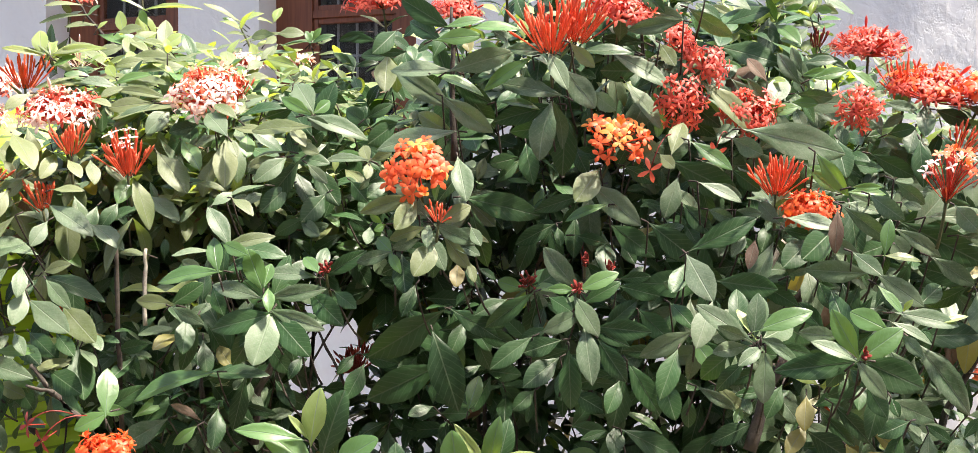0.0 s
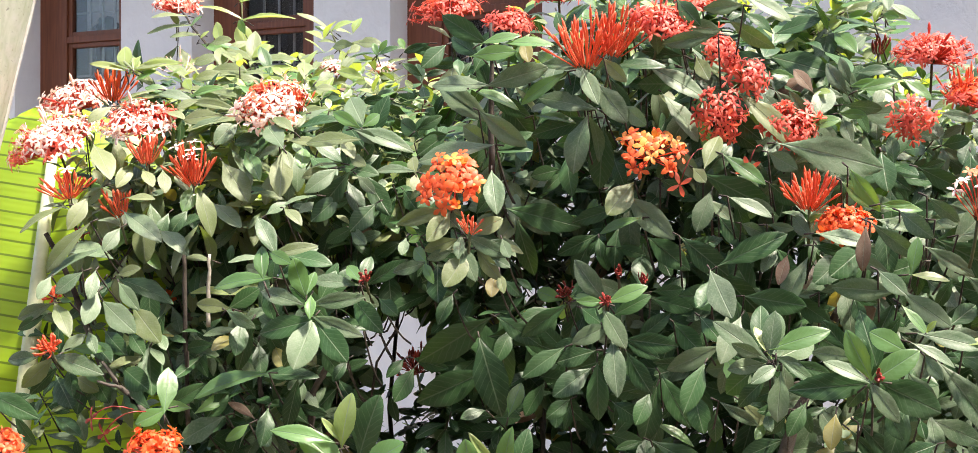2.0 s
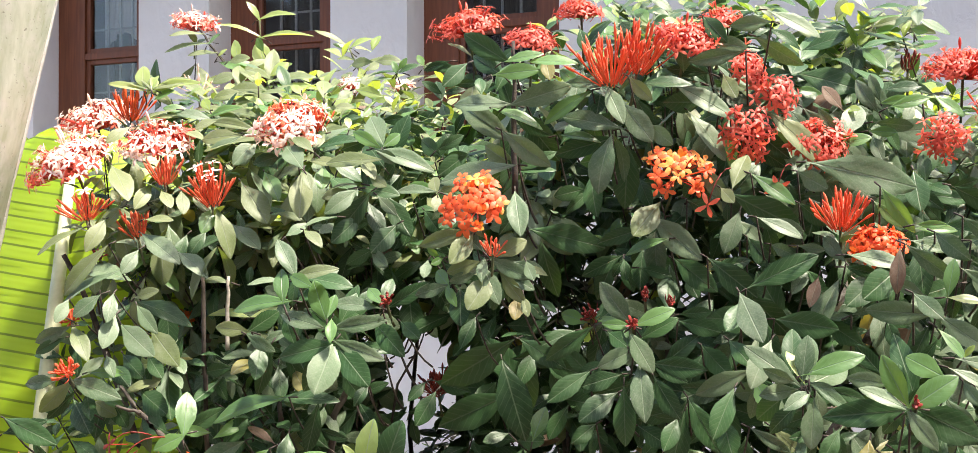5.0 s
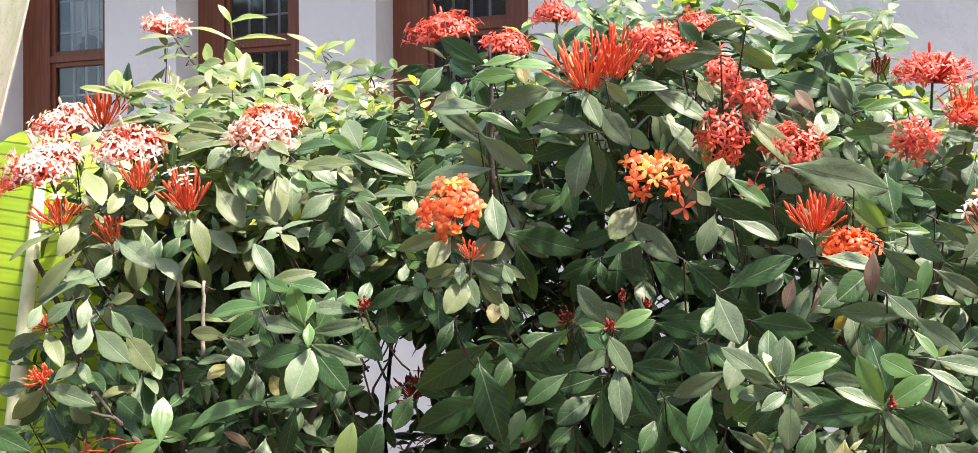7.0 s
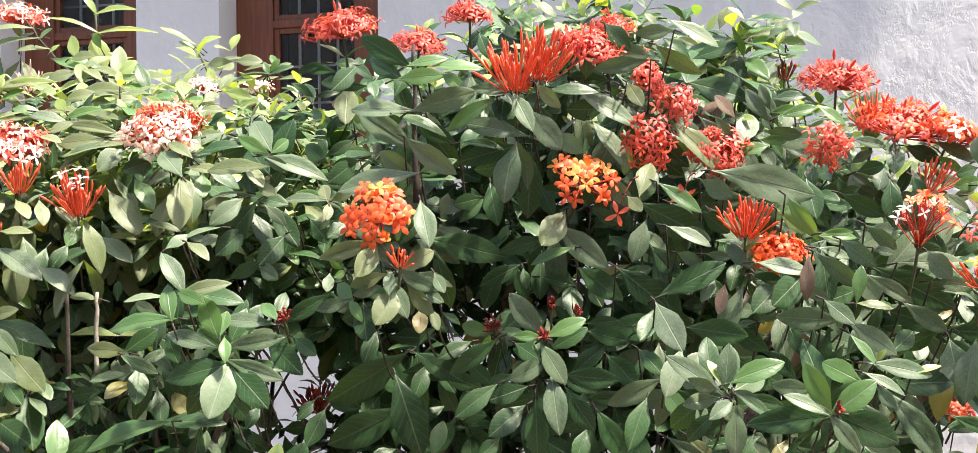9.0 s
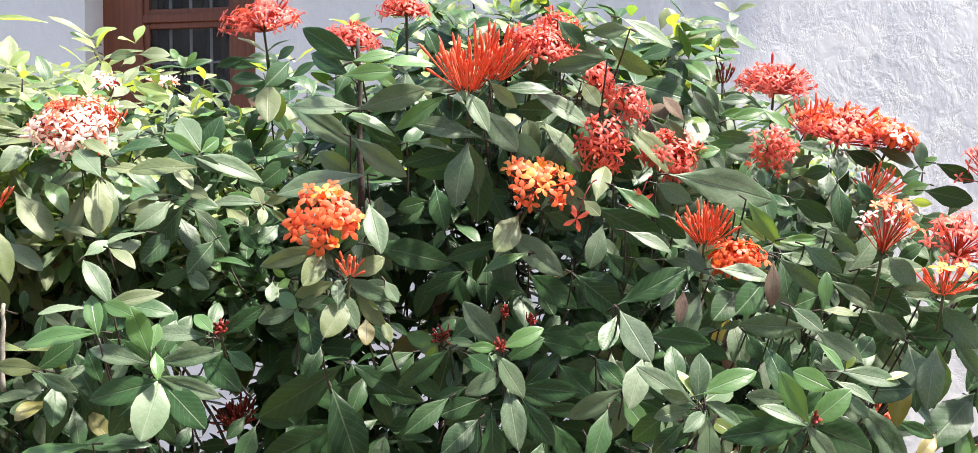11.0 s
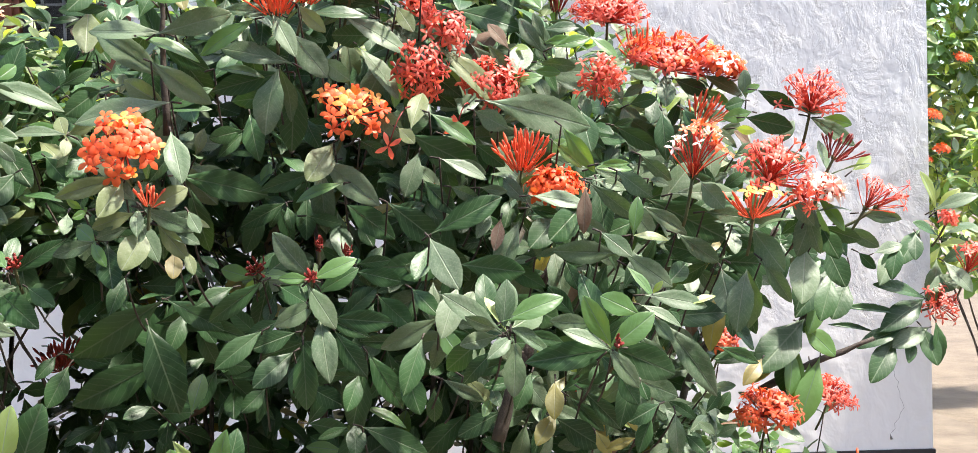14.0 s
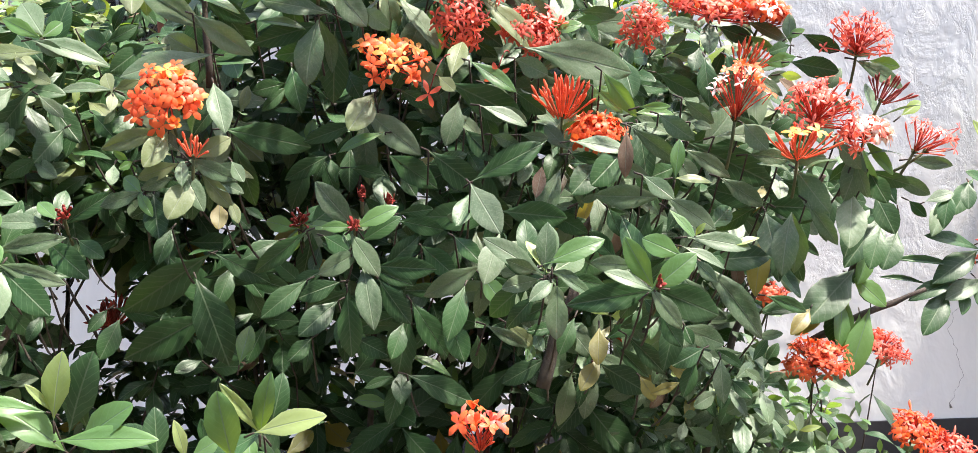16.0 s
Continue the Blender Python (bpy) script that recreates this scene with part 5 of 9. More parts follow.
blade_to(middle, (-0.306, 1.700, 1.876), (-0.277, 1.697, 1.886), 1.08, "grey", (-0.11, -0.99, 0.05))
blade_to(middle, (-0.317, 1.720, 1.877), (-0.360, 1.719, 1.890), 0.86, "fresh", (0.13, -0.94, 0.33))
blade_to(middle, (-0.321, 1.750, 1.945), (-0.284, 1.755, 1.965), 1.23, "dark", (0.02, -0.98, -0.19))
blade_to(middle, (-0.329, 1.780, 1.937), (-0.365, 1.796, 1.965), 1.23, "dark", (-0.07, -0.98, -0.16))
blade_to(middle, (-0.314, 1.760, 1.931), (-0.278, 1.747, 1.934), 1.12, "dark", (-0.08, -0.97, -0.23))
blade_to(middle, (-0.299, 1.760, 1.927), (-0.308, 1.777, 1.953), 1.32, "fresh", (0.17, -0.98, 0.09))
blade_to(middle, (-0.280, 1.760, 1.936), (-0.314, 1.733, 1.904), 1.27, "dark", (0.27, -0.95, -0.16))
blade_to(middle, (-0.388, 1.780, 1.999), (-0.412, 1.757, 1.992), 1.32, "dark", (0.18, -0.95, -0.26))
blade_to(middle, (-0.466, 2.000, 2.108), (-0.522, 1.996, 2.115), 0.86, "dark", (0.18, -0.42, 0.99))
blade_to(middle, (-0.464, 2.000, 2.108), (-0.428, 1.997, 2.125), 0.86, "dark", (0.04, -0.54, 0.38))
blade_to(middle, (-0.468, 2.000, 2.105), (-0.476, 2.002, 2.130), 1.14, "fresh", (0.13, -0.55, 0.44))
blade_to(middle, (-0.464, 2.000, 2.113), (-0.450, 2.000, 2.133), 1.13, "fresh", (0.24, -0.53, 0.18))
blade_to(middle, (-0.374, 2.000, 2.123), (-0.417, 1.995, 2.110), 0.95, "dark", (0.14, -0.99, -0.09))
blade_to(middle, (-0.355, 2.000, 2.109), (-0.408, 1.997, 2.118), 0.86, "dark", (0.07, -1.00, 0.01))
blade_to(middle, (-0.352, 1.780, 1.846), (-0.325, 1.751, 1.817), 1.25, "dark", (-0.11, -0.99, 0.10))
blade_to(middle, (-0.300, 1.780, 1.845), (-0.321, 1.753, 1.824), 1.32, "dark", (0.07, -0.98, 0.16))
blade_to(middle, (-0.609, 1.740, 1.910), (-0.573, 1.705, 1.877), 1.17, "fresh", (0.13, -0.52, 0.66))
blade_to(middle, (-0.526, 1.740, 1.928), (-0.511, 1.721, 1.911), 1.16, "grey", (0.14, -0.50, 0.75))
blade_to(middle, (-0.502, 1.720, 1.917), (-0.494, 1.689, 1.886), 1.20, "fresh", (0.25, -0.50, 0.70))
blade_to(middle, (-0.494, 1.680, 1.812), (-0.474, 1.701, 1.832), 1.32, "grey", (0.09, -0.55, 0.39))
blade_to(middle, (-0.582, 1.720, 1.846), (-0.536, 1.714, 1.839), 0.86, "grey", (0.05, -0.53, 0.59))
blade_to(middle, (-0.602, 1.780, 1.942), (-0.634, 1.752, 1.930), 1.32, "dark", (0.18, -0.54, 0.29))
blade_to(middle, (-0.536, 1.620, 1.565), (-0.648, 1.611, 1.545), 0.86, "fresh", (-0.08, -0.69, 0.72))
blade_to(middle, (-0.549, 1.660, 1.560), (-0.459, 1.656, 1.567), 0.86, "dark", (-0.09, -0.57, 0.82))
blade_to(middle, (-0.609, 1.640, 1.492), (-0.667, 1.620, 1.459), 1.22, "grey", (0.06, -0.98, 0.18))
blade_to(middle, (-0.555, 1.640, 1.497), (-0.592, 1.638, 1.521), 0.86, "dry", (0.42, -0.66, 0.63))
blade_to(middle, (-0.513, 1.600, 1.512), (-0.505, 1.565, 1.473), 1.32, "dark", (0.56, -0.82, 0.11))
blade_to(middle, (-0.547, 1.600, 1.490), (-0.566, 1.575, 1.471), 1.32, "fresh", (0.39, -0.91, -0.12))
blade_to(middle, (-0.498, 1.680, 1.545), (-0.512, 1.672, 1.475), 0.89, "dark", (0.34, -0.94, 0.03))
blade_to(middle, (-0.491, 1.700, 1.482), (-0.535, 1.698, 1.515), 1.15, "dark", (0.22, -0.95, 0.23))
blade_to(middle, (-0.587, 1.620, 1.665), (-0.638, 1.617, 1.672), 1.07, "grey", (0.08, -0.97, 0.21))
blade_to(middle, (-0.591, 1.640, 1.665), (-0.552, 1.656, 1.692), 1.32, "dark", (0.08, -0.97, -0.22))
blade_to(middle, (-0.575, 1.600, 1.660), (-0.533, 1.586, 1.640), 1.09, "grey", (-0.08, -0.98, 0.17))
blade_to(middle, (-0.565, 1.620, 1.642), (-0.557, 1.586, 1.602), 1.32, "dark", (0.48, -0.87, 0.10))
blade_to(middle, (-0.559, 1.640, 1.635), (-0.575, 1.632, 1.566), 0.88, "dark", (0.39, -0.92, 0.02))
blade_to(middle, (-0.553, 1.660, 1.605), (-0.539, 1.637, 1.563), 1.22, "dark", (0.54, -0.81, 0.23))
blade_to(middle, (-0.509, 1.580, 1.713), (-0.595, 1.575, 1.709), 0.86, "fresh", (0.02, -0.82, 0.57))
blade_to(middle, (-0.531, 1.620, 1.742), (-0.584, 1.616, 1.742), 0.86, "grey", (0.14, -0.45, 0.93))
blade_to(middle, (-0.473, 1.600, 1.745), (-0.439, 1.610, 1.759), 1.32, "grey", (0.09, -0.54, 0.21))
blade_to(middle, (-0.582, 2.000, 2.063), (-0.562, 2.024, 2.083), 1.32, "olive", (0.21, -0.54, 0.33))
blade_to(middle, (-0.544, 2.000, 2.079), (-0.497, 1.985, 2.070), 1.09, "young", (-0.01, -0.54, 0.23))
blade_to(middle, (-0.462, 2.000, 2.065), (-0.427, 1.982, 2.068), 1.21, "olive", (0.07, -0.55, 0.37))
blade_to(middle, (-0.507, 1.850, 1.991), (-0.562, 1.849, 1.995), 0.86, "olive", (0.12, -0.54, 0.51))
blade_to(middle, (-0.524, 1.780, 1.975), (-0.530, 1.751, 1.956), 1.18, "olive", (0.45, -0.43, 0.60))
blade_to(middle, (-0.532, 1.950, 2.040), (-0.565, 1.944, 2.045), 1.26, "olive", (0.10, -0.55, 0.43))
blade_to(middle, (-0.521, 1.950, 2.023), (-0.558, 1.942, 2.020), 1.18, "dark", (0.16, -0.54, 0.36))
blade_to(middle, (-0.442, 1.900, 2.010), (-0.408, 1.925, 2.028), 1.32, "dark", (0.12, -0.52, 0.05))
blade_to(middle, (-0.469, 1.950, 2.032), (-0.437, 1.940, 2.040), 1.21, "olive", (0.13, -0.55, 0.40))
blade_to(centre, (-0.206, 1.540, 1.788), (-0.236, 1.551, 1.814), 1.20, "grey", (0.14, -0.98, 0.12))
blade_to(centre, (-0.201, 1.540, 1.774), (-0.201, 1.516, 1.749), 1.28, "grey", (-0.09, -0.96, 0.28))
blade_to(centre, (-0.191, 1.540, 1.774), (-0.140, 1.532, 1.749), 0.87, "grey", (-0.11, -0.99, 0.10))
blade_to(centre, (-0.181, 1.540, 1.779), (-0.145, 1.548, 1.800), 1.22, "grey", (-0.07, -0.99, 0.09))
blade_to(centre, (-0.200, 1.540, 1.760), (-0.178, 1.523, 1.717), 1.12, "grey", (0.09, -0.96, 0.25))
blade_to(centre, (-0.193, 1.540, 1.750), (-0.214, 1.505, 1.711), 1.30, "grey", (0.13, -0.98, 0.15))
blade_to(centre, (-0.177, 1.540, 1.756), (-0.148, 1.531, 1.716), 1.03, "grey", (-0.23, -0.97, 0.04))
blade_to(centre, (-0.173, 1.540, 1.754), (-0.132, 1.534, 1.735), 0.86, "grey", (0.06, -0.89, 0.45))
blade_to(centre, (-0.146, 1.540, 1.722), (-0.138, 1.522, 1.700), 1.11, "olive", (-0.04, -0.91, 0.41))
blade_to(centre, (-0.142, 1.540, 1.769), (-0.130, 1.518, 1.749), 1.23, "grey", (-0.18, -0.95, 0.26))
blade_to(centre, (-0.170, 1.620, 1.718), (-0.169, 1.593, 1.692), 1.28, "yellow", (0.17, -0.95, 0.26))
blade_to(centre, (-0.188, 1.760, 1.643), (-0.126, 1.738, 1.611), 1.15, "dark", (0.08, -0.95, 0.31))
blade_to(centre, (-0.181, 1.800, 1.621), (-0.196, 1.764, 1.579), 1.32, "dark", (0.12, -0.99, 0.10))
blade_to(centre, (-0.163, 1.700, 1.506), (-0.150, 1.723, 1.551), 1.30, "fresh", (-0.00, -1.00, 0.10))
blade_to(centre, (-0.003, 1.556, 1.688), (-0.046, 1.560, 1.740), 1.10, "grey", (-0.13, -0.99, -0.02))
blade_to(centre, (-0.006, 1.556, 1.684), (-0.038, 1.545, 1.688), 1.18, "fresh", (0.13, -0.96, 0.26))
blade_to(centre, (0.005, 1.556, 1.686), (0.053, 1.557, 1.708), 1.03, "fresh", (-0.10, -0.96, 0.27))
blade_to(centre, (0.010, 1.580, 1.667), (0.056, 1.578, 1.693), 1.03, "dark", (-0.08, -1.00, 0.05))
blade_to(centre, (-0.003, 1.556, 1.672), (0.026, 1.542, 1.626), 1.15, "grey", (-0.06, -0.96, 0.26))
blade_to(centre, (0.002, 1.556, 1.653), (-0.044, 1.543, 1.630), 1.14, "grey", (0.10, -0.99, 0.11))
blade_to(centre, (0.032, 1.556, 1.634), (0.092, 1.534, 1.628), 1.20, "dark", (-0.07, -1.00, 0.03))
blade_to(centre, (-0.008, 1.556, 1.660), (-0.012, 1.567, 1.679), 1.32, "dark", (0.17, -0.98, -0.09))
blade_to(centre, (0.009, 1.556, 1.629), (0.016, 1.520, 1.567), 1.20, "grey", (-0.09, -0.98, 0.20))
blade_to(centre, (0.030, 1.556, 1.612), (0.059, 1.536, 1.565), 1.18, "dark", (-0.24, -0.97, -0.01))
blade_to(centre, (-0.013, 1.556, 1.595), (-0.011, 1.548, 1.526), 1.06, "dark", (0.06, -0.99, 0.11))
blade_to(centre, (-0.070, 1.620, 1.673), (-0.129, 1.613, 1.631), 0.98, "dark", (0.08, -1.00, 0.05))
blade_to(centre, (-0.080, 1.660, 1.682), (-0.118, 1.675, 1.694), 1.28, "fresh", (0.09, -0.98, 0.15))
blade_to(centre, (-0.065, 1.660, 1.686), (-0.028, 1.655, 1.683), 0.86, "fresh", (-0.06, -0.80, 0.60))
blade_to(centre, (-0.071, 1.600, 1.613), (-0.119, 1.575, 1.580), 1.24, "dark", (-0.04, -0.97, 0.22))
blade_to(centre, (-0.032, 1.600, 1.585), (-0.072, 1.564, 1.557), 1.32, "dark", (-0.04, -0.97, 0.23))
blade_to(centre, (-0.029, 1.620, 1.610), (-0.074, 1.597, 1.597), 1.24, "dark", (0.06, -0.99, 0.13))
blade_to(centre, (-0.045, 1.620, 1.627), (-0.081, 1.610, 1.613), 1.15, "dark", (0.05, -0.98, 0.22))
blade_to(centre, (-0.037, 1.600, 1.671), (-0.011, 1.575, 1.656), 1.32, "dark", (-0.00, -0.96, 0.28))
blade_to(centre, (-0.056, 1.660, 1.688), (-0.022, 1.678, 1.712), 1.32, "dark", (-0.09, -0.99, 0.04))
blade_to(centre, (0.105, 1.587, 1.769), (0.160, 1.581, 1.723), 1.09, "dark", (-0.11, -0.99, 0.00))
blade_to(centre, (0.159, 1.557, 1.740), (0.237, 1.555, 1.778), 0.91, "dark", (-0.07, -0.99, 0.09))
blade_to(centre, (0.143, 1.490, 1.726), (0.164, 1.445, 1.680), 1.26, "grey", (-0.17, -0.96, 0.21))
blade_to(centre, (0.183, 1.660, 1.685), (0.096, 1.656, 1.690), 0.99, "dark", (0.05, -0.99, 0.11))
blade_to(centre, (0.193, 1.555, 1.694), (0.258, 1.533, 1.684), 1.22, "dark", (-0.08, -1.00, -0.04))
blade_to(centre, (0.062, 1.620, 1.686), (0.112, 1.615, 1.673), 1.15, "dark", (-0.06, -0.99, 0.15))
blade_to(centre, (0.062, 1.620, 1.697), (0.100, 1.616, 1.700), 1.08, "dark", (-0.10, -1.00, -0.02))
blade_to(centre, (0.054, 1.660, 1.769), (0.102, 1.624, 1.734), 1.28, "dark", (-0.02, -0.99, 0.15))
blade_to(centre, (0.001, 1.700, 1.758), (0.041, 1.695, 1.748), 1.06, "dark", (-0.06, -0.97, 0.22))
blade_to(centre, (-0.003, 1.740, 1.782), (-0.006, 1.713, 1.731), 1.19, "dark", (-0.04, -0.99, 0.15))
blade_to(centre, (0.040, 1.640, 1.705), (0.040, 1.668, 1.747), 1.32, "dark", (0.08, -1.00, -0.03))
blade_to(centre, (-0.029, 1.720, 1.769), (-0.024, 1.699, 1.747), 1.27, "dark", (0.10, -0.96, 0.26))
blade_to(centre, (-0.040, 1.740, 1.774), (-0.089, 1.719, 1.749), 1.20, "dark", (0.05, -0.99, 0.12))
blade_to(centre, (0.066, 1.680, 1.746), (0.080, 1.654, 1.721), 1.31, "dark", (-0.08, -0.98, 0.17))
blade_to(centre, (-0.159, 1.700, 1.815), (-0.059, 1.695, 1.792), 0.86, "dark", (0.01, -0.96, 0.27))
blade_to(centre, (0.002, 1.660, 1.815), (-0.061, 1.655, 1.796), 0.93, "dark", (0.07, -1.00, 0.04))
blade_to(centre, (0.037, 1.620, 1.800), (-0.016, 1.610, 1.787), 0.86, "fresh", (-0.00, -0.80, 0.60))
blade_to(centre, (0.026, 1.640, 1.827), (0.082, 1.604, 1.776), 1.17, "grey", (-0.13, -0.99, 0.07))
blade_to(centre, (0.032, 1.660, 1.830), (0.001, 1.631, 1.811), 1.32, "dark", (0.09, -0.99, 0.13))
blade_to(centre, (0.138, 1.600, 1.832), (0.121, 1.586, 1.784), 1.30, "grey", (0.05, -0.97, 0.12))
blade_to(centre, (0.154, 1.650, 1.798), (0.183, 1.618, 1.761), 1.29, "dark", (-0.21, -0.98, -0.02))
blade_to(centre, (0.184, 1.600, 1.791), (0.207, 1.575, 1.778), 1.32, "grey", (-0.29, -0.95, -0.11))
blade_to(centre, (0.169, 1.560, 1.826), (0.220, 1.553, 1.805), 0.86, "grey", (0.10, -0.84, 0.53))
blade_to(centre, (0.147, 1.556, 1.625), (0.085, 1.548, 1.595), 0.98, "grey", (0.12, -0.99, 0.00))
blade_to(centre, (0.177, 1.550, 1.662), (0.155, 1.513, 1.615), 1.24, "grey", (-0.05, -0.97, 0.24))
blade_to(centre, (0.159, 1.570, 1.611), (0.178, 1.542, 1.582), 1.23, "fresh", (-0.20, -0.96, 0.20))
blade_to(centre, (0.128, 1.580, 1.662), (0.152, 1.550, 1.638), 1.32, "dark", (-0.01, -0.98, 0.19))
blade_to(centre, (0.129, 1.540, 1.599), (0.106, 1.507, 1.549), 1.28, "dark", (-0.08, -0.98, 0.15))
blade_to(centre, (0.090, 1.650, 1.647), (0.122, 1.615, 1.615), 1.32, "dark", (-0.14, -0.99, 0.03))
blade_to(centre, (0.073, 1.620, 1.573), (0.109, 1.599, 1.513), 1.19, "dark", (0.05, -0.99, 0.14))
blade_to(centre, (0.054, 1.600, 1.552), (0.040, 1.572, 1.519), 1.32, "dark", (0.13, -0.98, 0.12))
blade_to(centre, (-0.067, 1.650, 1.534), (-0.091, 1.621, 1.515), 1.32, "dark", (0.16, -0.99, 0.05))
blade_to(centre, (-0.156, 1.780, 1.613), (-0.100, 1.761, 1.593), 1.16, "dark", (-0.08, -1.00, 0.06))
blade_to(centre, (-0.114, 1.760, 1.660), (-0.152, 1.729, 1.645), 1.32, "dark", (0.00, -0.96, 0.28))
blade_to(centre, (0.172, 1.570, 1.611), (0.202, 1.547, 1.576), 1.25, "dark", (-0.26, -0.96, -0.06))
blade_to(centre, (0.157, 1.500, 1.558), (0.199, 1.492, 1.533), 0.87, "grey", (-0.11, -0.99, 0.13))
blade_to(centre, (-0.182, 1.610, 1.994), (-0.259, 1.607, 2.000), 0.86, "grey", (0.07, -0.86, 0.51))
blade_to(centre, (-0.181, 1.620, 1.945), (-0.260, 1.623, 2.001), 0.91, "grey", (-0.05, -1.00, -0.02))
blade_to(centre, (-0.169, 1.590, 1.992), (-0.091, 1.590, 2.015), 0.86, "grey", (0.00, -1.00, 0.02))
blade_to(centre, (-0.195, 1.600, 1.986), (-0.129, 1.587, 1.965), 0.86, "fresh", (0.11, -0.67, 0.73))
blade_to(centre, (-0.176, 1.630, 1.980), (-0.122, 1.624, 1.949), 1.05, "dark", (-0.08, -1.00, 0.04))
blade_to(centre, (-0.177, 1.580, 1.948), (-0.120, 1.569, 1.902), 1.10, "grey", (-0.27, -0.96, -0.11))
blade_to(centre, (-0.179, 1.600, 1.905), (-0.278, 1.594, 1.891), 0.86, "grey", (-0.03, -0.83, 0.56))
blade_to(centre, (-0.183, 1.660, 1.911), (-0.239, 1.676, 1.941), 1.17, "grey", (-0.10, -0.97, -0.21))
blade_to(centre, (-0.178, 1.660, 1.904), (-0.123, 1.658, 1.930), 0.86, "dark", (-0.15, -0.96, 0.23))
blade_to(centre, (-0.178, 1.660, 1.902), (-0.123, 1.656, 1.907), 0.86, "dark", (-0.12, -0.68, 0.72))
blade_to(centre, (-0.181, 1.600, 2.055), (-0.244, 1.599, 2.095), 0.98, "dark", (-0.06, -0.99, -0.13))
blade_to(centre, (-0.191, 1.600, 2.037), (-0.238, 1.619, 2.070), 1.21, "dark", (0.05, -1.00, -0.01))
blade_to(centre, (-0.176, 1.580, 2.051), (-0.127, 1.580, 2.063), 0.86, "fresh", (-0.12, -0.86, 0.49))
blade_to(centre, (-0.189, 1.570, 2.031), (-0.131, 1.569, 2.037), 0.86, "fresh", (-0.04, -0.98, 0.20))
blade_to(centre, (-0.143, 1.580, 2.049), (-0.077, 1.577, 2.050), 0.86, "fresh", (-0.05, -0.73, 0.68))
blade_to(centre, (-0.161, 1.560, 1.862), (-0.147, 1.520, 1.814), 1.29, "grey", (0.19, -0.95, 0.23))
blade_to(centre, (-0.068, 1.600, 2.004), (-0.127, 1.589, 1.969), 0.86, "fresh", (0.02, -0.96, 0.27))
blade_to(centre, (-0.049, 1.640, 2.024), (-0.055, 1.608, 1.982), 1.25, "dark", (-0.17, -0.97, 0.18))
blade_to(centre, (-0.038, 1.600, 2.016), (-0.098, 1.597, 2.025), 0.86, "grey", (0.09, -0.96, 0.26))
blade_to(centre, (-0.035, 1.580, 2.007), (-0.013, 1.548, 1.963), 1.15, "grey", (-0.00, -0.97, 0.25))
blade_to(centre, (-0.003, 1.580, 2.019), (0.023, 1.566, 1.989), 1.11, "grey", (-0.31, -0.95, 0.02))
blade_to(centre, (0.014, 1.600, 2.016), (0.076, 1.596, 2.017), 0.86, "dark", (-0.06, -0.83, 0.56))
blade_to(centre, (-0.012, 1.580, 1.983), (0.024, 1.565, 1.935), 1.14, "grey", (-0.14, -0.97, 0.20))
blade_to(centre, (0.023, 1.580, 1.954), (0.050, 1.556, 1.928), 1.18, "grey", (-0.36, -0.92, -0.12))
blade_to(centre, (-0.018, 1.630, 1.956), (0.027, 1.626, 1.950), 0.86, "dark", (-0.04, -0.91, 0.40))
blade_to(centre, (-0.026, 1.610, 1.957), (-0.101, 1.609, 1.977), 0.86, "grey", (0.11, -0.92, 0.37))
blade_to(centre, (-0.106, 1.620, 1.949), (-0.052, 1.616, 1.948), 0.86, "fresh", (-0.04, -0.68, 0.73))
blade_to(centre, (-0.037, 1.630, 1.943), (-0.115, 1.625, 1.923), 0.86, "dark", (0.05, -1.00, 0.08))
blade_to(centre, (-0.057, 1.660, 1.980), (-0.024, 1.645, 1.966), 1.15, "dark", (-0.21, -0.96, -0.19))
blade_to(centre, (-0.015, 1.652, 1.927), (-0.020, 1.644, 1.848), 1.14, "dark", (0.03, -0.99, 0.10))
blade_to(centre, (-0.074, 1.700, 1.891), (-0.067, 1.664, 1.843), 1.32, "dark", (-0.16, -0.98, 0.11))
blade_to(centre, (-0.089, 1.700, 1.875), (-0.124, 1.681, 1.865), 1.25, "dark", (0.15, -0.98, -0.13))
blade_to(centre, (-0.001, 1.680, 1.886), (0.013, 1.655, 1.850), 1.21, "dark", (-0.33, -0.94, 0.01))
blade_to(centre, (0.029, 1.620, 1.848), (0.002, 1.580, 1.810), 1.30, "grey", (0.22, -0.97, 0.10))
blade_to(centre, (0.072, 1.640, 1.854), (0.103, 1.618, 1.833), 1.24, "dark", (-0.20, -0.98, -0.06))
blade_to(centre, (0.058, 1.640, 2.015), (0.133, 1.630, 1.974), 0.86, "grey", (0.11, -0.91, 0.41))
blade_to(centre, (0.089, 1.680, 1.998), (0.042, 1.646, 1.993), 1.32, "dark", (0.09, -0.97, -0.23))
blade_to(centre, (0.141, 1.600, 2.053), (0.076, 1.595, 2.042), 0.91, "grey", (0.10, -0.99, -0.14))
blade_to(centre, (0.100, 1.640, 2.077), (0.150, 1.635, 2.066), 1.01, "grey", (-0.11, -0.99, -0.01))
blade_to(centre, (0.121, 1.620, 2.024), (0.135, 1.592, 1.995), 1.22, "grey", (-0.18, -0.97, 0.18))
blade_to(centre, (0.171, 1.680, 2.083), (0.222, 1.671, 2.041), 1.00, "grey", (-0.39, -0.88, -0.29))
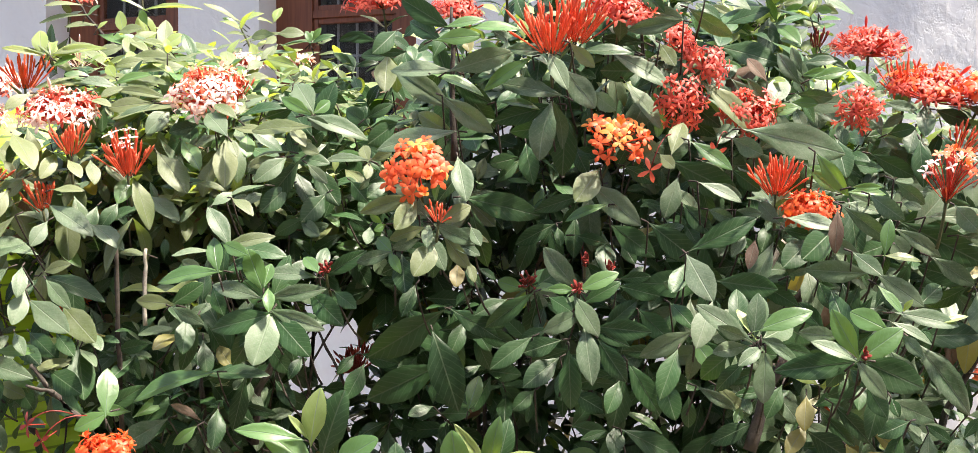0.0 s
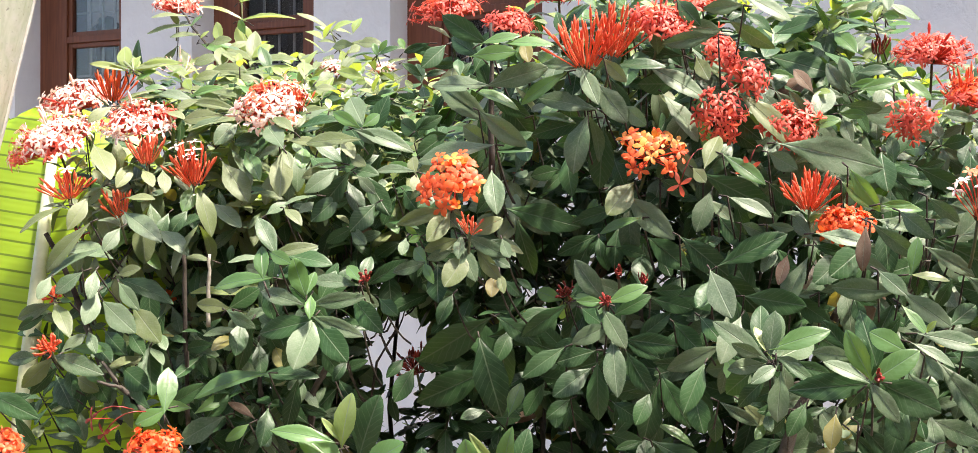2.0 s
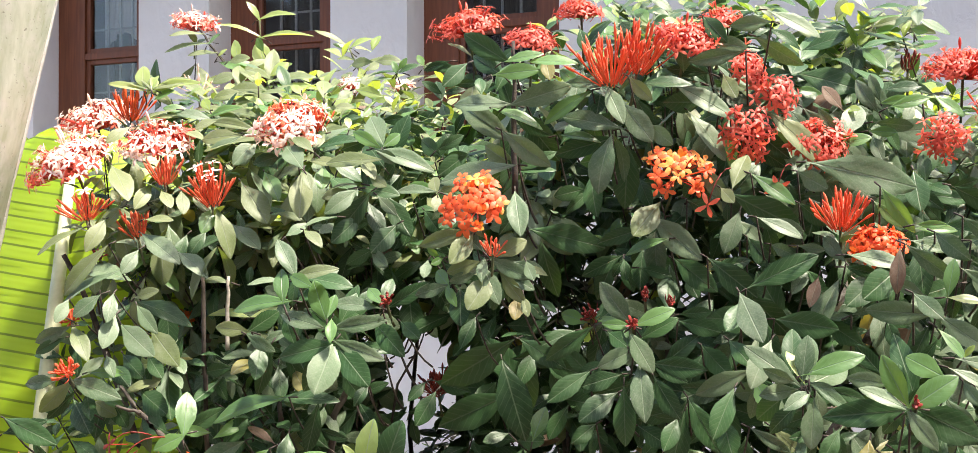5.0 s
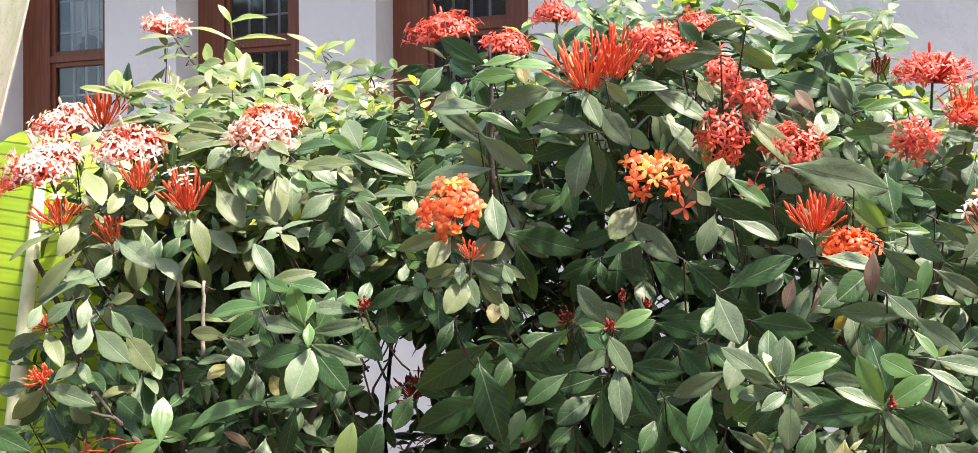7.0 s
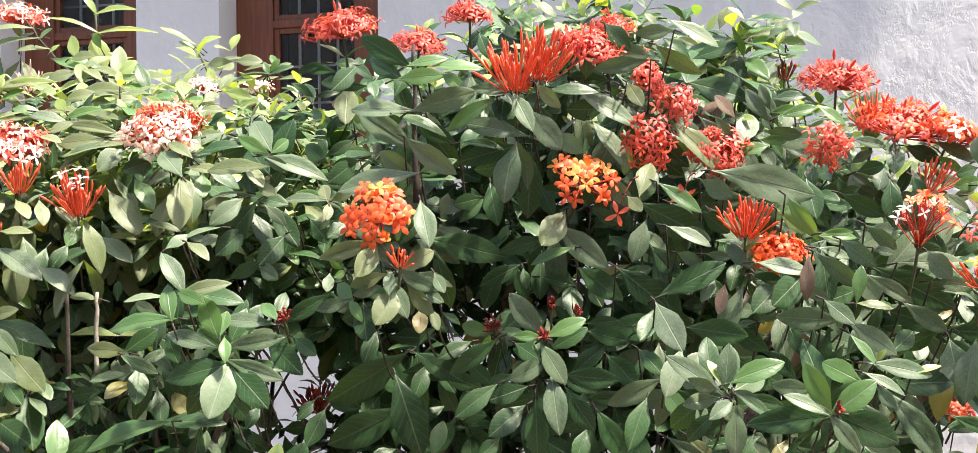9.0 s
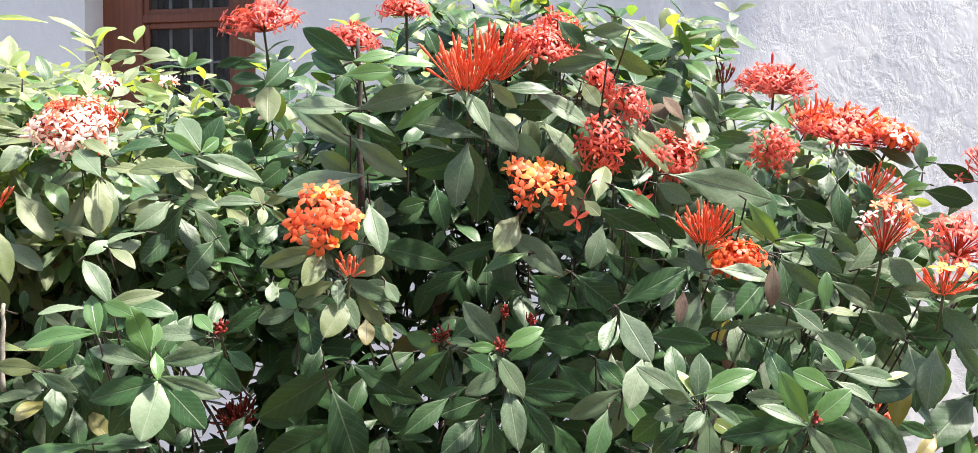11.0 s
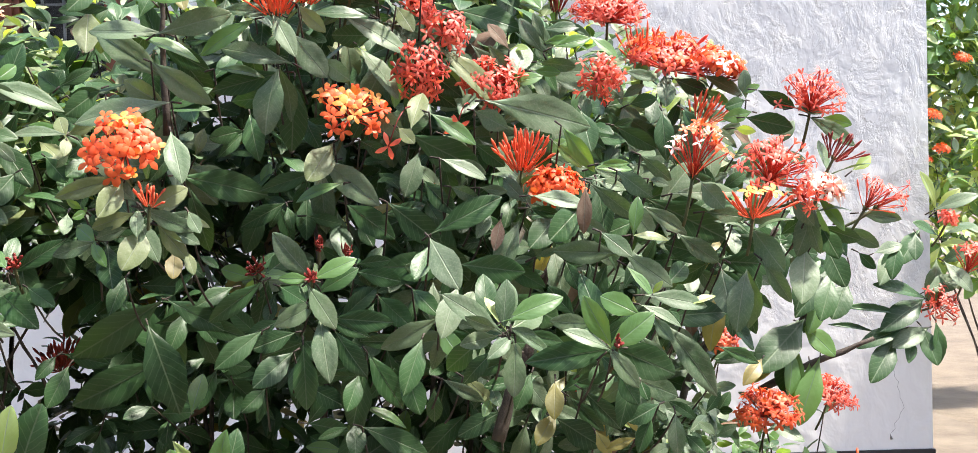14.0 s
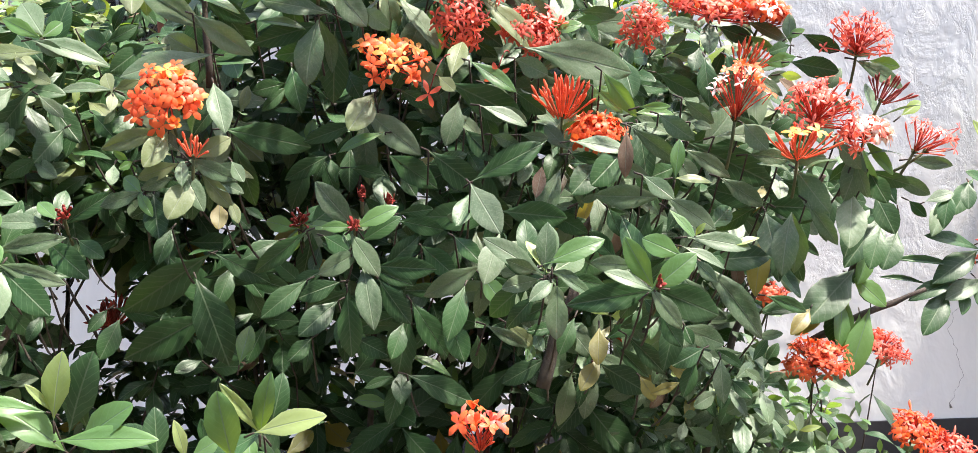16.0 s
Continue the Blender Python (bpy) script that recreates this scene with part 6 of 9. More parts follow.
blade_to(centre, (0.127, 1.660, 2.037), (0.120, 1.677, 2.068), 1.32, "dark", (-0.17, -0.98, -0.12))
blade_to(centre, (0.108, 1.680, 2.014), (0.185, 1.673, 1.968), 0.86, "dark", (0.30, -0.74, 0.61))
blade_to(centre, (0.186, 1.660, 1.972), (0.262, 1.648, 1.909), 0.86, "grey", (0.20, -0.88, 0.42))
blade_to(centre, (0.133, 1.600, 1.874), (0.150, 1.628, 1.921), 1.28, "grey", (-0.18, -0.98, 0.12))
blade_to(centre, (0.091, 1.620, 1.895), (0.119, 1.610, 1.858), 1.14, "grey", (-0.32, -0.95, 0.02))
blade_to(centre, (0.117, 1.600, 1.868), (0.131, 1.579, 1.851), 1.27, "grey", (-0.20, -0.96, 0.19))
blade_to(centre, (0.162, 1.600, 1.884), (0.211, 1.584, 1.850), 0.86, "fresh", (-0.03, -0.92, 0.39))
blade_to(centre, (0.139, 1.600, 1.856), (0.215, 1.594, 1.814), 1.08, "dark", (-0.16, -0.97, -0.16))
blade_to(centre, (0.182, 1.580, 1.824), (0.221, 1.574, 1.808), 1.09, "grey", (-0.12, -0.99, 0.06))
blade_to(centre, (0.166, 1.700, 1.953), (0.201, 1.667, 1.918), 1.28, "dark", (-0.16, -0.99, -0.01))
blade_to(centre, (0.169, 1.700, 1.957), (0.209, 1.693, 1.932), 1.08, "grey", (-0.28, -0.94, -0.21))
blade_to(centre, (0.152, 1.720, 1.944), (0.203, 1.714, 1.904), 0.96, "dark", (-0.22, -0.97, -0.13))
blade_to(centre, (0.188, 1.800, 2.027), (0.226, 1.793, 2.004), 0.89, "grey", (-0.23, -0.97, -0.10))
blade_to(centre, (0.184, 1.800, 2.043), (0.234, 1.796, 2.045), 0.86, "dark", (-0.08, -0.85, 0.53))
blade_to(centre, (-0.084, 1.660, 2.104), (-0.073, 1.636, 2.073), 1.21, "dark", (-0.08, -0.98, 0.17))
blade_to(centre, (0.179, 1.620, 2.097), (0.135, 1.598, 2.090), 1.20, "grey", (0.11, -0.98, -0.18))
blade_to(centre, (0.095, 1.640, 2.109), (0.119, 1.610, 2.076), 1.27, "dark", (-0.20, -0.98, 0.01))
blade_to(centre, (0.188, 1.660, 2.117), (0.250, 1.651, 2.085), 0.86, "grey", (0.12, -0.87, 0.47))
blade_to(centre, (0.079, 1.660, 2.024), (0.024, 1.656, 2.031), 0.86, "dark", (0.13, -0.83, 0.55))
blade_to(centre, (0.094, 1.660, 2.036), (0.041, 1.656, 2.044), 0.89, "dark", (0.04, -0.99, -0.14))
blade_to(centre, (0.075, 1.660, 1.976), (0.123, 1.649, 1.917), 0.86, "grey", (0.40, -0.79, 0.47))
blade_to(centre, (0.196, 1.750, 1.964), (0.212, 1.714, 1.923), 1.25, "grey", (-0.03, -0.98, 0.21))
blade_to(centre, (0.194, 1.950, 2.019), (0.217, 1.932, 2.021), 1.32, "young", (-0.06, -1.00, 0.07))
blade_to(centre, (0.178, 1.620, 1.858), (0.203, 1.601, 1.836), 1.19, "grey", (-0.10, -0.98, 0.18))
blade_to(centre, (0.062, 1.620, 1.554), (0.047, 1.612, 1.488), 1.10, "dark", (0.14, -0.99, 0.09))
blade_to(centre, (0.116, 1.600, 1.555), (0.129, 1.573, 1.510), 1.28, "dark", (-0.04, -0.99, 0.13))
blade_to(centre, (0.067, 1.600, 1.485), (0.140, 1.594, 1.451), 0.98, "dark", (0.08, -0.94, 0.34))
blade_to(centre, (0.051, 1.620, 1.489), (0.048, 1.590, 1.458), 1.32, "dark", (0.18, -0.97, 0.14))
blade_to(centre, (0.065, 1.620, 1.510), (0.116, 1.611, 1.489), 0.86, "fresh", (0.20, -0.63, 0.75))
blade_to(centre, (-0.006, 1.700, 1.477), (0.037, 1.676, 1.470), 1.26, "dark", (-0.10, -0.99, 0.00))
blade_to(centre, (-0.005, 1.720, 1.522), (0.035, 1.696, 1.502), 1.26, "dark", (-0.00, -0.97, 0.22))
blade_to(centre, (0.183, 1.520, 1.556), (0.213, 1.513, 1.528), 1.03, "grey", (-0.08, -0.98, 0.18))
blade_to(right, (0.272, 1.580, 1.773), (0.246, 1.599, 1.803), 1.32, "grey", (-0.28, -0.92, -0.26))
blade_to(right, (0.219, 1.580, 1.790), (0.248, 1.575, 1.784), 1.09, "grey", (-0.20, -0.97, -0.15))
blade_to(right, (0.225, 1.580, 1.759), (0.210, 1.554, 1.733), 1.25, "grey", (0.07, -0.97, 0.22))
blade_to(right, (0.240, 1.580, 1.746), (0.229, 1.558, 1.715), 1.20, "dry", (-0.01, -0.98, 0.22))
blade_to(right, (0.205, 1.410, 1.629), (0.148, 1.416, 1.672), 0.86, "grey", (0.14, -0.94, 0.32))
blade_to(right, (0.213, 1.410, 1.632), (0.197, 1.427, 1.666), 0.86, "young", (0.35, -0.77, 0.54))
blade_to(right, (0.220, 1.410, 1.641), (0.222, 1.430, 1.683), 1.23, "grey", (-0.19, -0.97, 0.13))
blade_to(right, (0.201, 1.410, 1.631), (0.171, 1.393, 1.643), 1.19, "grey", (0.03, -0.99, -0.16))
blade_to(right, (0.220, 1.410, 1.619), (0.193, 1.385, 1.604), 1.23, "grey", (0.00, -0.94, 0.34))
blade_to(right, (0.204, 1.430, 1.619), (0.166, 1.412, 1.615), 1.16, "grey", (0.07, -0.93, 0.37))
blade_to(right, (0.225, 1.410, 1.606), (0.220, 1.398, 1.556), 1.10, "grey", (-0.14, -0.96, 0.24))
blade_to(right, (0.235, 1.500, 1.584), (0.190, 1.495, 1.564), 0.95, "dark", (0.10, -0.99, 0.03))
blade_to(right, (0.235, 1.500, 1.554), (0.204, 1.482, 1.554), 1.20, "dark", (0.12, -0.97, 0.22))
blade_to(right, (0.211, 1.500, 1.547), (0.215, 1.479, 1.531), 1.32, "grey", (-0.32, -0.92, 0.25))
blade_to(right, (0.218, 1.410, 1.641), (0.280, 1.411, 1.665), 0.86, "fresh", (-0.17, -0.87, 0.47))
blade_to(right, (0.212, 1.410, 1.633), (0.218, 1.415, 1.684), 1.08, "grey", (-0.15, -0.98, 0.12))
blade_to(right, (0.229, 1.430, 1.630), (0.268, 1.454, 1.646), 1.32, "grey", (-0.09, -0.99, 0.12))
blade_to(right, (0.222, 1.410, 1.629), (0.251, 1.404, 1.619), 1.14, "grey", (-0.10, -0.96, 0.26))
blade_to(right, (0.226, 1.410, 1.627), (0.266, 1.402, 1.602), 0.86, "grey", (0.08, -0.91, 0.41))
blade_to(right, (0.242, 1.430, 1.620), (0.285, 1.425, 1.610), 0.98, "dark", (-0.04, -0.96, 0.28))
blade_to(right, (0.322, 1.363, 1.615), (0.296, 1.369, 1.665), 1.06, "fresh", (-0.29, -0.96, -0.03))
blade_to(right, (0.326, 1.363, 1.610), (0.376, 1.366, 1.645), 1.12, "fresh", (-0.20, -0.96, 0.10))
blade_to(right, (0.320, 1.363, 1.609), (0.275, 1.364, 1.633), 0.86, "grey", (0.26, -0.81, 0.52))
blade_to(right, (0.305, 1.380, 1.634), (0.262, 1.377, 1.640), 1.13, "grey", (0.08, -1.00, 0.05))
blade_to(right, (0.324, 1.363, 1.606), (0.352, 1.352, 1.566), 1.00, "grey", (-0.14, -0.97, 0.18))
blade_to(right, (0.326, 1.380, 1.605), (0.236, 1.375, 1.596), 0.92, "dark", (0.03, -0.98, 0.19))
blade_to(right, (0.337, 1.390, 1.604), (0.398, 1.371, 1.576), 1.22, "dark", (-0.03, -0.99, 0.13))
blade_to(right, (0.318, 1.420, 1.625), (0.298, 1.395, 1.604), 1.29, "dark", (0.03, -0.98, 0.21))
blade_to(right, (0.329, 1.420, 1.590), (0.341, 1.399, 1.574), 1.32, "dark", (-0.33, -0.95, -0.02))
blade_to(right, (0.371, 1.400, 1.613), (0.397, 1.390, 1.575), 1.09, "grey", (-0.20, -0.97, 0.13))
blade_to(right, (0.393, 1.420, 1.631), (0.403, 1.395, 1.611), 1.32, "grey", (-0.42, -0.91, 0.00))
blade_to(right, (0.365, 1.400, 1.642), (0.329, 1.418, 1.662), 1.32, "fresh", (0.07, -0.99, 0.11))
blade_to(right, (0.381, 1.420, 1.647), (0.425, 1.413, 1.627), 0.86, "grey", (0.14, -0.80, 0.58))
blade_to(right, (0.418, 1.450, 1.615), (0.479, 1.430, 1.540), 0.86, "grey", (0.08, -0.94, 0.32))
blade_to(right, (0.348, 1.470, 1.730), (0.372, 1.445, 1.707), 1.27, "grey", (-0.14, -0.97, 0.19))
blade_to(right, (0.377, 1.470, 1.703), (0.427, 1.458, 1.667), 1.00, "grey", (-0.07, -0.97, 0.22))
blade_to(right, (0.386, 1.470, 1.728), (0.426, 1.465, 1.725), 0.86, "young", (-0.05, -0.72, 0.69))
blade_to(right, (0.384, 1.470, 1.732), (0.392, 1.475, 1.774), 0.98, "fresh", (-0.21, -0.96, 0.17))
blade_to(right, (0.366, 1.500, 1.706), (0.295, 1.496, 1.710), 1.00, "grey", (0.05, -1.00, -0.05))
blade_to(right, (0.346, 1.500, 1.787), (0.395, 1.488, 1.746), 0.88, "grey", (-0.26, -0.97, -0.04))
blade_to(right, (0.358, 1.500, 1.731), (0.326, 1.507, 1.747), 1.28, "grey", (-0.02, -0.99, -0.14))
blade_to(right, (0.410, 1.500, 1.759), (0.462, 1.492, 1.729), 0.86, "grey", (-0.05, -0.98, 0.17))
blade_to(right, (0.437, 1.550, 1.765), (0.528, 1.543, 1.716), 1.03, "dark", (-0.12, -0.99, -0.08))
blade_to(right, (0.405, 1.550, 1.741), (0.364, 1.528, 1.728), 1.15, "dark", (0.10, -0.99, 0.07))
blade_to(right, (0.362, 1.550, 1.787), (0.364, 1.523, 1.729), 1.21, "dark", (-0.15, -0.98, 0.11))
blade_to(right, (0.333, 1.500, 1.783), (0.327, 1.490, 1.734), 0.90, "dry", (-0.28, -0.94, 0.22))
blade_to(right, (0.335, 1.550, 1.760), (0.296, 1.515, 1.727), 1.29, "dark", (0.09, -0.99, 0.09))
blade_to(right, (0.318, 1.600, 1.750), (0.279, 1.564, 1.717), 1.26, "dark", (-0.03, -0.98, 0.21))
blade_to(right, (0.282, 1.550, 1.778), (0.344, 1.545, 1.769), 0.86, "grey", (0.02, -0.80, 0.60))
blade_to(right, (0.278, 1.560, 1.762), (0.314, 1.555, 1.753), 1.08, "dark", (-0.12, -0.99, 0.03))
blade_to(right, (0.453, 1.500, 1.777), (0.524, 1.496, 1.779), 0.86, "grey", (-0.06, -0.91, 0.40))
blade_to(right, (0.482, 1.500, 1.788), (0.495, 1.469, 1.760), 1.32, "grey", (-0.44, -0.90, -0.04))
blade_to(right, (0.490, 1.500, 1.752), (0.534, 1.495, 1.745), 0.97, "grey", (-0.09, -0.99, 0.12))
blade_to(right, (0.532, 1.500, 1.749), (0.574, 1.480, 1.745), 1.32, "grey", (-0.11, -0.99, -0.12))
blade_to(right, (0.549, 1.500, 1.726), (0.565, 1.461, 1.681), 1.32, "grey", (-0.55, -0.82, -0.12))
blade_to(right, (0.554, 1.480, 1.686), (0.582, 1.465, 1.640), 0.93, "grey", (-0.26, -0.95, 0.15))
blade_to(right, (0.517, 1.550, 1.692), (0.451, 1.547, 1.710), 0.98, "dark", (-0.00, -0.99, -0.17))
blade_to(right, (0.460, 1.520, 1.722), (0.505, 1.511, 1.690), 0.94, "grey", (-0.14, -0.99, 0.08))
blade_to(right, (0.539, 1.580, 1.685), (0.609, 1.568, 1.678), 1.19, "dark", (-0.06, -1.00, 0.00))
blade_to(right, (0.513, 1.520, 1.674), (0.508, 1.481, 1.631), 1.32, "grey", (-0.43, -0.89, 0.16))
blade_to(right, (0.436, 1.500, 1.667), (0.469, 1.520, 1.690), 1.32, "dark", (-0.15, -0.99, 0.05))
blade_to(right, (0.372, 1.450, 1.689), (0.399, 1.439, 1.659), 0.86, "fresh", (0.23, -0.84, 0.49))
blade_to(right, (0.393, 1.430, 1.658), (0.458, 1.423, 1.647), 0.86, "grey", (-0.02, -0.91, 0.42))
blade_to(right, (0.440, 1.430, 1.647), (0.471, 1.432, 1.658), 0.86, "young", (-0.22, -0.68, 0.70))
blade_to(right, (0.395, 1.430, 1.662), (0.403, 1.424, 1.675), 1.32, "young", (-0.26, -0.88, 0.41))
blade_to(right, (0.516, 1.550, 1.639), (0.495, 1.521, 1.583), 1.14, "yellow", (-0.39, -0.86, 0.32))
blade_to(right, (0.552, 1.600, 1.625), (0.549, 1.583, 1.587), 1.21, "dark", (-0.32, -0.94, 0.13))
blade_to(right, (0.783, 1.920, 1.551), (0.704, 1.883, 1.493), 1.19, "dark", (-0.34, -0.81, 0.48))
blade_to(right, (0.834, 1.950, 1.588), (0.803, 1.916, 1.545), 1.32, "dark", (-0.19, -0.96, 0.22))
blade_to(right, (0.819, 1.950, 1.538), (0.841, 1.916, 1.502), 1.32, "dark", (-0.38, -0.91, -0.17))
blade_to(right, (0.785, 1.950, 1.499), (0.764, 1.915, 1.444), 1.32, "dark", (-0.58, -0.79, 0.21))
blade_to(right, (0.832, 1.950, 1.475), (0.798, 1.916, 1.429), 1.32, "dark", (-0.23, -0.94, 0.24))
blade_to(right, (0.765, 1.750, 1.682), (0.774, 1.716, 1.635), 1.32, "dark", (-0.27, -0.96, 0.01))
blade_to(right, (0.759, 1.800, 1.651), (0.721, 1.765, 1.604), 1.32, "dark", (-0.38, -0.87, 0.31))
blade_to(right, (0.791, 1.800, 1.630), (0.761, 1.766, 1.582), 1.32, "dark", (-0.26, -0.94, 0.22))
blade_to(right, (0.667, 1.600, 1.736), (0.675, 1.589, 1.691), 0.96, "grey", (-0.66, -0.75, 0.06))
blade_to(right, (0.644, 1.600, 1.763), (0.664, 1.583, 1.729), 1.21, "grey", (-0.45, -0.89, -0.10))
blade_to(right, (0.713, 1.650, 1.722), (0.764, 1.645, 1.700), 0.98, "dark", (-0.22, -0.93, -0.31))
blade_to(right, (0.710, 1.650, 1.719), (0.719, 1.623, 1.683), 1.32, "dark", (-0.35, -0.94, -0.01))
blade_to(right, (0.693, 1.620, 1.762), (0.723, 1.606, 1.721), 0.86, "fresh", (-0.06, -0.96, 0.27))
blade_to(right, (0.378, 1.500, 1.803), (0.403, 1.470, 1.776), 1.32, "grey", (-0.30, -0.95, -0.09))
blade_to(right, (0.414, 1.520, 1.822), (0.445, 1.512, 1.794), 0.94, "grey", (-0.27, -0.96, -0.05))
blade_to(right, (0.422, 1.520, 1.795), (0.440, 1.507, 1.788), 1.27, "grey", (-0.19, -0.97, 0.14))
blade_to(right, (0.352, 1.520, 1.796), (0.389, 1.515, 1.785), 0.86, "grey", (0.01, -0.89, 0.46))
blade_to(right, (0.355, 1.500, 1.816), (0.388, 1.496, 1.816), 0.86, "fresh", (-0.12, -0.99, 0.11))
blade_to(right, (0.349, 1.420, 1.570), (0.359, 1.391, 1.541), 1.32, "dark", (-0.42, -0.91, -0.02))
blade_to(right, (0.362, 1.600, 1.683), (0.367, 1.576, 1.636), 1.23, "dark", (-0.31, -0.95, 0.08))
blade_to(right, (0.330, 1.600, 1.688), (0.336, 1.573, 1.660), 1.32, "dark", (-0.28, -0.95, 0.11))
blade_to(right, (0.253, 1.600, 1.689), (0.290, 1.572, 1.662), 1.31, "dark", (-0.21, -0.97, -0.10))
blade_to(right, (0.284, 1.560, 1.702), (0.310, 1.557, 1.710), 0.99, "grey", (-0.10, -0.99, -0.03))
blade_to(right, (0.255, 1.580, 1.695), (0.278, 1.572, 1.699), 1.19, "grey", (-0.15, -0.99, 0.07))
blade_to(right, (0.221, 1.620, 1.889), (0.249, 1.587, 1.867), 1.32, "grey", (-0.30, -0.95, -0.12))
blade_to(right, (0.254, 1.620, 1.876), (0.297, 1.619, 1.905), 1.09, "grey", (0.06, -0.99, -0.11))
blade_to(right, (0.223, 1.640, 1.846), (0.251, 1.619, 1.819), 1.24, "dark", (-0.34, -0.92, -0.18))
blade_to(right, (0.276, 1.680, 1.945), (0.248, 1.681, 1.983), 0.90, "grey", (-0.21, -0.97, -0.12))
blade_to(right, (0.287, 1.700, 1.948), (0.309, 1.729, 1.993), 1.23, "grey", (-0.10, -0.98, 0.15))
blade_to(right, (0.225, 1.850, 2.035), (0.269, 1.843, 2.024), 0.86, "fresh", (-0.04, -0.89, 0.46))
blade_to(right, (0.308, 1.950, 2.092), (0.270, 1.950, 2.112), 0.98, "fresh", (-0.12, -0.97, -0.20))
blade_to(right, (0.311, 1.950, 2.092), (0.345, 1.944, 2.076), 1.03, "grey", (-0.23, -0.97, -0.10))
blade_to(right, (0.306, 1.950, 2.117), (0.294, 1.966, 2.150), 1.03, "young", (-0.39, -0.88, 0.28))
blade_to(right, (0.308, 1.950, 2.115), (0.346, 1.955, 2.131), 1.03, "young", (0.09, -0.99, 0.09))
blade_to(right, (0.303, 1.950, 2.077), (0.264, 1.946, 2.081), 1.00, "dark", (0.09, -1.00, -0.00))
blade_to(right, (0.305, 1.950, 2.074), (0.340, 1.946, 2.069), 1.04, "dark", (-0.14, -0.99, -0.09))
blade_to(right, (0.293, 1.950, 2.097), (0.277, 1.960, 2.124), 1.14, "young", (-0.28, -0.94, 0.18))
blade_to(right, (0.308, 1.950, 2.112), (0.338, 1.966, 2.151), 1.03, "young", (0.28, -0.94, 0.18))
blade_to(right, (0.339, 1.900, 2.064), (0.355, 1.880, 2.032), 1.17, "grey", (-0.47, -0.88, -0.06))
blade_to(right, (0.333, 1.750, 1.987), (0.303, 1.754, 2.031), 1.09, "grey", (-0.32, -0.94, -0.14))
blade_to(right, (0.341, 1.750, 1.996), (0.383, 1.748, 2.004), 0.86, "fresh", (-0.07, -0.99, 0.12))
blade_to(right, (0.338, 1.750, 2.001), (0.325, 1.751, 2.038), 0.86, "grey", (-0.17, -0.99, -0.03))
blade_to(right, (0.335, 1.750, 1.968), (0.382, 1.745, 1.960), 0.98, "grey", (-0.15, -0.93, -0.34))
blade_to(right, (0.326, 1.750, 1.956), (0.360, 1.745, 1.953), 0.98, "fresh", (-0.13, -0.99, 0.05))
blade_to(right, (0.280, 1.680, 1.933), (0.317, 1.673, 1.942), 1.21, "fresh", (-0.09, -0.92, 0.37))
blade_to(right, (0.244, 1.600, 1.899), (0.363, 1.592, 1.870), 0.86, "grey", (-0.10, -0.97, 0.18))
blade_to(right, (0.421, 1.800, 2.010), (0.460, 1.791, 1.982), 0.86, "fresh", (0.14, -0.87, 0.47))
blade_to(right, (0.418, 1.800, 2.012), (0.384, 1.799, 2.033), 0.86, "grey", (0.07, -1.00, 0.06))
blade_to(right, (0.354, 1.800, 2.022), (0.403, 1.796, 2.028), 0.86, "dark", (-0.13, -0.88, 0.45))
blade_to(right, (0.365, 1.820, 2.036), (0.405, 1.815, 2.026), 0.90, "grey", (-0.17, -0.97, -0.16))
blade_to(right, (0.321, 1.550, 1.859), (0.351, 1.530, 1.810), 0.91, "fresh", (-0.39, -0.91, 0.13))
blade_to(right, (0.364, 1.560, 1.812), (0.410, 1.557, 1.814), 0.86, "fresh", (-0.08, -0.88, 0.48))
blade_to(right, (0.375, 1.680, 1.888), (0.377, 1.644, 1.842), 1.32, "dark", (-0.24, -0.97, 0.10))
blade_to(right, (0.433, 1.700, 1.869), (0.484, 1.694, 1.839), 1.08, "dark", (-0.18, -0.97, -0.13))
blade_to(right, (0.496, 1.700, 1.885), (0.492, 1.673, 1.830), 1.20, "dark", (-0.29, -0.95, 0.11))
blade_to(right, (0.475, 1.800, 1.958), (0.520, 1.794, 1.948), 0.93, "grey", (-0.06, -0.96, 0.27))
blade_to(right, (0.535, 1.800, 1.951), (0.524, 1.767, 1.909), 1.26, "dark", (-0.16, -0.97, 0.17))
blade_to(right, (0.475, 1.780, 1.909), (0.503, 1.758, 1.915), 1.32, "dark", (-0.13, -0.98, 0.14))
blade_to(right, (0.512, 1.780, 1.914), (0.496, 1.753, 1.883), 1.23, "dark", (-0.20, -0.95, 0.26))
blade_to(right, (0.560, 1.820, 1.946), (0.600, 1.803, 1.925), 1.25, "dark", (-0.15, -0.99, -0.07))
blade_to(right, (0.545, 1.750, 1.895), (0.553, 1.726, 1.869), 1.32, "dark", (-0.39, -0.92, -0.02))
blade_to(right, (0.598, 1.800, 1.929), (0.635, 1.790, 1.905), 0.86, "fresh", (-0.13, -0.97, 0.19))
blade_to(right, (0.598, 1.800, 1.950), (0.653, 1.792, 1.924), 0.86, "grey", (0.07, -0.90, 0.42))
blade_to(right, (0.625, 1.720, 1.918), (0.642, 1.706, 1.928), 1.32, "fresh", (-0.22, -0.89, 0.41))
blade_to(right, (0.628, 1.720, 1.913), (0.627, 1.723, 1.951), 1.14, "grey", (-0.60, -0.79, 0.06))
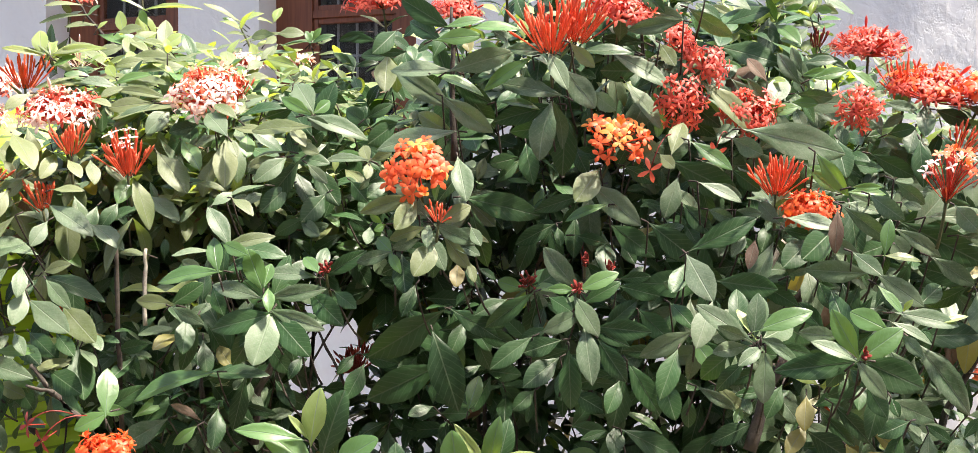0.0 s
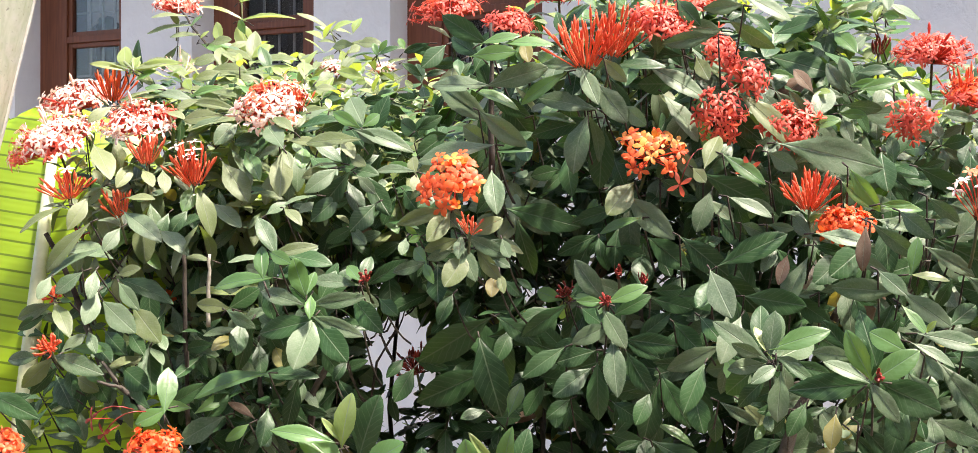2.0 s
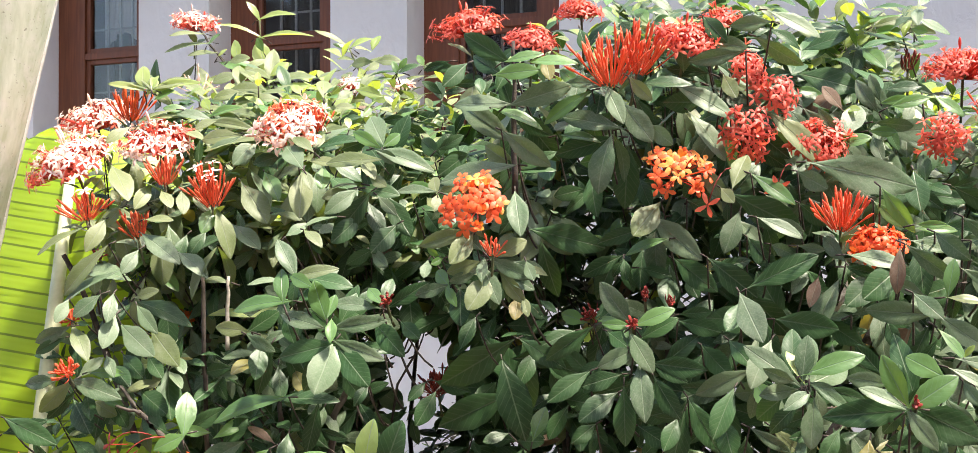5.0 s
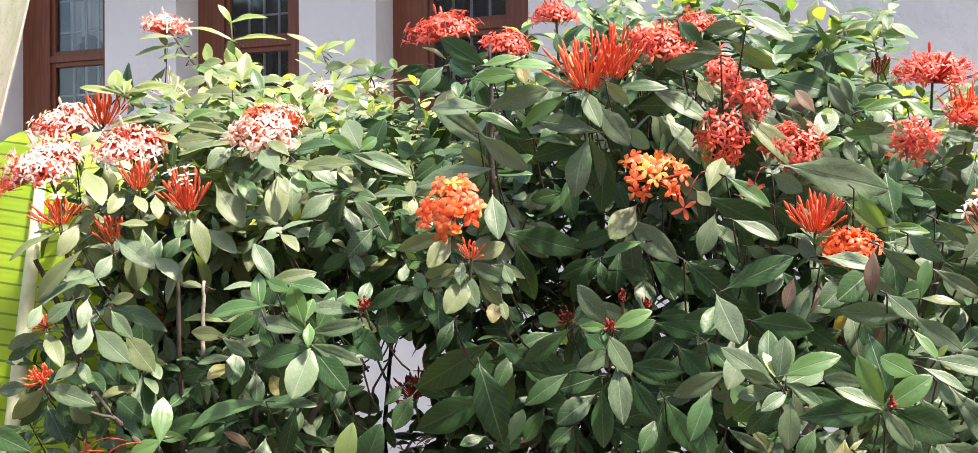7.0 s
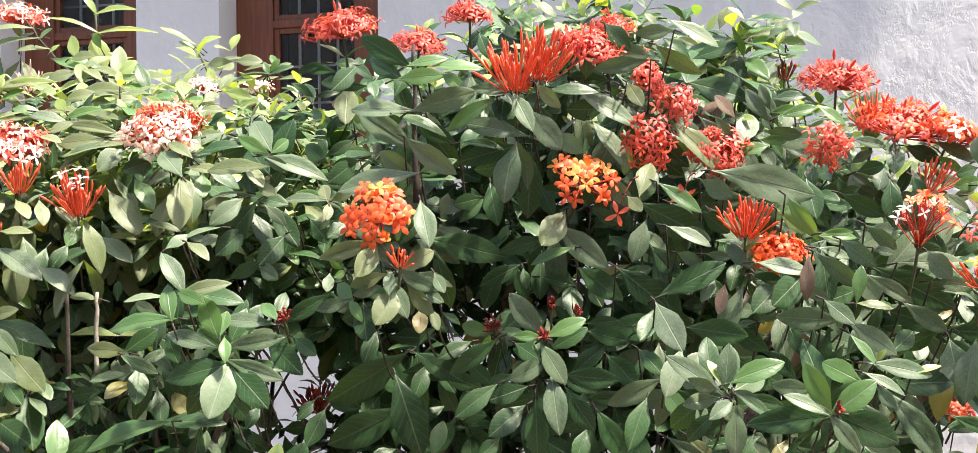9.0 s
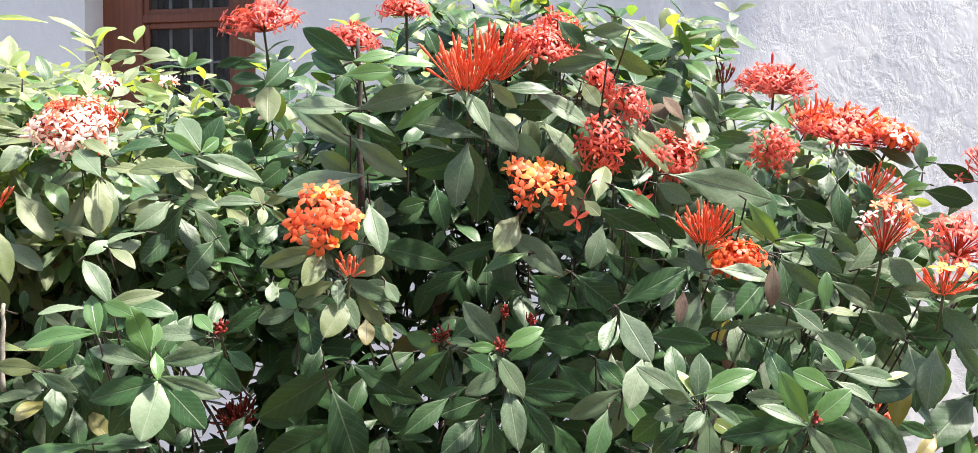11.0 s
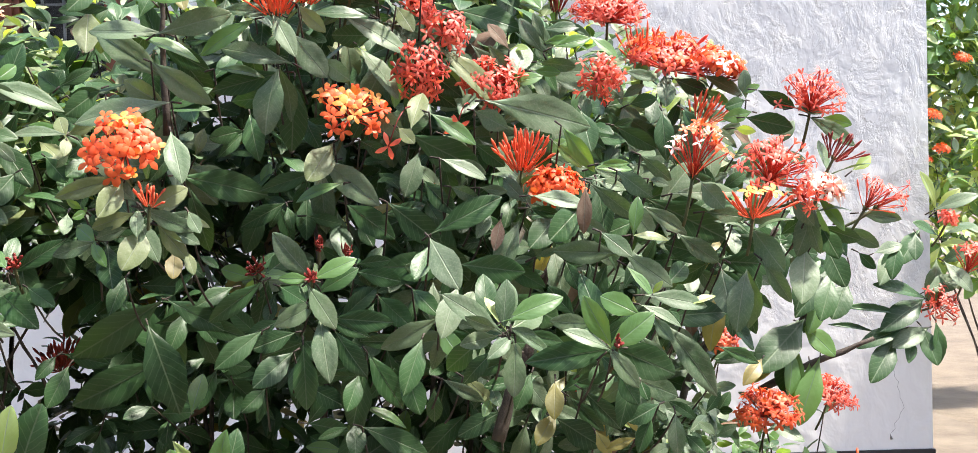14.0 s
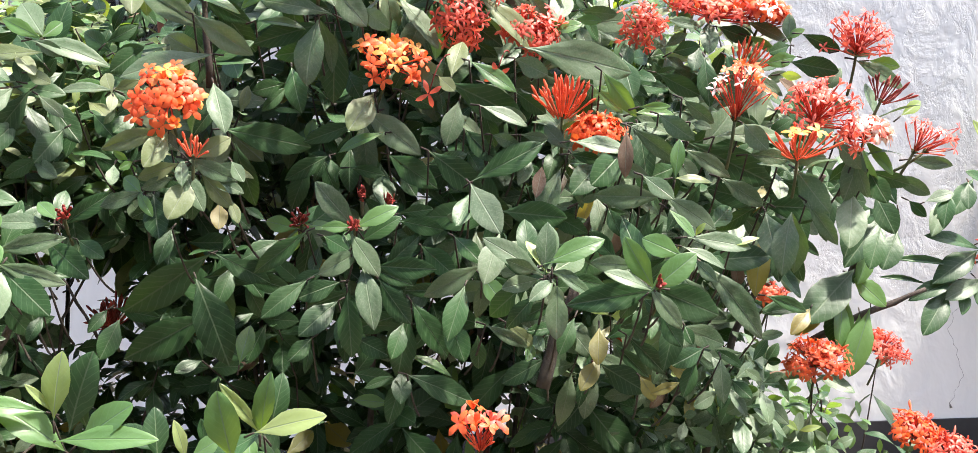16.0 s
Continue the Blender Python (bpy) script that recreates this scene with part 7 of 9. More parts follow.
blade_to(right, (0.625, 1.720, 1.906), (0.593, 1.698, 1.896), 1.16, "dark", (0.20, -0.98, -0.08))
blade_to(right, (0.625, 1.700, 1.888), (0.584, 1.680, 1.880), 1.10, "fresh", (0.14, -0.99, 0.03))
blade_to(right, (0.619, 1.680, 1.878), (0.673, 1.663, 1.863), 1.25, "dark", (-0.13, -0.97, -0.20))
blade_to(right, (0.636, 1.680, 1.915), (0.683, 1.675, 1.892), 1.13, "dark", (-0.25, -0.92, -0.30))
blade_to(right, (0.680, 1.660, 1.890), (0.721, 1.655, 1.885), 0.86, "grey", (-0.11, -0.99, 0.04))
blade_to(right, (0.731, 1.680, 1.877), (0.757, 1.657, 1.867), 1.32, "fresh", (-0.23, -0.97, 0.02))
blade_to(right, (0.704, 1.660, 1.874), (0.761, 1.648, 1.839), 0.86, "grey", (-0.05, -0.97, 0.24))
blade_to(right, (0.626, 1.750, 1.868), (0.642, 1.729, 1.862), 1.32, "young", (-0.31, -0.94, -0.15))
blade_to(right, (0.656, 1.720, 1.838), (0.672, 1.709, 1.840), 1.32, "young", (-0.16, -0.97, 0.20))
blade_to(right, (0.315, 1.580, 1.845), (0.345, 1.569, 1.815), 0.86, "fresh", (-0.16, -0.97, 0.19))
blade_to(right, (0.234, 1.720, 1.985), (0.270, 1.711, 1.947), 0.92, "grey", (-0.19, -0.98, 0.05))
blade_to(right, (0.270, 1.700, 1.947), (0.287, 1.674, 1.929), 1.27, "fresh", (-0.41, -0.91, -0.07))
blade_to(right, (0.348, 1.750, 1.980), (0.325, 1.752, 2.031), 0.97, "grey", (-0.04, -1.00, 0.01))
blade_to(right, (0.355, 1.740, 1.990), (0.405, 1.740, 2.003), 0.86, "fresh", (-0.05, -0.98, 0.20))
blade_to(right, (0.345, 1.760, 1.971), (0.331, 1.777, 1.995), 1.32, "grey", (-0.11, -0.98, -0.14))
blade_to(right, (0.330, 1.760, 1.947), (0.337, 1.732, 1.916), 1.27, "grey", (-0.32, -0.94, 0.12))
blade_to(right, (0.313, 1.780, 1.947), (0.314, 1.756, 1.919), 1.26, "dark", (-0.16, -0.97, 0.19))
blade_to(right, (0.344, 1.750, 1.900), (0.318, 1.721, 1.872), 1.23, "dark", (0.23, -0.97, 0.02))
blade_to(right, (0.266, 1.950, 2.127), (0.234, 1.958, 2.150), 0.99, "olive", (-0.03, -0.96, 0.28))
blade_to(right, (0.266, 1.950, 2.125), (0.253, 1.970, 2.169), 0.86, "young", (-0.11, -0.92, 0.39))
blade_to(right, (0.271, 1.950, 2.127), (0.293, 1.971, 2.153), 1.13, "olive", (0.13, -0.98, 0.17))
blade_to(right, (0.264, 1.950, 2.115), (0.219, 1.946, 2.121), 0.87, "dark", (0.05, -0.98, -0.18))
blade_to(right, (0.357, 2.000, 2.142), (0.330, 2.008, 2.162), 1.09, "olive", (-0.08, -0.96, 0.26))
blade_to(right, (0.360, 2.000, 2.144), (0.396, 1.989, 2.146), 1.21, "fresh", (-0.08, -0.99, 0.12))
blade_to(right, (0.357, 2.000, 2.147), (0.344, 2.018, 2.174), 1.14, "olive", (-0.37, -0.93, 0.06))
blade_to(right, (0.362, 2.000, 2.146), (0.376, 2.018, 2.183), 1.10, "olive", (0.10, -0.91, 0.41))
blade_to(right, (0.360, 2.000, 2.139), (0.333, 1.982, 2.122), 1.12, "grey", (0.17, -0.98, 0.14))
blade_to(right, (0.362, 2.000, 2.139), (0.386, 1.984, 2.119), 1.16, "grey", (-0.32, -0.94, -0.10))
blade_to(right, (0.360, 2.000, 2.154), (0.404, 2.005, 2.168), 1.13, "olive", (0.05, -0.98, 0.21))
blade_to(right, (0.424, 2.050, 2.150), (0.408, 2.080, 2.183), 1.12, "olive", (-0.43, -0.89, 0.16))
blade_to(right, (0.426, 2.050, 2.151), (0.425, 2.072, 2.194), 1.00, "olive", (-0.21, -0.87, 0.44))
blade_to(right, (0.427, 2.050, 2.152), (0.460, 2.046, 2.162), 1.29, "olive", (-0.00, -0.95, 0.32))
blade_to(right, (0.425, 2.050, 2.155), (0.443, 2.031, 2.147), 1.32, "fresh", (-0.24, -0.97, 0.04))
blade_to(right, (0.427, 2.050, 2.160), (0.458, 2.039, 2.146), 1.10, "olive", (-0.29, -0.95, 0.10))
blade_to(right, (0.259, 1.950, 2.078), (0.234, 1.958, 2.093), 1.32, "dark", (-0.06, -0.94, -0.34))
blade_to(right, (0.273, 1.900, 2.049), (0.248, 1.879, 2.033), 1.19, "dark", (0.21, -0.98, -0.02))
blade_to(right, (0.277, 1.900, 2.054), (0.302, 1.882, 2.036), 1.23, "dark", (-0.24, -0.97, -0.11))
blade_to(right, (0.296, 1.900, 2.062), (0.317, 1.881, 2.044), 1.11, "fresh", (-0.37, -0.92, 0.12))
blade_to(right, (0.309, 1.950, 2.108), (0.335, 1.935, 2.099), 1.25, "dark", (-0.14, -0.99, 0.04))
blade_to(right, (0.377, 1.900, 2.092), (0.355, 1.878, 2.070), 1.15, "grey", (0.29, -0.96, 0.03))
blade_to(right, (0.817, 1.800, 1.673), (0.809, 1.822, 1.707), 1.32, "dark", (-0.34, -0.91, -0.24))
blade_to(right, (0.837, 1.900, 1.652), (0.778, 1.873, 1.645), 1.11, "dark", (0.07, -0.99, 0.10))
blade_to(right, (0.867, 1.950, 1.636), (0.803, 1.916, 1.588), 1.32, "dark", (-0.34, -0.83, 0.44))
blade_to(right, (0.890, 1.950, 1.613), (0.852, 1.916, 1.564), 1.32, "dark", (-0.25, -0.94, 0.25))
blade_to(right, (0.957, 1.900, 1.672), (0.930, 1.869, 1.634), 1.28, "dark", (-0.52, -0.80, 0.30))
blade_to(right, (1.046, 2.000, 1.687), (1.030, 1.972, 1.652), 1.32, "dark", (-0.42, -0.89, 0.20))
blade_to(right, (0.866, 1.850, 1.669), (0.877, 1.827, 1.648), 1.32, "dark", (-0.42, -0.89, -0.16))
blade_to(right, (0.921, 1.900, 1.668), (0.964, 1.898, 1.681), 1.10, "grey", (-0.20, -0.82, 0.53))
blade_to(right, (0.842, 1.850, 1.711), (0.895, 1.842, 1.680), 0.87, "grey", (-0.21, -0.97, -0.10))
blade_to(right, (0.848, 1.800, 1.735), (0.902, 1.794, 1.725), 0.91, "grey", (-0.12, -0.99, -0.05))
blade_to(right, (0.867, 1.800, 1.738), (0.910, 1.794, 1.721), 1.00, "grey", (-0.23, -0.94, -0.26))
blade_to(right, (0.586, 1.700, 1.599), (0.626, 1.694, 1.552), 0.86, "dark", (0.39, -0.81, 0.44))
blade_to(right, (0.620, 1.700, 1.635), (0.652, 1.694, 1.607), 0.86, "dark", (-0.11, -0.99, 0.08))
blade_to(right, (0.612, 1.700, 1.622), (0.623, 1.693, 1.571), 1.11, "dark", (-0.56, -0.83, -0.00))
blade_to(right, (0.598, 1.750, 1.544), (0.655, 1.745, 1.522), 0.86, "dark", (-0.00, -0.98, 0.22))
blade_to(right, (0.675, 1.800, 1.514), (0.641, 1.769, 1.491), 1.21, "yellow", (-0.12, -0.90, 0.42))
blade_to(right, (0.809, 1.750, 1.804), (0.843, 1.759, 1.823), 1.06, "young", (0.18, -0.97, 0.16))
blade_to(right, (0.232, 1.600, 1.496), (0.182, 1.594, 1.473), 1.09, "dark", (-0.05, -0.94, 0.33))
blade_to(right, (0.208, 1.500, 1.533), (0.198, 1.480, 1.520), 1.24, "fresh", (0.16, -0.91, 0.39))
blade_to(right, (0.258, 1.500, 1.559), (0.238, 1.480, 1.526), 1.22, "dark", (-0.05, -0.98, 0.19))
blade_to(right, (0.300, 1.550, 1.538), (0.291, 1.521, 1.505), 1.30, "yellow", (-0.29, -0.92, 0.25))
blade_to(right, (0.297, 1.550, 1.500), (0.270, 1.522, 1.474), 1.24, "yellow", (-0.21, -0.88, 0.43))
blade_to(right, (0.306, 1.550, 1.492), (0.346, 1.520, 1.465), 1.32, "dark", (-0.16, -0.99, -0.05))
blade_to(right, (0.323, 1.550, 1.517), (0.361, 1.544, 1.476), 0.90, "dark", (-0.10, -0.99, 0.06))
blade_to(right, (0.330, 1.500, 1.533), (0.373, 1.494, 1.489), 0.96, "dark", (0.03, -0.98, 0.17))
blade_to(right, (0.373, 1.450, 1.564), (0.352, 1.423, 1.511), 1.24, "dark", (-0.07, -0.99, 0.14))
blade_to(right, (0.345, 1.520, 1.480), (0.355, 1.500, 1.459), 1.29, "yellow", (-0.39, -0.92, 0.07))
blade_to(right, (0.385, 1.500, 1.475), (0.352, 1.495, 1.466), 1.07, "yellow", (0.06, -0.93, 0.36))
blade_to(right, (0.410, 1.480, 1.518), (0.373, 1.455, 1.507), 1.22, "dark", (0.07, -0.98, 0.19))
blade_to(right, (0.402, 1.480, 1.503), (0.384, 1.470, 1.466), 1.15, "dark", (-0.23, -0.94, 0.26))
blade_to(right, (0.457, 1.550, 1.487), (0.449, 1.522, 1.448), 1.24, "grey", (-0.34, -0.91, 0.25))
blade_to(right, (0.472, 1.550, 1.463), (0.487, 1.527, 1.447), 1.32, "dark", (-0.06, -0.98, 0.20))
blade_to(right, (0.398, 1.500, 1.544), (0.400, 1.482, 1.527), 1.32, "dark", (-0.38, -0.92, 0.11))

blade_to(left, (-0.895, 1.860, 2.076), (-0.906, 1.874, 2.118), 1.32, "young")
blade_to(left, (-0.885, 1.858, 2.065), (-0.876, 1.869, 2.101), 1.32, "young")
blade_to(left, (-0.892, 1.856, 2.071), (-0.949, 1.835, 2.087), 0.56, "young")
blade_to(left, (-0.893, 1.872, 2.067), (-0.795, 1.845, 2.096), 0.45, "young")
blade_to(left, (-0.873, 1.860, 2.055), (-0.839, 1.858, 2.072), 1.32, "fresh")
blade_to(left, (-0.766, 1.855, 2.016), (-0.819, 1.836, 2.035), 1.06, "grey")
blade_to(left, (-0.766, 1.859, 2.022), (-0.711, 1.844, 2.042), 0.76, "fresh")
blade_to(left, (-0.764, 1.851, 2.010), (-0.680, 1.830, 2.006), 0.59, "grey")
blade_to(left, (-0.770, 1.863, 2.034), (-0.788, 1.874, 2.056), 1.32, "young")
blade_to(left, (-0.805, 1.859, 2.030), (-0.844, 1.840, 2.040), 1.17, "fresh")

blade_to(right, (0.839, 1.910, 1.636), (0.769, 1.860, 1.587), 1.17, "dark")
blade_to(right, (0.833, 1.925, 1.592), (0.803, 1.901, 1.542), 1.11, "fresh")
blade_to(right, (0.793, 1.918, 1.553), (0.702, 1.861, 1.496), 1.08, "dark")
blade_to(right, (0.805, 1.927, 1.546), (0.844, 1.898, 1.504), 1.17, "fresh")
blade_to(right, (0.791, 1.930, 1.505), (0.771, 1.906, 1.435), 1.05, "fresh")
blade_to(right, (0.819, 1.911, 1.486), (0.773, 1.880, 1.399), 0.89, "fresh")
blade_to(right, (0.723, 1.919, 1.507), (0.646, 1.899, 1.505), 0.66, "dark")
blade_to(right, (0.748, 1.921, 1.489), (0.696, 1.905, 1.467), 1.09, "yellow")

blade_to(far_right, (1.051, 2.080, 1.662), (1.001, 2.034, 1.611), 1.20, "grey")
blade_to(far_right, (1.093, 2.076, 1.689), (1.040, 2.032, 1.644), 1.23, "dark")
blade_to(far_right, (1.095, 2.072, 1.573), (1.005, 2.046, 1.608), 0.79, "dark")
blade_to(far_right, (1.070, 2.082, 1.538), (0.946, 2.049, 1.571), 0.28, "dark")
blade_to(far_right, (1.101, 2.087, 1.561), (1.014, 2.039, 1.530), 1.16, "dark")
blade_to(far_right, (1.051, 2.070, 1.514), (0.968, 2.047, 1.499), 0.97, "dark")
blade_to(far_right, (1.040, 2.074, 1.492), (0.977, 2.024, 1.437), 1.10, "dark")
blade_to(far_right, (1.112, 2.088, 1.510), (1.035, 2.050, 1.493), 1.04, "grey")
blade_to(far_right, (1.082, 2.087, 1.493), (1.062, 2.051, 1.462), 1.30, "dark")
blade_to(far_right, (1.105, 2.084, 1.509), (1.108, 2.041, 1.456), 1.24, "dark")
blade_to(far_right, (1.123, 2.069, 1.518), (1.124, 2.047, 1.454), 0.99, "dark")
blade_to(far_right, (1.004, 2.085, 1.512), (0.924, 2.064, 1.536), 0.35, "dark")
blade_to(far_right, (1.122, 2.091, 1.582), (1.184, 2.091, 1.603), 1.22, "grey")
blade_to(far_right, (1.160, 2.092, 1.627), (1.187, 2.054, 1.584), 1.25, "grey")
blade_to(far_right, (1.139, 2.085, 1.731), (1.176, 2.074, 1.767), 1.17, "young")
blade_to(far_right, (1.130, 2.069, 1.732), (1.192, 2.044, 1.759), 0.93, "grey")
blade_to(far_right, (1.135, 2.088, 1.737), (1.105, 2.068, 1.798), 0.78, "young")
blade_to(far_right, (1.125, 2.073, 1.686), (1.082, 2.060, 1.711), 1.07, "dark")
blade_to(far_right, (1.058, 2.083, 1.665), (1.014, 2.047, 1.635), 1.12, "dark")

blade_to(front, (-0.111, 1.371, 1.479), (-0.144, 1.352, 1.532), 0.53, "young")
blade_to(front, (-0.108, 1.365, 1.483), (-0.098, 1.348, 1.540), 1.09, "fresh")
blade_to(front, (-0.106, 1.351, 1.483), (-0.043, 1.331, 1.501), 0.99, "young")
blade_to(front, (-0.140, 1.355, 1.459), (-0.152, 1.344, 1.524), 1.25, "fresh")
blade_to(front, (-0.111, 1.370, 1.479), (-0.110, 1.360, 1.515), 0.93, "fresh")

blade_to(front, (-0.341, 1.442, 1.499), (-0.334, 1.445, 1.564), 1.32, "young")
blade_to(front, (-0.348, 1.453, 1.501), (-0.367, 1.441, 1.532), 0.64, "young")
blade_to(front, (-0.341, 1.448, 1.461), (-0.398, 1.434, 1.520), 1.24, "fresh")
blade_to(front, (-0.329, 1.442, 1.467), (-0.233, 1.412, 1.473), 0.71, "fresh")
blade_to(front, (-0.316, 1.453, 1.463), (-0.261, 1.432, 1.505), 1.15, "fresh")
blade_to(front, (-0.231, 1.439, 1.444), (-0.233, 1.448, 1.495), 1.32, "dark")
blade_to(front, (-0.202, 1.441, 1.441), (-0.206, 1.429, 1.480), 0.99, "young")
blade_to(front, (-0.193, 1.447, 1.439), (-0.161, 1.445, 1.459), 1.32, "fresh")
blade_to(front, (-0.130, 1.440, 1.426), (-0.131, 1.458, 1.454), 1.32, "fresh")

blade_to(back, (-1.009, 2.618, 2.306), (-1.100, 2.584, 2.355), 0.40, "young")
blade_to(back, (-1.008, 2.616, 2.304), (-0.871, 2.579, 2.317), 0.36, "young")
blade_to(back, (-1.014, 2.622, 2.351), (-1.035, 2.606, 2.395), 0.94, "young")
blade_to(back, (-1.013, 2.620, 2.350), (-0.924, 2.595, 2.372), 0.55, "young")
blade_to(back, (-0.999, 2.631, 2.221), (-1.021, 2.632, 2.298), 1.30, "young")
blade_to(back, (-1.003, 2.617, 2.272), (-1.023, 2.623, 2.308), 1.32, "fresh")
blade_to(back, (-0.980, 2.609, 2.214), (-0.923, 2.593, 2.238), 0.99, "young")
blade_to(back, (-0.983, 2.625, 2.199), (-0.864, 2.593, 2.210), 0.42, "fresh")
blade_to(back, (-1.001, 2.612, 2.220), (-1.060, 2.589, 2.251), 0.73, "fresh")
blade_to(back, (-0.781, 2.623, 2.272), (-0.853, 2.596, 2.317), 0.52, "olive")
blade_to(back, (-0.777, 2.620, 2.272), (-0.733, 2.624, 2.301), 1.32, "young")
blade_to(back, (-0.784, 2.630, 2.263), (-0.818, 2.617, 2.284), 0.92, "fresh")
blade_to(back, (-0.770, 2.621, 2.241), (-0.807, 2.609, 2.251), 1.15, "olive")
blade_to(back, (-0.754, 2.623, 2.226), (-0.672, 2.599, 2.247), 0.53, "olive")
blade_to(back, (-0.743, 2.614, 2.209), (-0.712, 2.630, 2.233), 1.32, "young")
blade_to(back, (-0.754, 2.621, 2.219), (-0.735, 2.589, 2.183), 1.18, "young")
blade_to(back, (-0.597, 2.614, 2.220), (-0.663, 2.593, 2.219), 0.55, "olive")
blade_to(back, (-0.597, 2.626, 2.221), (-0.612, 2.627, 2.247), 1.27, "fresh")
blade_to(back, (-0.596, 2.620, 2.213), (-0.568, 2.621, 2.232), 1.32, "olive")
blade_to(back, (-0.596, 2.611, 2.194), (-0.650, 2.594, 2.184), 0.79, "olive")
blade_to(back, (-0.591, 2.614, 2.189), (-0.527, 2.596, 2.195), 0.68, "olive")
blade_to(back, (-1.165, 2.617, 2.321), (-1.238, 2.592, 2.325), 0.63, "olive")
blade_to(back, (-1.156, 2.626, 2.299), (-1.252, 2.593, 2.288), 0.52, "olive")
blade_to(back, (-1.146, 2.612, 2.293), (-1.113, 2.601, 2.317), 1.15, "fresh")
blade_to(back, (-1.132, 2.625, 2.274), (-1.195, 2.604, 2.275), 0.86, "olive")
blade_to(back, (-1.124, 2.624, 2.265), (-1.107, 2.631, 2.285), 1.32, "young")
blade_to(back, (-1.111, 2.610, 2.247), (-1.034, 2.590, 2.226), 0.78, "fresh")
blade_to(back, (-1.084, 2.624, 2.217), (-1.156, 2.599, 2.201), 0.83, "young")
blade_to(back, (-1.027, 2.610, 2.197), (-1.099, 2.586, 2.181), 0.92, "young")
blade_to(back, (-0.961, 2.611, 2.180), (-0.851, 2.583, 2.180), 0.55, "young")
blade_to(back, (-0.883, 2.622, 2.163), (-0.811, 2.601, 2.188), 0.99, "young")
blade_to(back, (-0.848, 2.614, 2.146), (-0.759, 2.590, 2.155), 0.75, "olive")
blade_to(back, (-0.693, 2.629, 2.173), (-0.607, 2.606, 2.152), 0.59, "olive")

blade_to(right, (0.738, 1.928, 1.489), (0.798, 1.930, 1.546), 1.32, "grey")
blade_to(right, (0.722, 1.924, 1.504), (0.647, 1.904, 1.510), 0.82, "dark")
blade_to(right, (0.782, 1.927, 1.505), (0.768, 1.897, 1.442), 1.13, "fresh")
blade_to(right, (0.807, 1.918, 1.478), (0.790, 1.895, 1.409), 1.15, "fresh")

blade_to(front, (-0.359, 1.439, 1.503), (-0.428, 1.415, 1.524), 0.85, "fresh")

# shoots that fill the face of the hedge
right.shoot(0.446, 1.748, 1.796, (-0.32, -0.59, 0.67), .075, 3, "grey", None, True, droop=0.5)
right.shoot(0.443, 1.770, 1.728, (-0.35, -0.74, 0.85), .085, 3, "grey", None, True, droop=0.5)
right.shoot(0.500, 1.765, 1.718, (-0.05, -0.74, 0.49), .08, 3, "dark", None, True, droop=0.5)
right.shoot(0.547, 1.746, 1.694, (-0.24, -0.77, 0.62), .085, 3, "grey", None, True, droop=0.5)
right.shoot(0.602, 1.775, 1.707, (-0.24, -0.81, 0.57), .08, 3, "dark", None, True, droop=0.5)
right.shoot(0.614, 1.746, 1.740, (-0.15, -0.82, 0.67), .08, 3, "grey", None, True, droop=0.5)
right.shoot(0.470, 1.741, 1.660, (0.30, -0.77, 0.87), .085, 3, "grey", None, True, droop=0.5)
right.shoot(0.568, 1.768, 1.647, (0.12, -0.73, 0.88), .08, 3, "dark", None, True, droop=0.5)
right.shoot(0.355, 1.745, 1.774, (0.12, -0.80, 0.75), .085, 3, "dark", None, True, droop=0.5)
right.shoot(0.322, 1.769, 1.703, (-0.24, -0.83, 0.46), .085, 3, "grey", None, True, droop=0.5)
right.shoot(0.402, 1.749, 1.662, (-0.30, -0.76, 0.89), .085, 3, "grey", None, True, droop=0.5)
right.shoot(0.503, 1.755, 1.597, (-0.13, -0.74, 0.58), .08, 3, "grey", None, True, droop=0.5)
right.shoot(0.401, 1.769, 1.725, (0.15, -0.84, 0.56), .085, 3, "grey", None, True, droop=0.5)
right.shoot(0.469, 1.767, 1.618, (0.31, -0.67, 0.64), .08, 3, "dark", None, True, droop=0.5)
right.shoot(0.533, 1.779, 1.852, (-0.35, -0.88, 0.80), .07, 3, "grey", None, True, droop=0.5)
right.shoot(0.474, 1.756, 1.836, (-0.32, -0.71, 0.90), .07, 3, "grey", None, True, droop=0.5)
right.shoot(0.601, 1.761, 1.777, (-0.10, -0.87, 0.48), .07, 3, "dark", None, True, droop=0.5)
right.shoot(0.659, 1.776, 1.722, (-0.01, -0.57, 0.47), .07, 3, "dark", None, True, droop=0.5)
right.shoot(0.690, 1.750, 1.709, (-0.31, -0.76, 0.48), .07, 3, "dark", None, True, droop=0.5)
right.shoot(0.422, 1.750, 1.820, (-0.06, -0.79, 0.47), .08, 3, "dark", None, True, droop=0.5)
right.shoot(0.347, 1.742, 1.845, (0.33, -0.84, 0.68), .08, 3, "grey", None, True, droop=0.5)
right.shoot(0.319, 1.756, 1.893, (0.02, -0.87, 0.59), .075, 3, "grey", None, True, droop=0.5)
right.shoot(0.287, 1.744, 1.986, (0.03, -0.58, 0.72), .07, 3, "grey", "young", True, droop=0.5)
right.shoot(0.244, 1.774, 1.951, (-0.20, -0.89, 0.69), .075, 3, "grey", None, True, droop=0.5)
right.shoot(0.401, 1.759, 1.877, (0.05, -0.77, 0.73), .07, 3, "dark", None, True, droop=0.5)
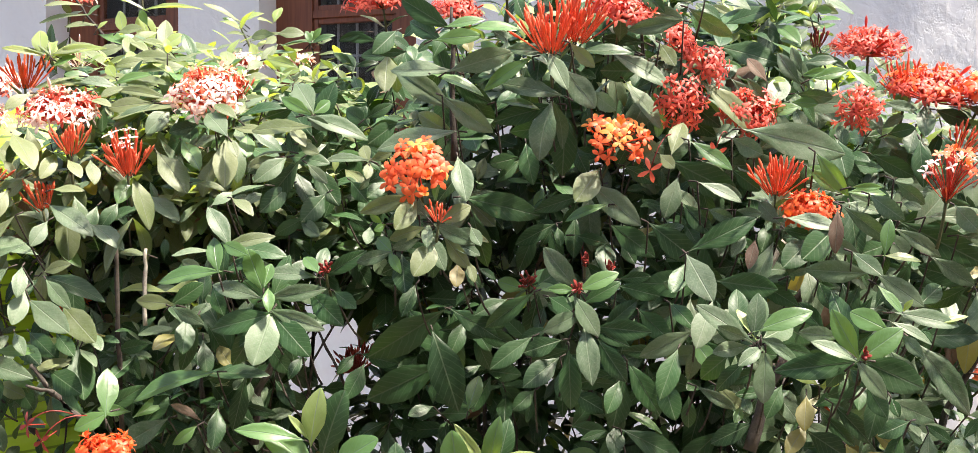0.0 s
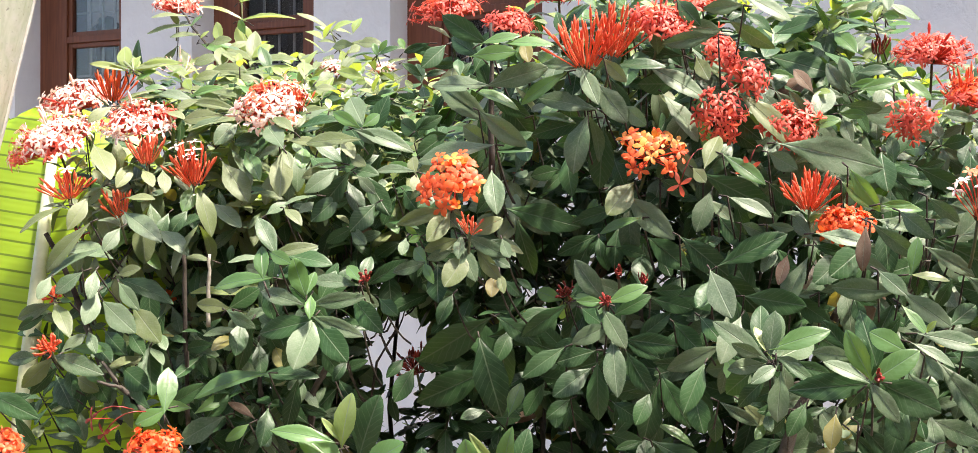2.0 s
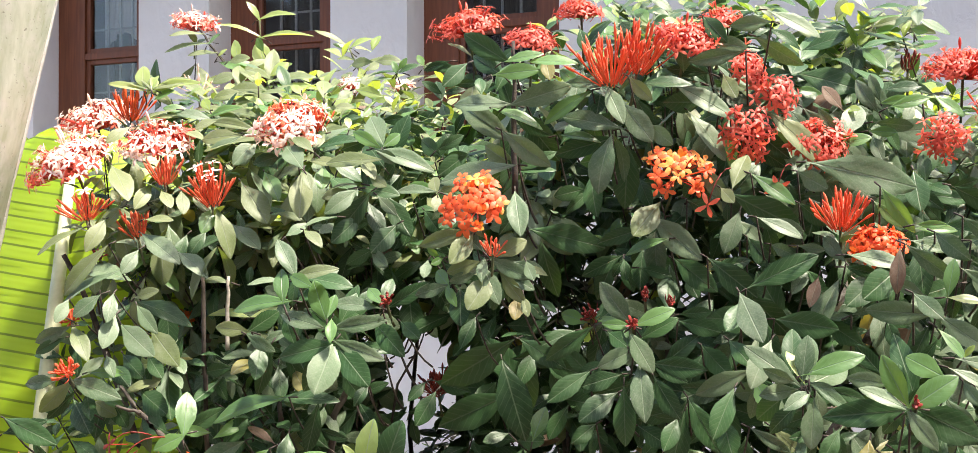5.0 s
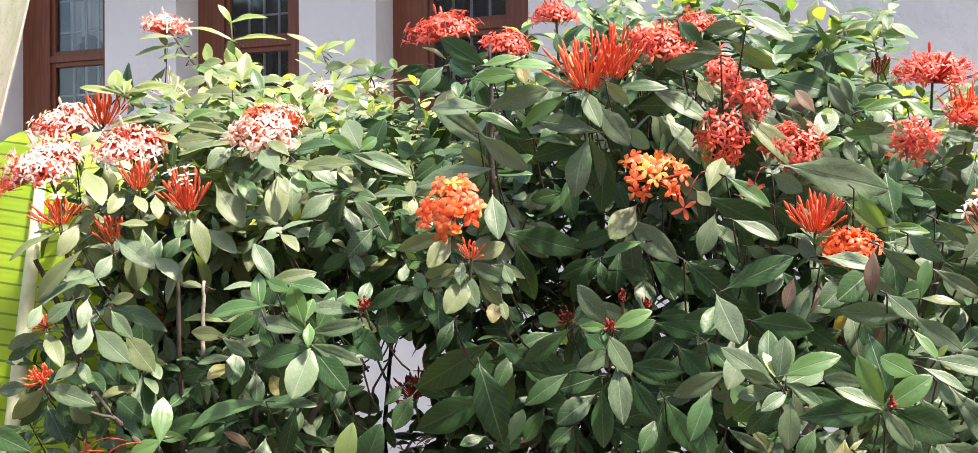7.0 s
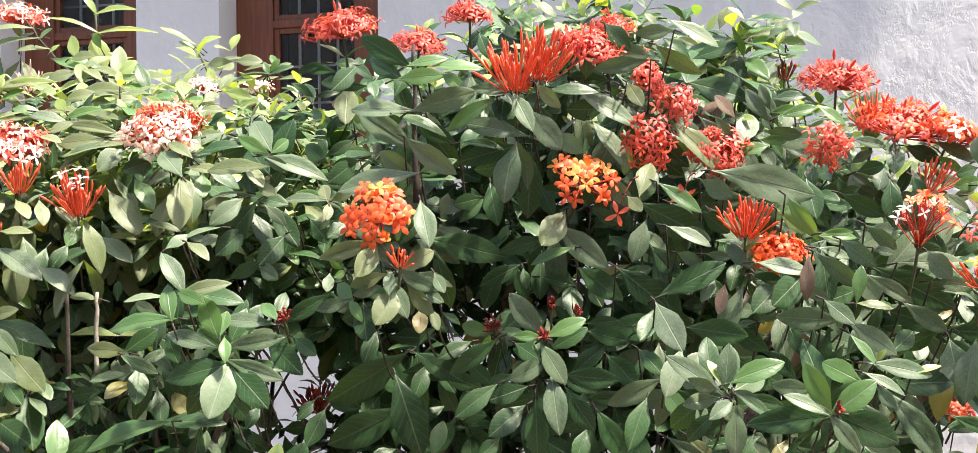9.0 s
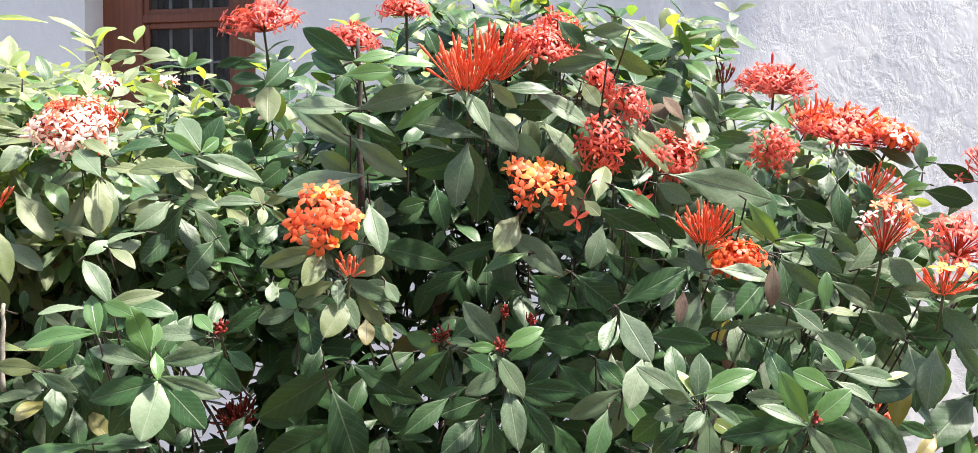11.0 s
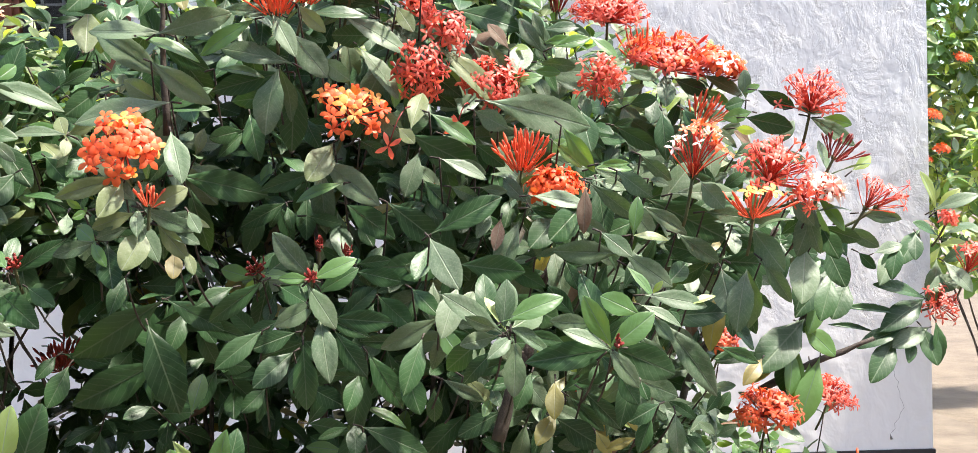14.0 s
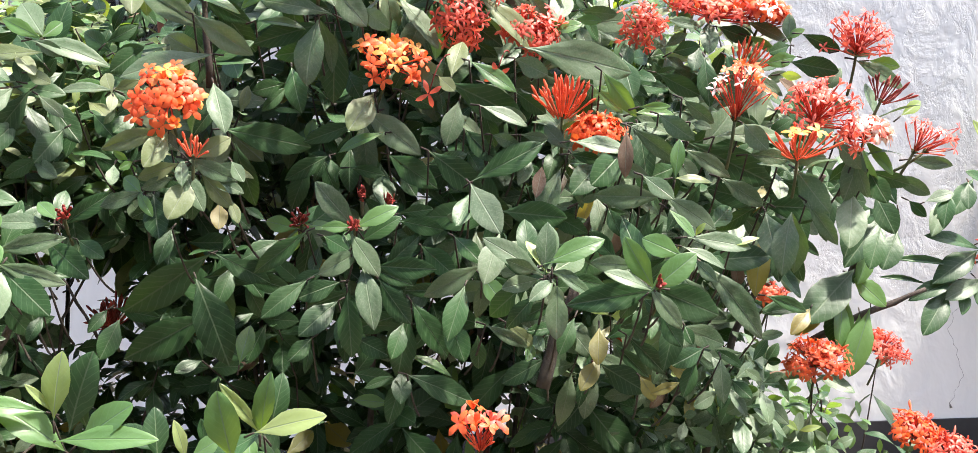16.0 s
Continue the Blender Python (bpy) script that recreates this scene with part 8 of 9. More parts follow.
right.shoot(0.703, 1.889, 1.846, (0.29, -0.79, 0.65), .065, 3, "grey", None, True, droop=0.5)
right.shoot(0.748, 1.893, 1.846, (-0.19, -0.86, 0.59), .065, 3, "grey", None, True, droop=0.5)
right.shoot(0.666, 1.864, 1.832, (0.19, -0.61, 0.59), .065, 3, "grey", None, True, droop=0.5)
right.shoot(0.711, 1.865, 1.814, (-0.29, -0.81, 0.49), .06, 3, "dark", None, True, droop=0.5, stem=False)
right.shoot(0.791, 1.877, 1.724, (0.05, -0.81, 0.48), .055, 3, "grey", None, True, droop=0.5, stem=False)
right.shoot(0.770, 1.888, 1.751, (-0.32, -0.83, 0.58), .06, 3, "grey", None, True, droop=0.5, stem=False)
right.shoot(0.594, 1.875, 1.768, (-0.28, -0.75, 0.59), .065, 3, "grey", None, True, droop=0.5)
right.shoot(0.655, 1.890, 1.718, (0.04, -0.59, 0.74), .065, 3, "dark", None, True, droop=0.5)
right.shoot(0.553, 1.890, 1.760, (0.05, -0.75, 0.82), .065, 3, "grey", None, True, droop=0.5)
right.shoot(0.571, 1.886, 1.817, (0.32, -0.65, 0.77), .065, 3, "grey", None, True, droop=0.5)
right.shoot(0.615, 1.871, 1.794, (0.22, -0.77, 0.51), .06, 3, "grey", None, True, droop=0.5, stem=False)
right.shoot(0.484, 1.863, 1.925, (-0.23, -0.81, 0.75), .065, 3, "grey", None, True, droop=0.5)
right.shoot(0.522, 1.871, 1.887, (-0.31, -0.63, 0.70), .065, 3, "grey", None, True, droop=0.5)
right.shoot(0.590, 1.861, 1.868, (-0.31, -0.85, 0.61), .06, 3, "grey", None, True, droop=0.5, stem=False)
right.shoot(0.645, 1.894, 1.861, (0.31, -0.69, 0.55), .06, 3, "grey", None, True, droop=0.5, stem=False)
right.shoot(0.728, 1.877, 1.685, (-0.10, -0.78, 0.46), .06, 3, "dark", None, True, droop=0.5, stem=False)
right.shoot(0.689, 1.883, 1.668, (0.23, -0.65, 0.49), .06, 3, "grey", None, True, droop=0.5, stem=False)
right.shoot(0.764, 1.881, 1.702, (-0.23, -0.65, 0.65), .055, 3, "dark", None, True, droop=0.5, stem=False)
right.shoot(0.815, 1.898, 1.682, (0.21, -0.86, 0.59), .05, 3, "grey", None, True, droop=0.5, stem=False)
right.shoot(0.623, 1.897, 1.912, (-0.03, -0.75, 0.65), .06, 3, "grey", None, True, droop=0.5, stem=False)
right.shoot(0.602, 1.891, 1.927, (0.31, -0.71, 0.89), .06, 3, "grey", None, True, droop=0.5, stem=False)
right.shoot(0.632, 1.884, 1.891, (-0.28, -0.62, 0.64), .06, 3, "grey", None, True, droop=0.5, stem=False)
right.shoot(0.129, 1.882, 1.919, (0.33, -0.89, 0.71), .075, 3, "grey", None, True, droop=0.5)
right.shoot(0.182, 1.899, 1.897, (0.27, -0.76, 0.55), .075, 3, "grey", None, True, droop=0.5)
right.shoot(0.225, 1.891, 1.864, (-0.21, -0.70, 0.61), .075, 3, "grey", None, True, droop=0.5)
right.shoot(0.102, 1.910, 1.945, (-0.18, -0.78, 0.56), .07, 3, "grey", None, True, droop=0.5)
right.shoot(0.205, 1.919, 1.943, (0.24, -0.60, 0.73), .07, 3, "dark", None, True, droop=0.5)
right.shoot(0.320, 1.896, 1.970, (-0.25, -0.61, 0.67), .07, 3, "grey", None, True, droop=0.5)
right.shoot(0.352, 1.882, 1.915, (-0.23, -0.87, 0.77), .07, 3, "grey", None, True, droop=0.5)
right.shoot(0.309, 1.916, 1.873, (-0.21, -0.62, 0.60), .075, 3, "grey", None, True, droop=0.5)
right.shoot(0.389, 1.907, 1.978, (0.25, -0.68, 0.81), .07, 3, "grey", None, True, droop=0.5)
right.shoot(0.103, 1.895, 2.031, (-0.34, -0.72, 0.71), .065, 3, "grey", None, True, droop=0.5)
right.shoot(0.226, 1.887, 2.007, (-0.08, -0.79, 0.46), .065, 3, "grey", None, True, droop=0.5)
right.shoot(0.278, 1.892, 2.024, (-0.08, -0.73, 0.77), .065, 3, "grey", None, True, droop=0.5)
low.shoot(0.450, 1.756, 1.438, (0.34, -0.61, 0.87), .045, 3, "grey", "young", True, droop=0.5, stem=False)
low.shoot(0.490, 1.768, 1.415, (0.12, -0.71, 0.81), .045, 3, "grey", None, True, droop=0.5, stem=False)
low.shoot(0.514, 1.755, 1.388, (0.07, -0.66, 0.68), .045, 3, "grey", "young", True, droop=0.5, stem=False)
low.shoot(0.550, 1.751, 1.368, (-0.30, -0.87, 0.61), .045, 3, "grey", None, True, droop=0.5, stem=False)
low.shoot(0.572, 1.763, 1.336, (0.18, -0.65, 0.59), .045, 3, "grey", None, True, droop=0.5, stem=False)
low.shoot(0.528, 1.777, 1.336, (-0.16, -0.65, 0.48), .045, 3, "grey", None, True, droop=0.5, stem=False)
low.shoot(0.479, 1.770, 1.350, (0.12, -0.57, 0.85), .045, 3, "grey", None, True, droop=0.5, stem=False)
low.shoot(0.611, 1.768, 1.332, (0.24, -0.64, 0.72), .045, 3, "grey", None, True, droop=0.5, stem=False)
low.shoot(0.633, 1.748, 1.344, (0.01, -0.59, 0.56), .045, 3, "grey", "young", True, droop=0.5, stem=False)
low.shoot(0.605, 1.779, 1.311, (0.03, -0.76, 0.45), .05, 3, "grey", None, True, droop=0.5, stem=False)
low.shoot(0.654, 1.756, 1.318, (-0.23, -0.67, 0.85), .045, 3, "grey", None, True, droop=0.5, stem=False)
low.shoot(0.512, 1.776, 1.431, (0.08, -0.76, 0.50), .045, 3, "grey", None, True, droop=0.5, stem=False)
low.shoot(0.547, 1.768, 1.402, (0.04, -0.65, 0.62), .045, 3, "grey", "young", True, droop=0.5, stem=False)
low.shoot(0.691, 1.775, 1.311, (-0.20, -0.79, 0.57), .045, 3, "grey", None, True, droop=0.5, stem=False)
low.shoot(0.432, 1.765, 1.392, (0.28, -0.84, 0.73), .05, 3, "dark", None, True, droop=0.5, stem=False)
low.shoot(0.465, 1.771, 1.472, (-0.19, -0.88, 0.70), .045, 3, "grey", None, True, droop=0.5, stem=False)
low.shoot(0.417, 1.773, 1.428, (0.27, -0.65, 0.64), .05, 3, "grey", None, True, droop=0.5, stem=False)
low.shoot(0.437, 1.757, 1.337, (0.02, -0.58, 0.59), .05, 3, "grey", None, True, droop=0.5, stem=False)
right.shoot(0.567, 1.831, 1.684, (0.07, -0.56, 0.53), .060, 3, "dark", None, True, droop=0.5, stem=False)
right.shoot(0.598, 1.821, 1.667, (-0.27, -0.70, 0.72), .060, 3, "dark", None, True, droop=0.5, stem=False)
right.shoot(0.619, 1.827, 1.700, (-0.22, -0.69, 0.74), .060, 3, "grey", None, True, droop=0.5, stem=False)
right.shoot(0.645, 1.848, 1.646, (0.16, -0.88, 0.67), .055, 3, "dark", None, True, droop=0.5, stem=False)
right.shoot(0.592, 1.853, 1.621, (0.32, -0.79, 0.83), .060, 3, "dark", None, True, droop=0.5, stem=False)
right.shoot(0.621, 1.846, 1.621, (0.30, -0.82, 0.76), .055, 3, "grey", None, True, droop=0.5, stem=False)
right.shoot(0.557, 1.854, 1.657, (-0.02, -0.86, 0.54), .060, 3, "grey", None, True, droop=0.5, stem=False)
right.shoot(0.664, 1.826, 1.698, (-0.29, -0.85, 0.73), .055, 3, "dark", None, True, droop=0.5, stem=False)
right.shoot(0.640, 1.824, 1.682, (0.18, -0.64, 0.82), .055, 3, "grey", None, True, droop=0.5, stem=False)
right.shoot(0.605, 1.852, 1.586, (0.15, -0.58, 0.88), .055, 3, "dark", None, True, droop=0.5, stem=False)
middle.shoot(-0.471, 2.043, 1.496, (-0.21, -0.77, 0.66), .060, 3, "dark", None, True, droop=0.5, stem=False)
middle.shoot(-0.295, 2.067, 1.667, (0.17, -0.87, 0.63), .060, 3, "dark", None, True, droop=0.5, stem=False)
right.shoot(0.289, 1.722, 1.537, (-0.09, -0.86, 0.72), .07, 3, "grey", None, True, droop=0.5)
right.shoot(0.326, 1.715, 1.497, (0.13, -0.73, 0.88), .07, 3, "grey", None, True, droop=0.5)
right.shoot(0.380, 1.738, 1.494, (-0.30, -0.63, 0.77), .07, 3, "grey", None, True, droop=0.5)
right.shoot(0.421, 1.712, 1.485, (-0.27, -0.73, 0.61), .065, 3, "grey", None, True, droop=0.5)
right.shoot(0.483, 1.729, 1.478, (0.29, -0.77, 0.58), .06, 3, "grey", None, True, droop=0.5, stem=False)
right.shoot(0.303, 1.720, 1.482, (0.14, -0.62, 0.71), .07, 3, "grey", None, True, droop=0.5)
right.shoot(0.350, 1.712, 1.535, (-0.11, -0.60, 0.68), .07, 3, "grey", "young", True, droop=0.5)
right.shoot(0.383, 1.702, 1.566, (-0.06, -0.82, 0.75), .065, 3, "grey", None, True, droop=0.5)
right.shoot(0.186, 1.643, 1.613, (-0.16, -0.87, 0.66), .07, 3, "grey", None, True, droop=0.5)
right.shoot(0.404, 1.679, 1.569, (0.03, -0.76, 0.87), .075, 3, "dark", None, True, droop=0.5)
right.shoot(0.432, 1.644, 1.543, (-0.10, -0.62, 0.45), .07, 3, "grey", None, True, droop=0.5)
right.shoot(0.161, 1.671, 1.677, (-0.10, -0.89, 0.56), .08, 3, "grey", None, True, droop=0.5)
right.shoot(0.263, 1.658, 1.667, (-0.08, -0.72, 0.47), .08, 3, "dark", None, True, droop=0.5)
left.shoot(-1.009, 1.949, 1.747, (0.33, -0.75, 0.66), .06, 3, "grey", None, True, droop=0.5, stem=False)
left.shoot(-0.891, 1.943, 1.769, (-0.15, -0.57, 0.76), .065, 3, "grey", None, True, droop=0.5)
left.shoot(-0.834, 1.960, 1.742, (-0.31, -0.76, 0.80), .065, 3, "grey", None, True, droop=0.5)
left.shoot(-0.787, 1.957, 1.726, (0.07, -0.58, 0.74), .06, 3, "grey", None, True, droop=0.5, stem=False)
left.shoot(-0.757, 1.965, 1.593, (-0.32, -0.89, 0.80), .07, 3, "dark", None, True, droop=0.5)
left.shoot(-0.846, 1.957, 1.550, (0.26, -0.61, 0.86), .07, 3, "dark", None, True, droop=0.5)
left.shoot(-0.928, 1.955, 1.882, (0.35, -0.64, 0.85), .06, 3, "grey", None, True, droop=0.5, stem=False)
left.shoot(-0.869, 1.946, 1.843, (0.20, -0.75, 0.89), .06, 3, "grey", None, True, droop=0.5, stem=False)
left.shoot(-0.799, 1.980, 1.849, (-0.20, -0.75, 0.57), .065, 3, "grey", None, True, droop=0.5)
left.shoot(-1.004, 1.959, 1.807, (-0.15, -0.67, 0.51), .06, 3, "grey", None, True, droop=0.5, stem=False)
left.shoot(-0.747, 1.947, 1.932, (-0.03, -0.87, 0.62), .06, 3, "grey", None, True, droop=0.5, stem=False)
left.shoot(-0.687, 1.976, 1.880, (0.27, -0.83, 0.46), .065, 3, "grey", None, True, droop=0.5)
left.shoot(-0.819, 1.973, 1.624, (0.32, -0.69, 0.51), .065, 3, "grey", None, True, droop=0.5)
left.shoot(-0.913, 1.949, 1.710, (0.29, -0.57, 0.46), .06, 3, "grey", None, True, droop=0.5, stem=False)
left.shoot(-0.864, 1.947, 1.668, (-0.05, -0.81, 0.79), .065, 3, "grey", None, True, droop=0.5)
left.shoot(-1.038, 1.955, 1.665, (0.19, -0.85, 0.68), .055, 3, "grey", None, True, droop=0.5, stem=False)
left.shoot(-1.030, 1.979, 1.597, (0.14, -0.87, 0.50), .06, 3, "grey", None, True, droop=0.5, stem=False)
left.shoot(-0.881, 1.946, 1.905, (-0.09, -0.77, 0.66), .050, 3, "grey", "young", True, droop=0.5, stem=False)
left.shoot(-0.829, 1.943, 1.875, (0.33, -0.82, 0.71), .050, 3, "grey", "young", True, droop=0.5, stem=False)
left.shoot(-0.736, 1.931, 1.908, (0.03, -0.64, 0.51), .050, 3, "grey", "young", True, droop=0.5, stem=False)
left.shoot(-0.752, 1.939, 1.850, (0.14, -0.90, 0.80), .050, 3, "grey", "young", True, droop=0.5, stem=False)
left.shoot(-0.660, 1.937, 1.831, (0.00, -0.69, 0.81), .050, 3, "grey", "young", True, droop=0.5, stem=False)
left.shoot(-0.611, 1.922, 1.922, (0.00, -0.89, 0.62), .050, 3, "grey", "young", True, droop=0.5, stem=False)
left.shoot(-0.625, 1.934, 1.877, (-0.34, -0.80, 0.65), .050, 3, "grey", None, True, droop=0.5, stem=False)
left.shoot(-0.687, 1.946, 1.918, (0.30, -0.77, 0.69), .050, 3, "fresh", "young", True, droop=0.5, stem=False)
left.shoot(-0.900, 1.949, 1.862, (0.31, -0.57, 0.89), .048, 3, "grey", "young", True, droop=0.5, stem=False)
left.shoot(-0.722, 1.932, 1.811, (-0.23, -0.57, 0.48), .050, 3, "grey", None, True, droop=0.5, stem=False)
left.shoot(-0.794, 1.938, 1.804, (0.17, -0.71, 0.62), .050, 3, "grey", "young", True, droop=0.5, stem=False)
left.shoot(-0.966, 1.957, 1.790, (-0.14, -0.71, 0.82), .048, 3, "grey", None, True, droop=0.5, stem=False)
left.shoot(-0.863, 1.926, 1.774, (-0.10, -0.73, 0.70), .050, 3, "grey", None, True, droop=0.5, stem=False)
middle.shoot(-0.484, 1.888, 1.928, (-0.03, -0.88, 0.49), .052, 3, "grey", "young", True, droop=0.5, stem=False)
middle.shoot(-0.566, 1.894, 1.890, (-0.25, -0.56, 0.57), .052, 3, "grey", None, True, droop=0.5, stem=False)
middle.shoot(-0.533, 1.891, 1.909, (0.20, -0.64, 0.57), .050, 3, "grey", "young", True, droop=0.5, stem=False)
middle.shoot(-0.520, 1.913, 1.875, (0.09, -0.76, 0.73), .052, 3, "grey", None, True, droop=0.5, stem=False)
middle.shoot(-0.453, 1.890, 1.883, (-0.17, -0.59, 0.65), .052, 3, "grey", None, True, droop=0.5, stem=False)
middle.shoot(-0.564, 1.916, 1.926, (-0.23, -0.85, 0.47), .050, 3, "fresh", "young", True, droop=0.5, stem=False)
left.shoot(-0.859, 2.090, 2.052, (0.04, -0.90, 0.47), .065, 3, "fresh", "young", True, droop=0.5)
left.shoot(-0.804, 2.093, 2.000, (-0.00, -0.60, 0.47), .065, 3, "grey", "young", True, droop=0.5)
left.shoot(-0.738, 2.084, 2.037, (-0.27, -0.65, 0.73), .065, 3, "grey", "young", True, droop=0.5)
left.shoot(-0.906, 2.084, 2.025, (-0.19, -0.57, 0.50), .06, 3, "grey", "young", True, droop=0.5, stem=False)
left.shoot(-0.722, 2.063, 1.962, (0.13, -0.87, 0.48), .065, 3, "grey", None, True, droop=0.5)
left.shoot(-0.941, 2.078, 1.968, (0.10, -0.59, 0.77), .06, 3, "grey", "young", True, droop=0.5, stem=False)
left.shoot(-0.807, 2.063, 1.896, (0.10, -0.60, 0.50), .06, 3, "grey", None, True, droop=0.5, stem=False)
middle.shoot(-0.641, 1.950, 1.826, (-0.17, -0.80, 0.45), .065, 3, "grey", None, True, droop=0.5)
middle.shoot(-0.599, 1.950, 1.846, (0.01, -0.58, 0.66), .07, 3, "grey", None, True, droop=0.5)
middle.shoot(-0.542, 1.926, 1.825, (-0.20, -0.81, 0.88), .07, 3, "dark", None, True, droop=0.5)
middle.shoot(-0.441, 1.928, 1.925, (-0.29, -0.78, 0.49), .07, 3, "dark", None, True, droop=0.5)
middle.shoot(-0.486, 1.937, 1.957, (0.09, -0.67, 0.53), .065, 3, "grey", None, True, droop=0.5)
middle.shoot(-0.377, 1.926, 1.938, (-0.01, -0.66, 0.65), .07, 3, "dark", None, True, droop=0.5)
middle.shoot(-0.609, 1.943, 1.939, (0.29, -0.85, 0.57), .065, 3, "grey", None, True, droop=0.5)
middle.shoot(-0.488, 1.940, 1.774, (0.03, -0.58, 0.70), .075, 3, "dark", None, True, droop=0.5)
middle.shoot(-0.405, 1.946, 1.784, (-0.06, -0.63, 0.83), .075, 3, "dark", None, True, droop=0.5)
middle.shoot(-0.616, 1.932, 1.754, (-0.27, -0.81, 0.61), .07, 3, "dark", None, True, droop=0.5)
middle.shoot(-0.355, 1.956, 1.754, (-0.16, -0.68, 0.74), .07, 3, "dark", None, True, droop=0.5)
middle.shoot(-0.673, 1.958, 1.606, (-0.27, -0.63, 0.60), .075, 3, "grey", None, True, droop=0.5)
middle.shoot(-0.579, 1.924, 1.581, (0.09, -0.60, 0.71), .075, 3, "dark", None, True, droop=0.5)
middle.shoot(-0.514, 1.922, 1.533, (0.33, -0.77, 0.74), .08, 3, "dark", None, True, droop=0.5)
middle.shoot(-0.680, 1.949, 1.513, (-0.17, -0.76, 0.60), .075, 3, "dark", None, True, droop=0.5)
middle.shoot(-0.439, 1.924, 1.844, (-0.30, -0.65, 0.63), .075, 3, "dark", None, True, droop=0.5)
middle.shoot(-0.344, 1.955, 1.844, (-0.31, -0.79, 0.53), .075, 3, "dark", None, True, droop=0.5)
middle.shoot(-0.687, 2.118, 2.067, (0.20, -0.59, 0.68), .06, 3, "grey", "young", True, droop=0.5, stem=False)
middle.shoot(-0.588, 2.084, 2.016, (-0.06, -0.82, 0.46), .06, 3, "grey", None, True, droop=0.5, stem=False)
middle.shoot(-0.502, 2.103, 2.048, (-0.15, -0.86, 0.68), .065, 3, "dark", None, True, droop=0.5)
middle.shoot(-0.449, 2.117, 2.026, (0.31, -0.74, 0.50), .065, 3, "dark", None, True, droop=0.5)
middle.shoot(-0.389, 2.111, 2.002, (-0.27, -0.71, 0.49), .07, 3, "dark", None, True, droop=0.5)
middle.shoot(-0.346, 2.119, 2.067, (0.03, -0.75, 0.57), .07, 3, "dark", None, True, droop=0.5)
middle.shoot(-0.548, 2.102, 2.072, (0.33, -0.75, 0.54), .06, 3, "fresh", "young", True, droop=0.5, stem=False)
middle.shoot(-0.409, 2.101, 2.078, (0.29, -0.77, 0.74), .065, 3, "dark", None, True, droop=0.5)
middle.shoot(-0.483, 2.117, 1.994, (-0.12, -0.62, 0.69), .065, 3, "dark", None, True, droop=0.5)
middle.shoot(-0.531, 2.086, 2.014, (-0.31, -0.57, 0.66), .065, 3, "grey", None, True, droop=0.5)
limb(left, ((-0.703, 1.720, 1.465), (-0.707, 1.720, 1.609), (-0.711, 1.720, 1.762)), 0.0042, 0.0034)
limb(left, ((-0.658, 1.700, 1.628), (-0.657, 1.700, 1.693), (-0.655, 1.700, 1.746)), 0.0034, 0.003, PALE_BARK)
limb(left, ((-0.722, 1.620, 1.499), (-0.767, 1.620, 1.539), (-0.798, 1.620, 1.578)), 0.0045, 0.003)
limb(left, ((-0.759, 1.610, 1.539), (-0.800, 1.610, 1.549)), 0.003, 0.002)
limb(centre, ((-0.174, 1.620, 1.866), (-0.174, 1.620, 1.994), (-0.175, 1.620, 2.086)), 0.0042, 0.0025)
limb(right, ((0.233, 1.600, 1.461), (0.251, 1.600, 1.525), (0.281, 1.600, 1.589)), 0.009, 0.006)
limb(right, ((0.262, 1.660, 1.696), (0.296, 1.660, 1.750)), 0.005, 0.004, PALE_BARK)
limb(right, ((0.307, 1.660, 1.656), (0.330, 1.660, 1.702)), 0.006, 0.004)
limb(right, ((0.732, 1.950, 1.441), (0.826, 1.950, 1.481), (0.938, 1.950, 1.518)), 0.0065, 0.004)
limb(right, ((0.790, 1.930, 1.541), (0.818, 1.930, 1.581), (0.852, 1.930, 1.637)), 0.005, 0.003)
limb(middle, ((-0.503, 1.750, 1.441), (-0.497, 1.750, 1.519), (-0.465, 1.750, 1.581)), 0.006, 0.005)
limb(middle, ((-0.570, 1.720, 1.481), (-0.578, 1.720, 1.551)), 0.004, 0.004)
limb(middle, ((-0.489, 2.000, 1.426), (-0.470, 2.000, 1.542), (-0.428, 2.000, 1.611)), 0.0025, 0.002)
limb(middle, ((-0.402, 1.950, 1.505), (-0.443, 1.950, 1.593), (-0.472, 1.950, 1.637)), 0.0028, 0.002)
limb(back, ((-0.999, 2.660, 2.195), (-1.022, 2.660, 2.236), (-1.031, 2.660, 2.362)), 0.003, 0.002, GREEN_STEM)
limb(back, ((-0.758, 2.660, 2.202), (-0.795, 2.660, 2.276)), 0.003, 0.002, GREEN_STEM)
limb(back, ((-1.084, 2.660, 2.214), (-1.161, 2.660, 2.297), (-1.196, 2.660, 2.346)), 0.004, 0.0025)


def front_y(x):
    """How near the hedge's face comes at x."""
    return float(np.interp(x, (-1.2, -0.85, -0.6, -0.3, 0.0, 0.28, 0.5, 0.7, 0.9), (1.80, 1.66, 1.64, 1.56, 1.56, 1.46, 1.52, 1.66, 1.90)))


def crest(x):
    """The height of the hedge's top at x."""
    return float(np.interp(x, (-1.15, -1.06, -1.0, -0.9, -0.7, -0.45, -0.29, -0.21, 0.0, 0.23, 0.4, 0.52, 0.66, 0.78, 0.86), (1.74, 1.87, 2.00, 2.09, 2.09, 2.07, 2.05, 2.24, 2.32, 2.27, 2.21, 2.13, 1.99, 1.89, 1.72)))


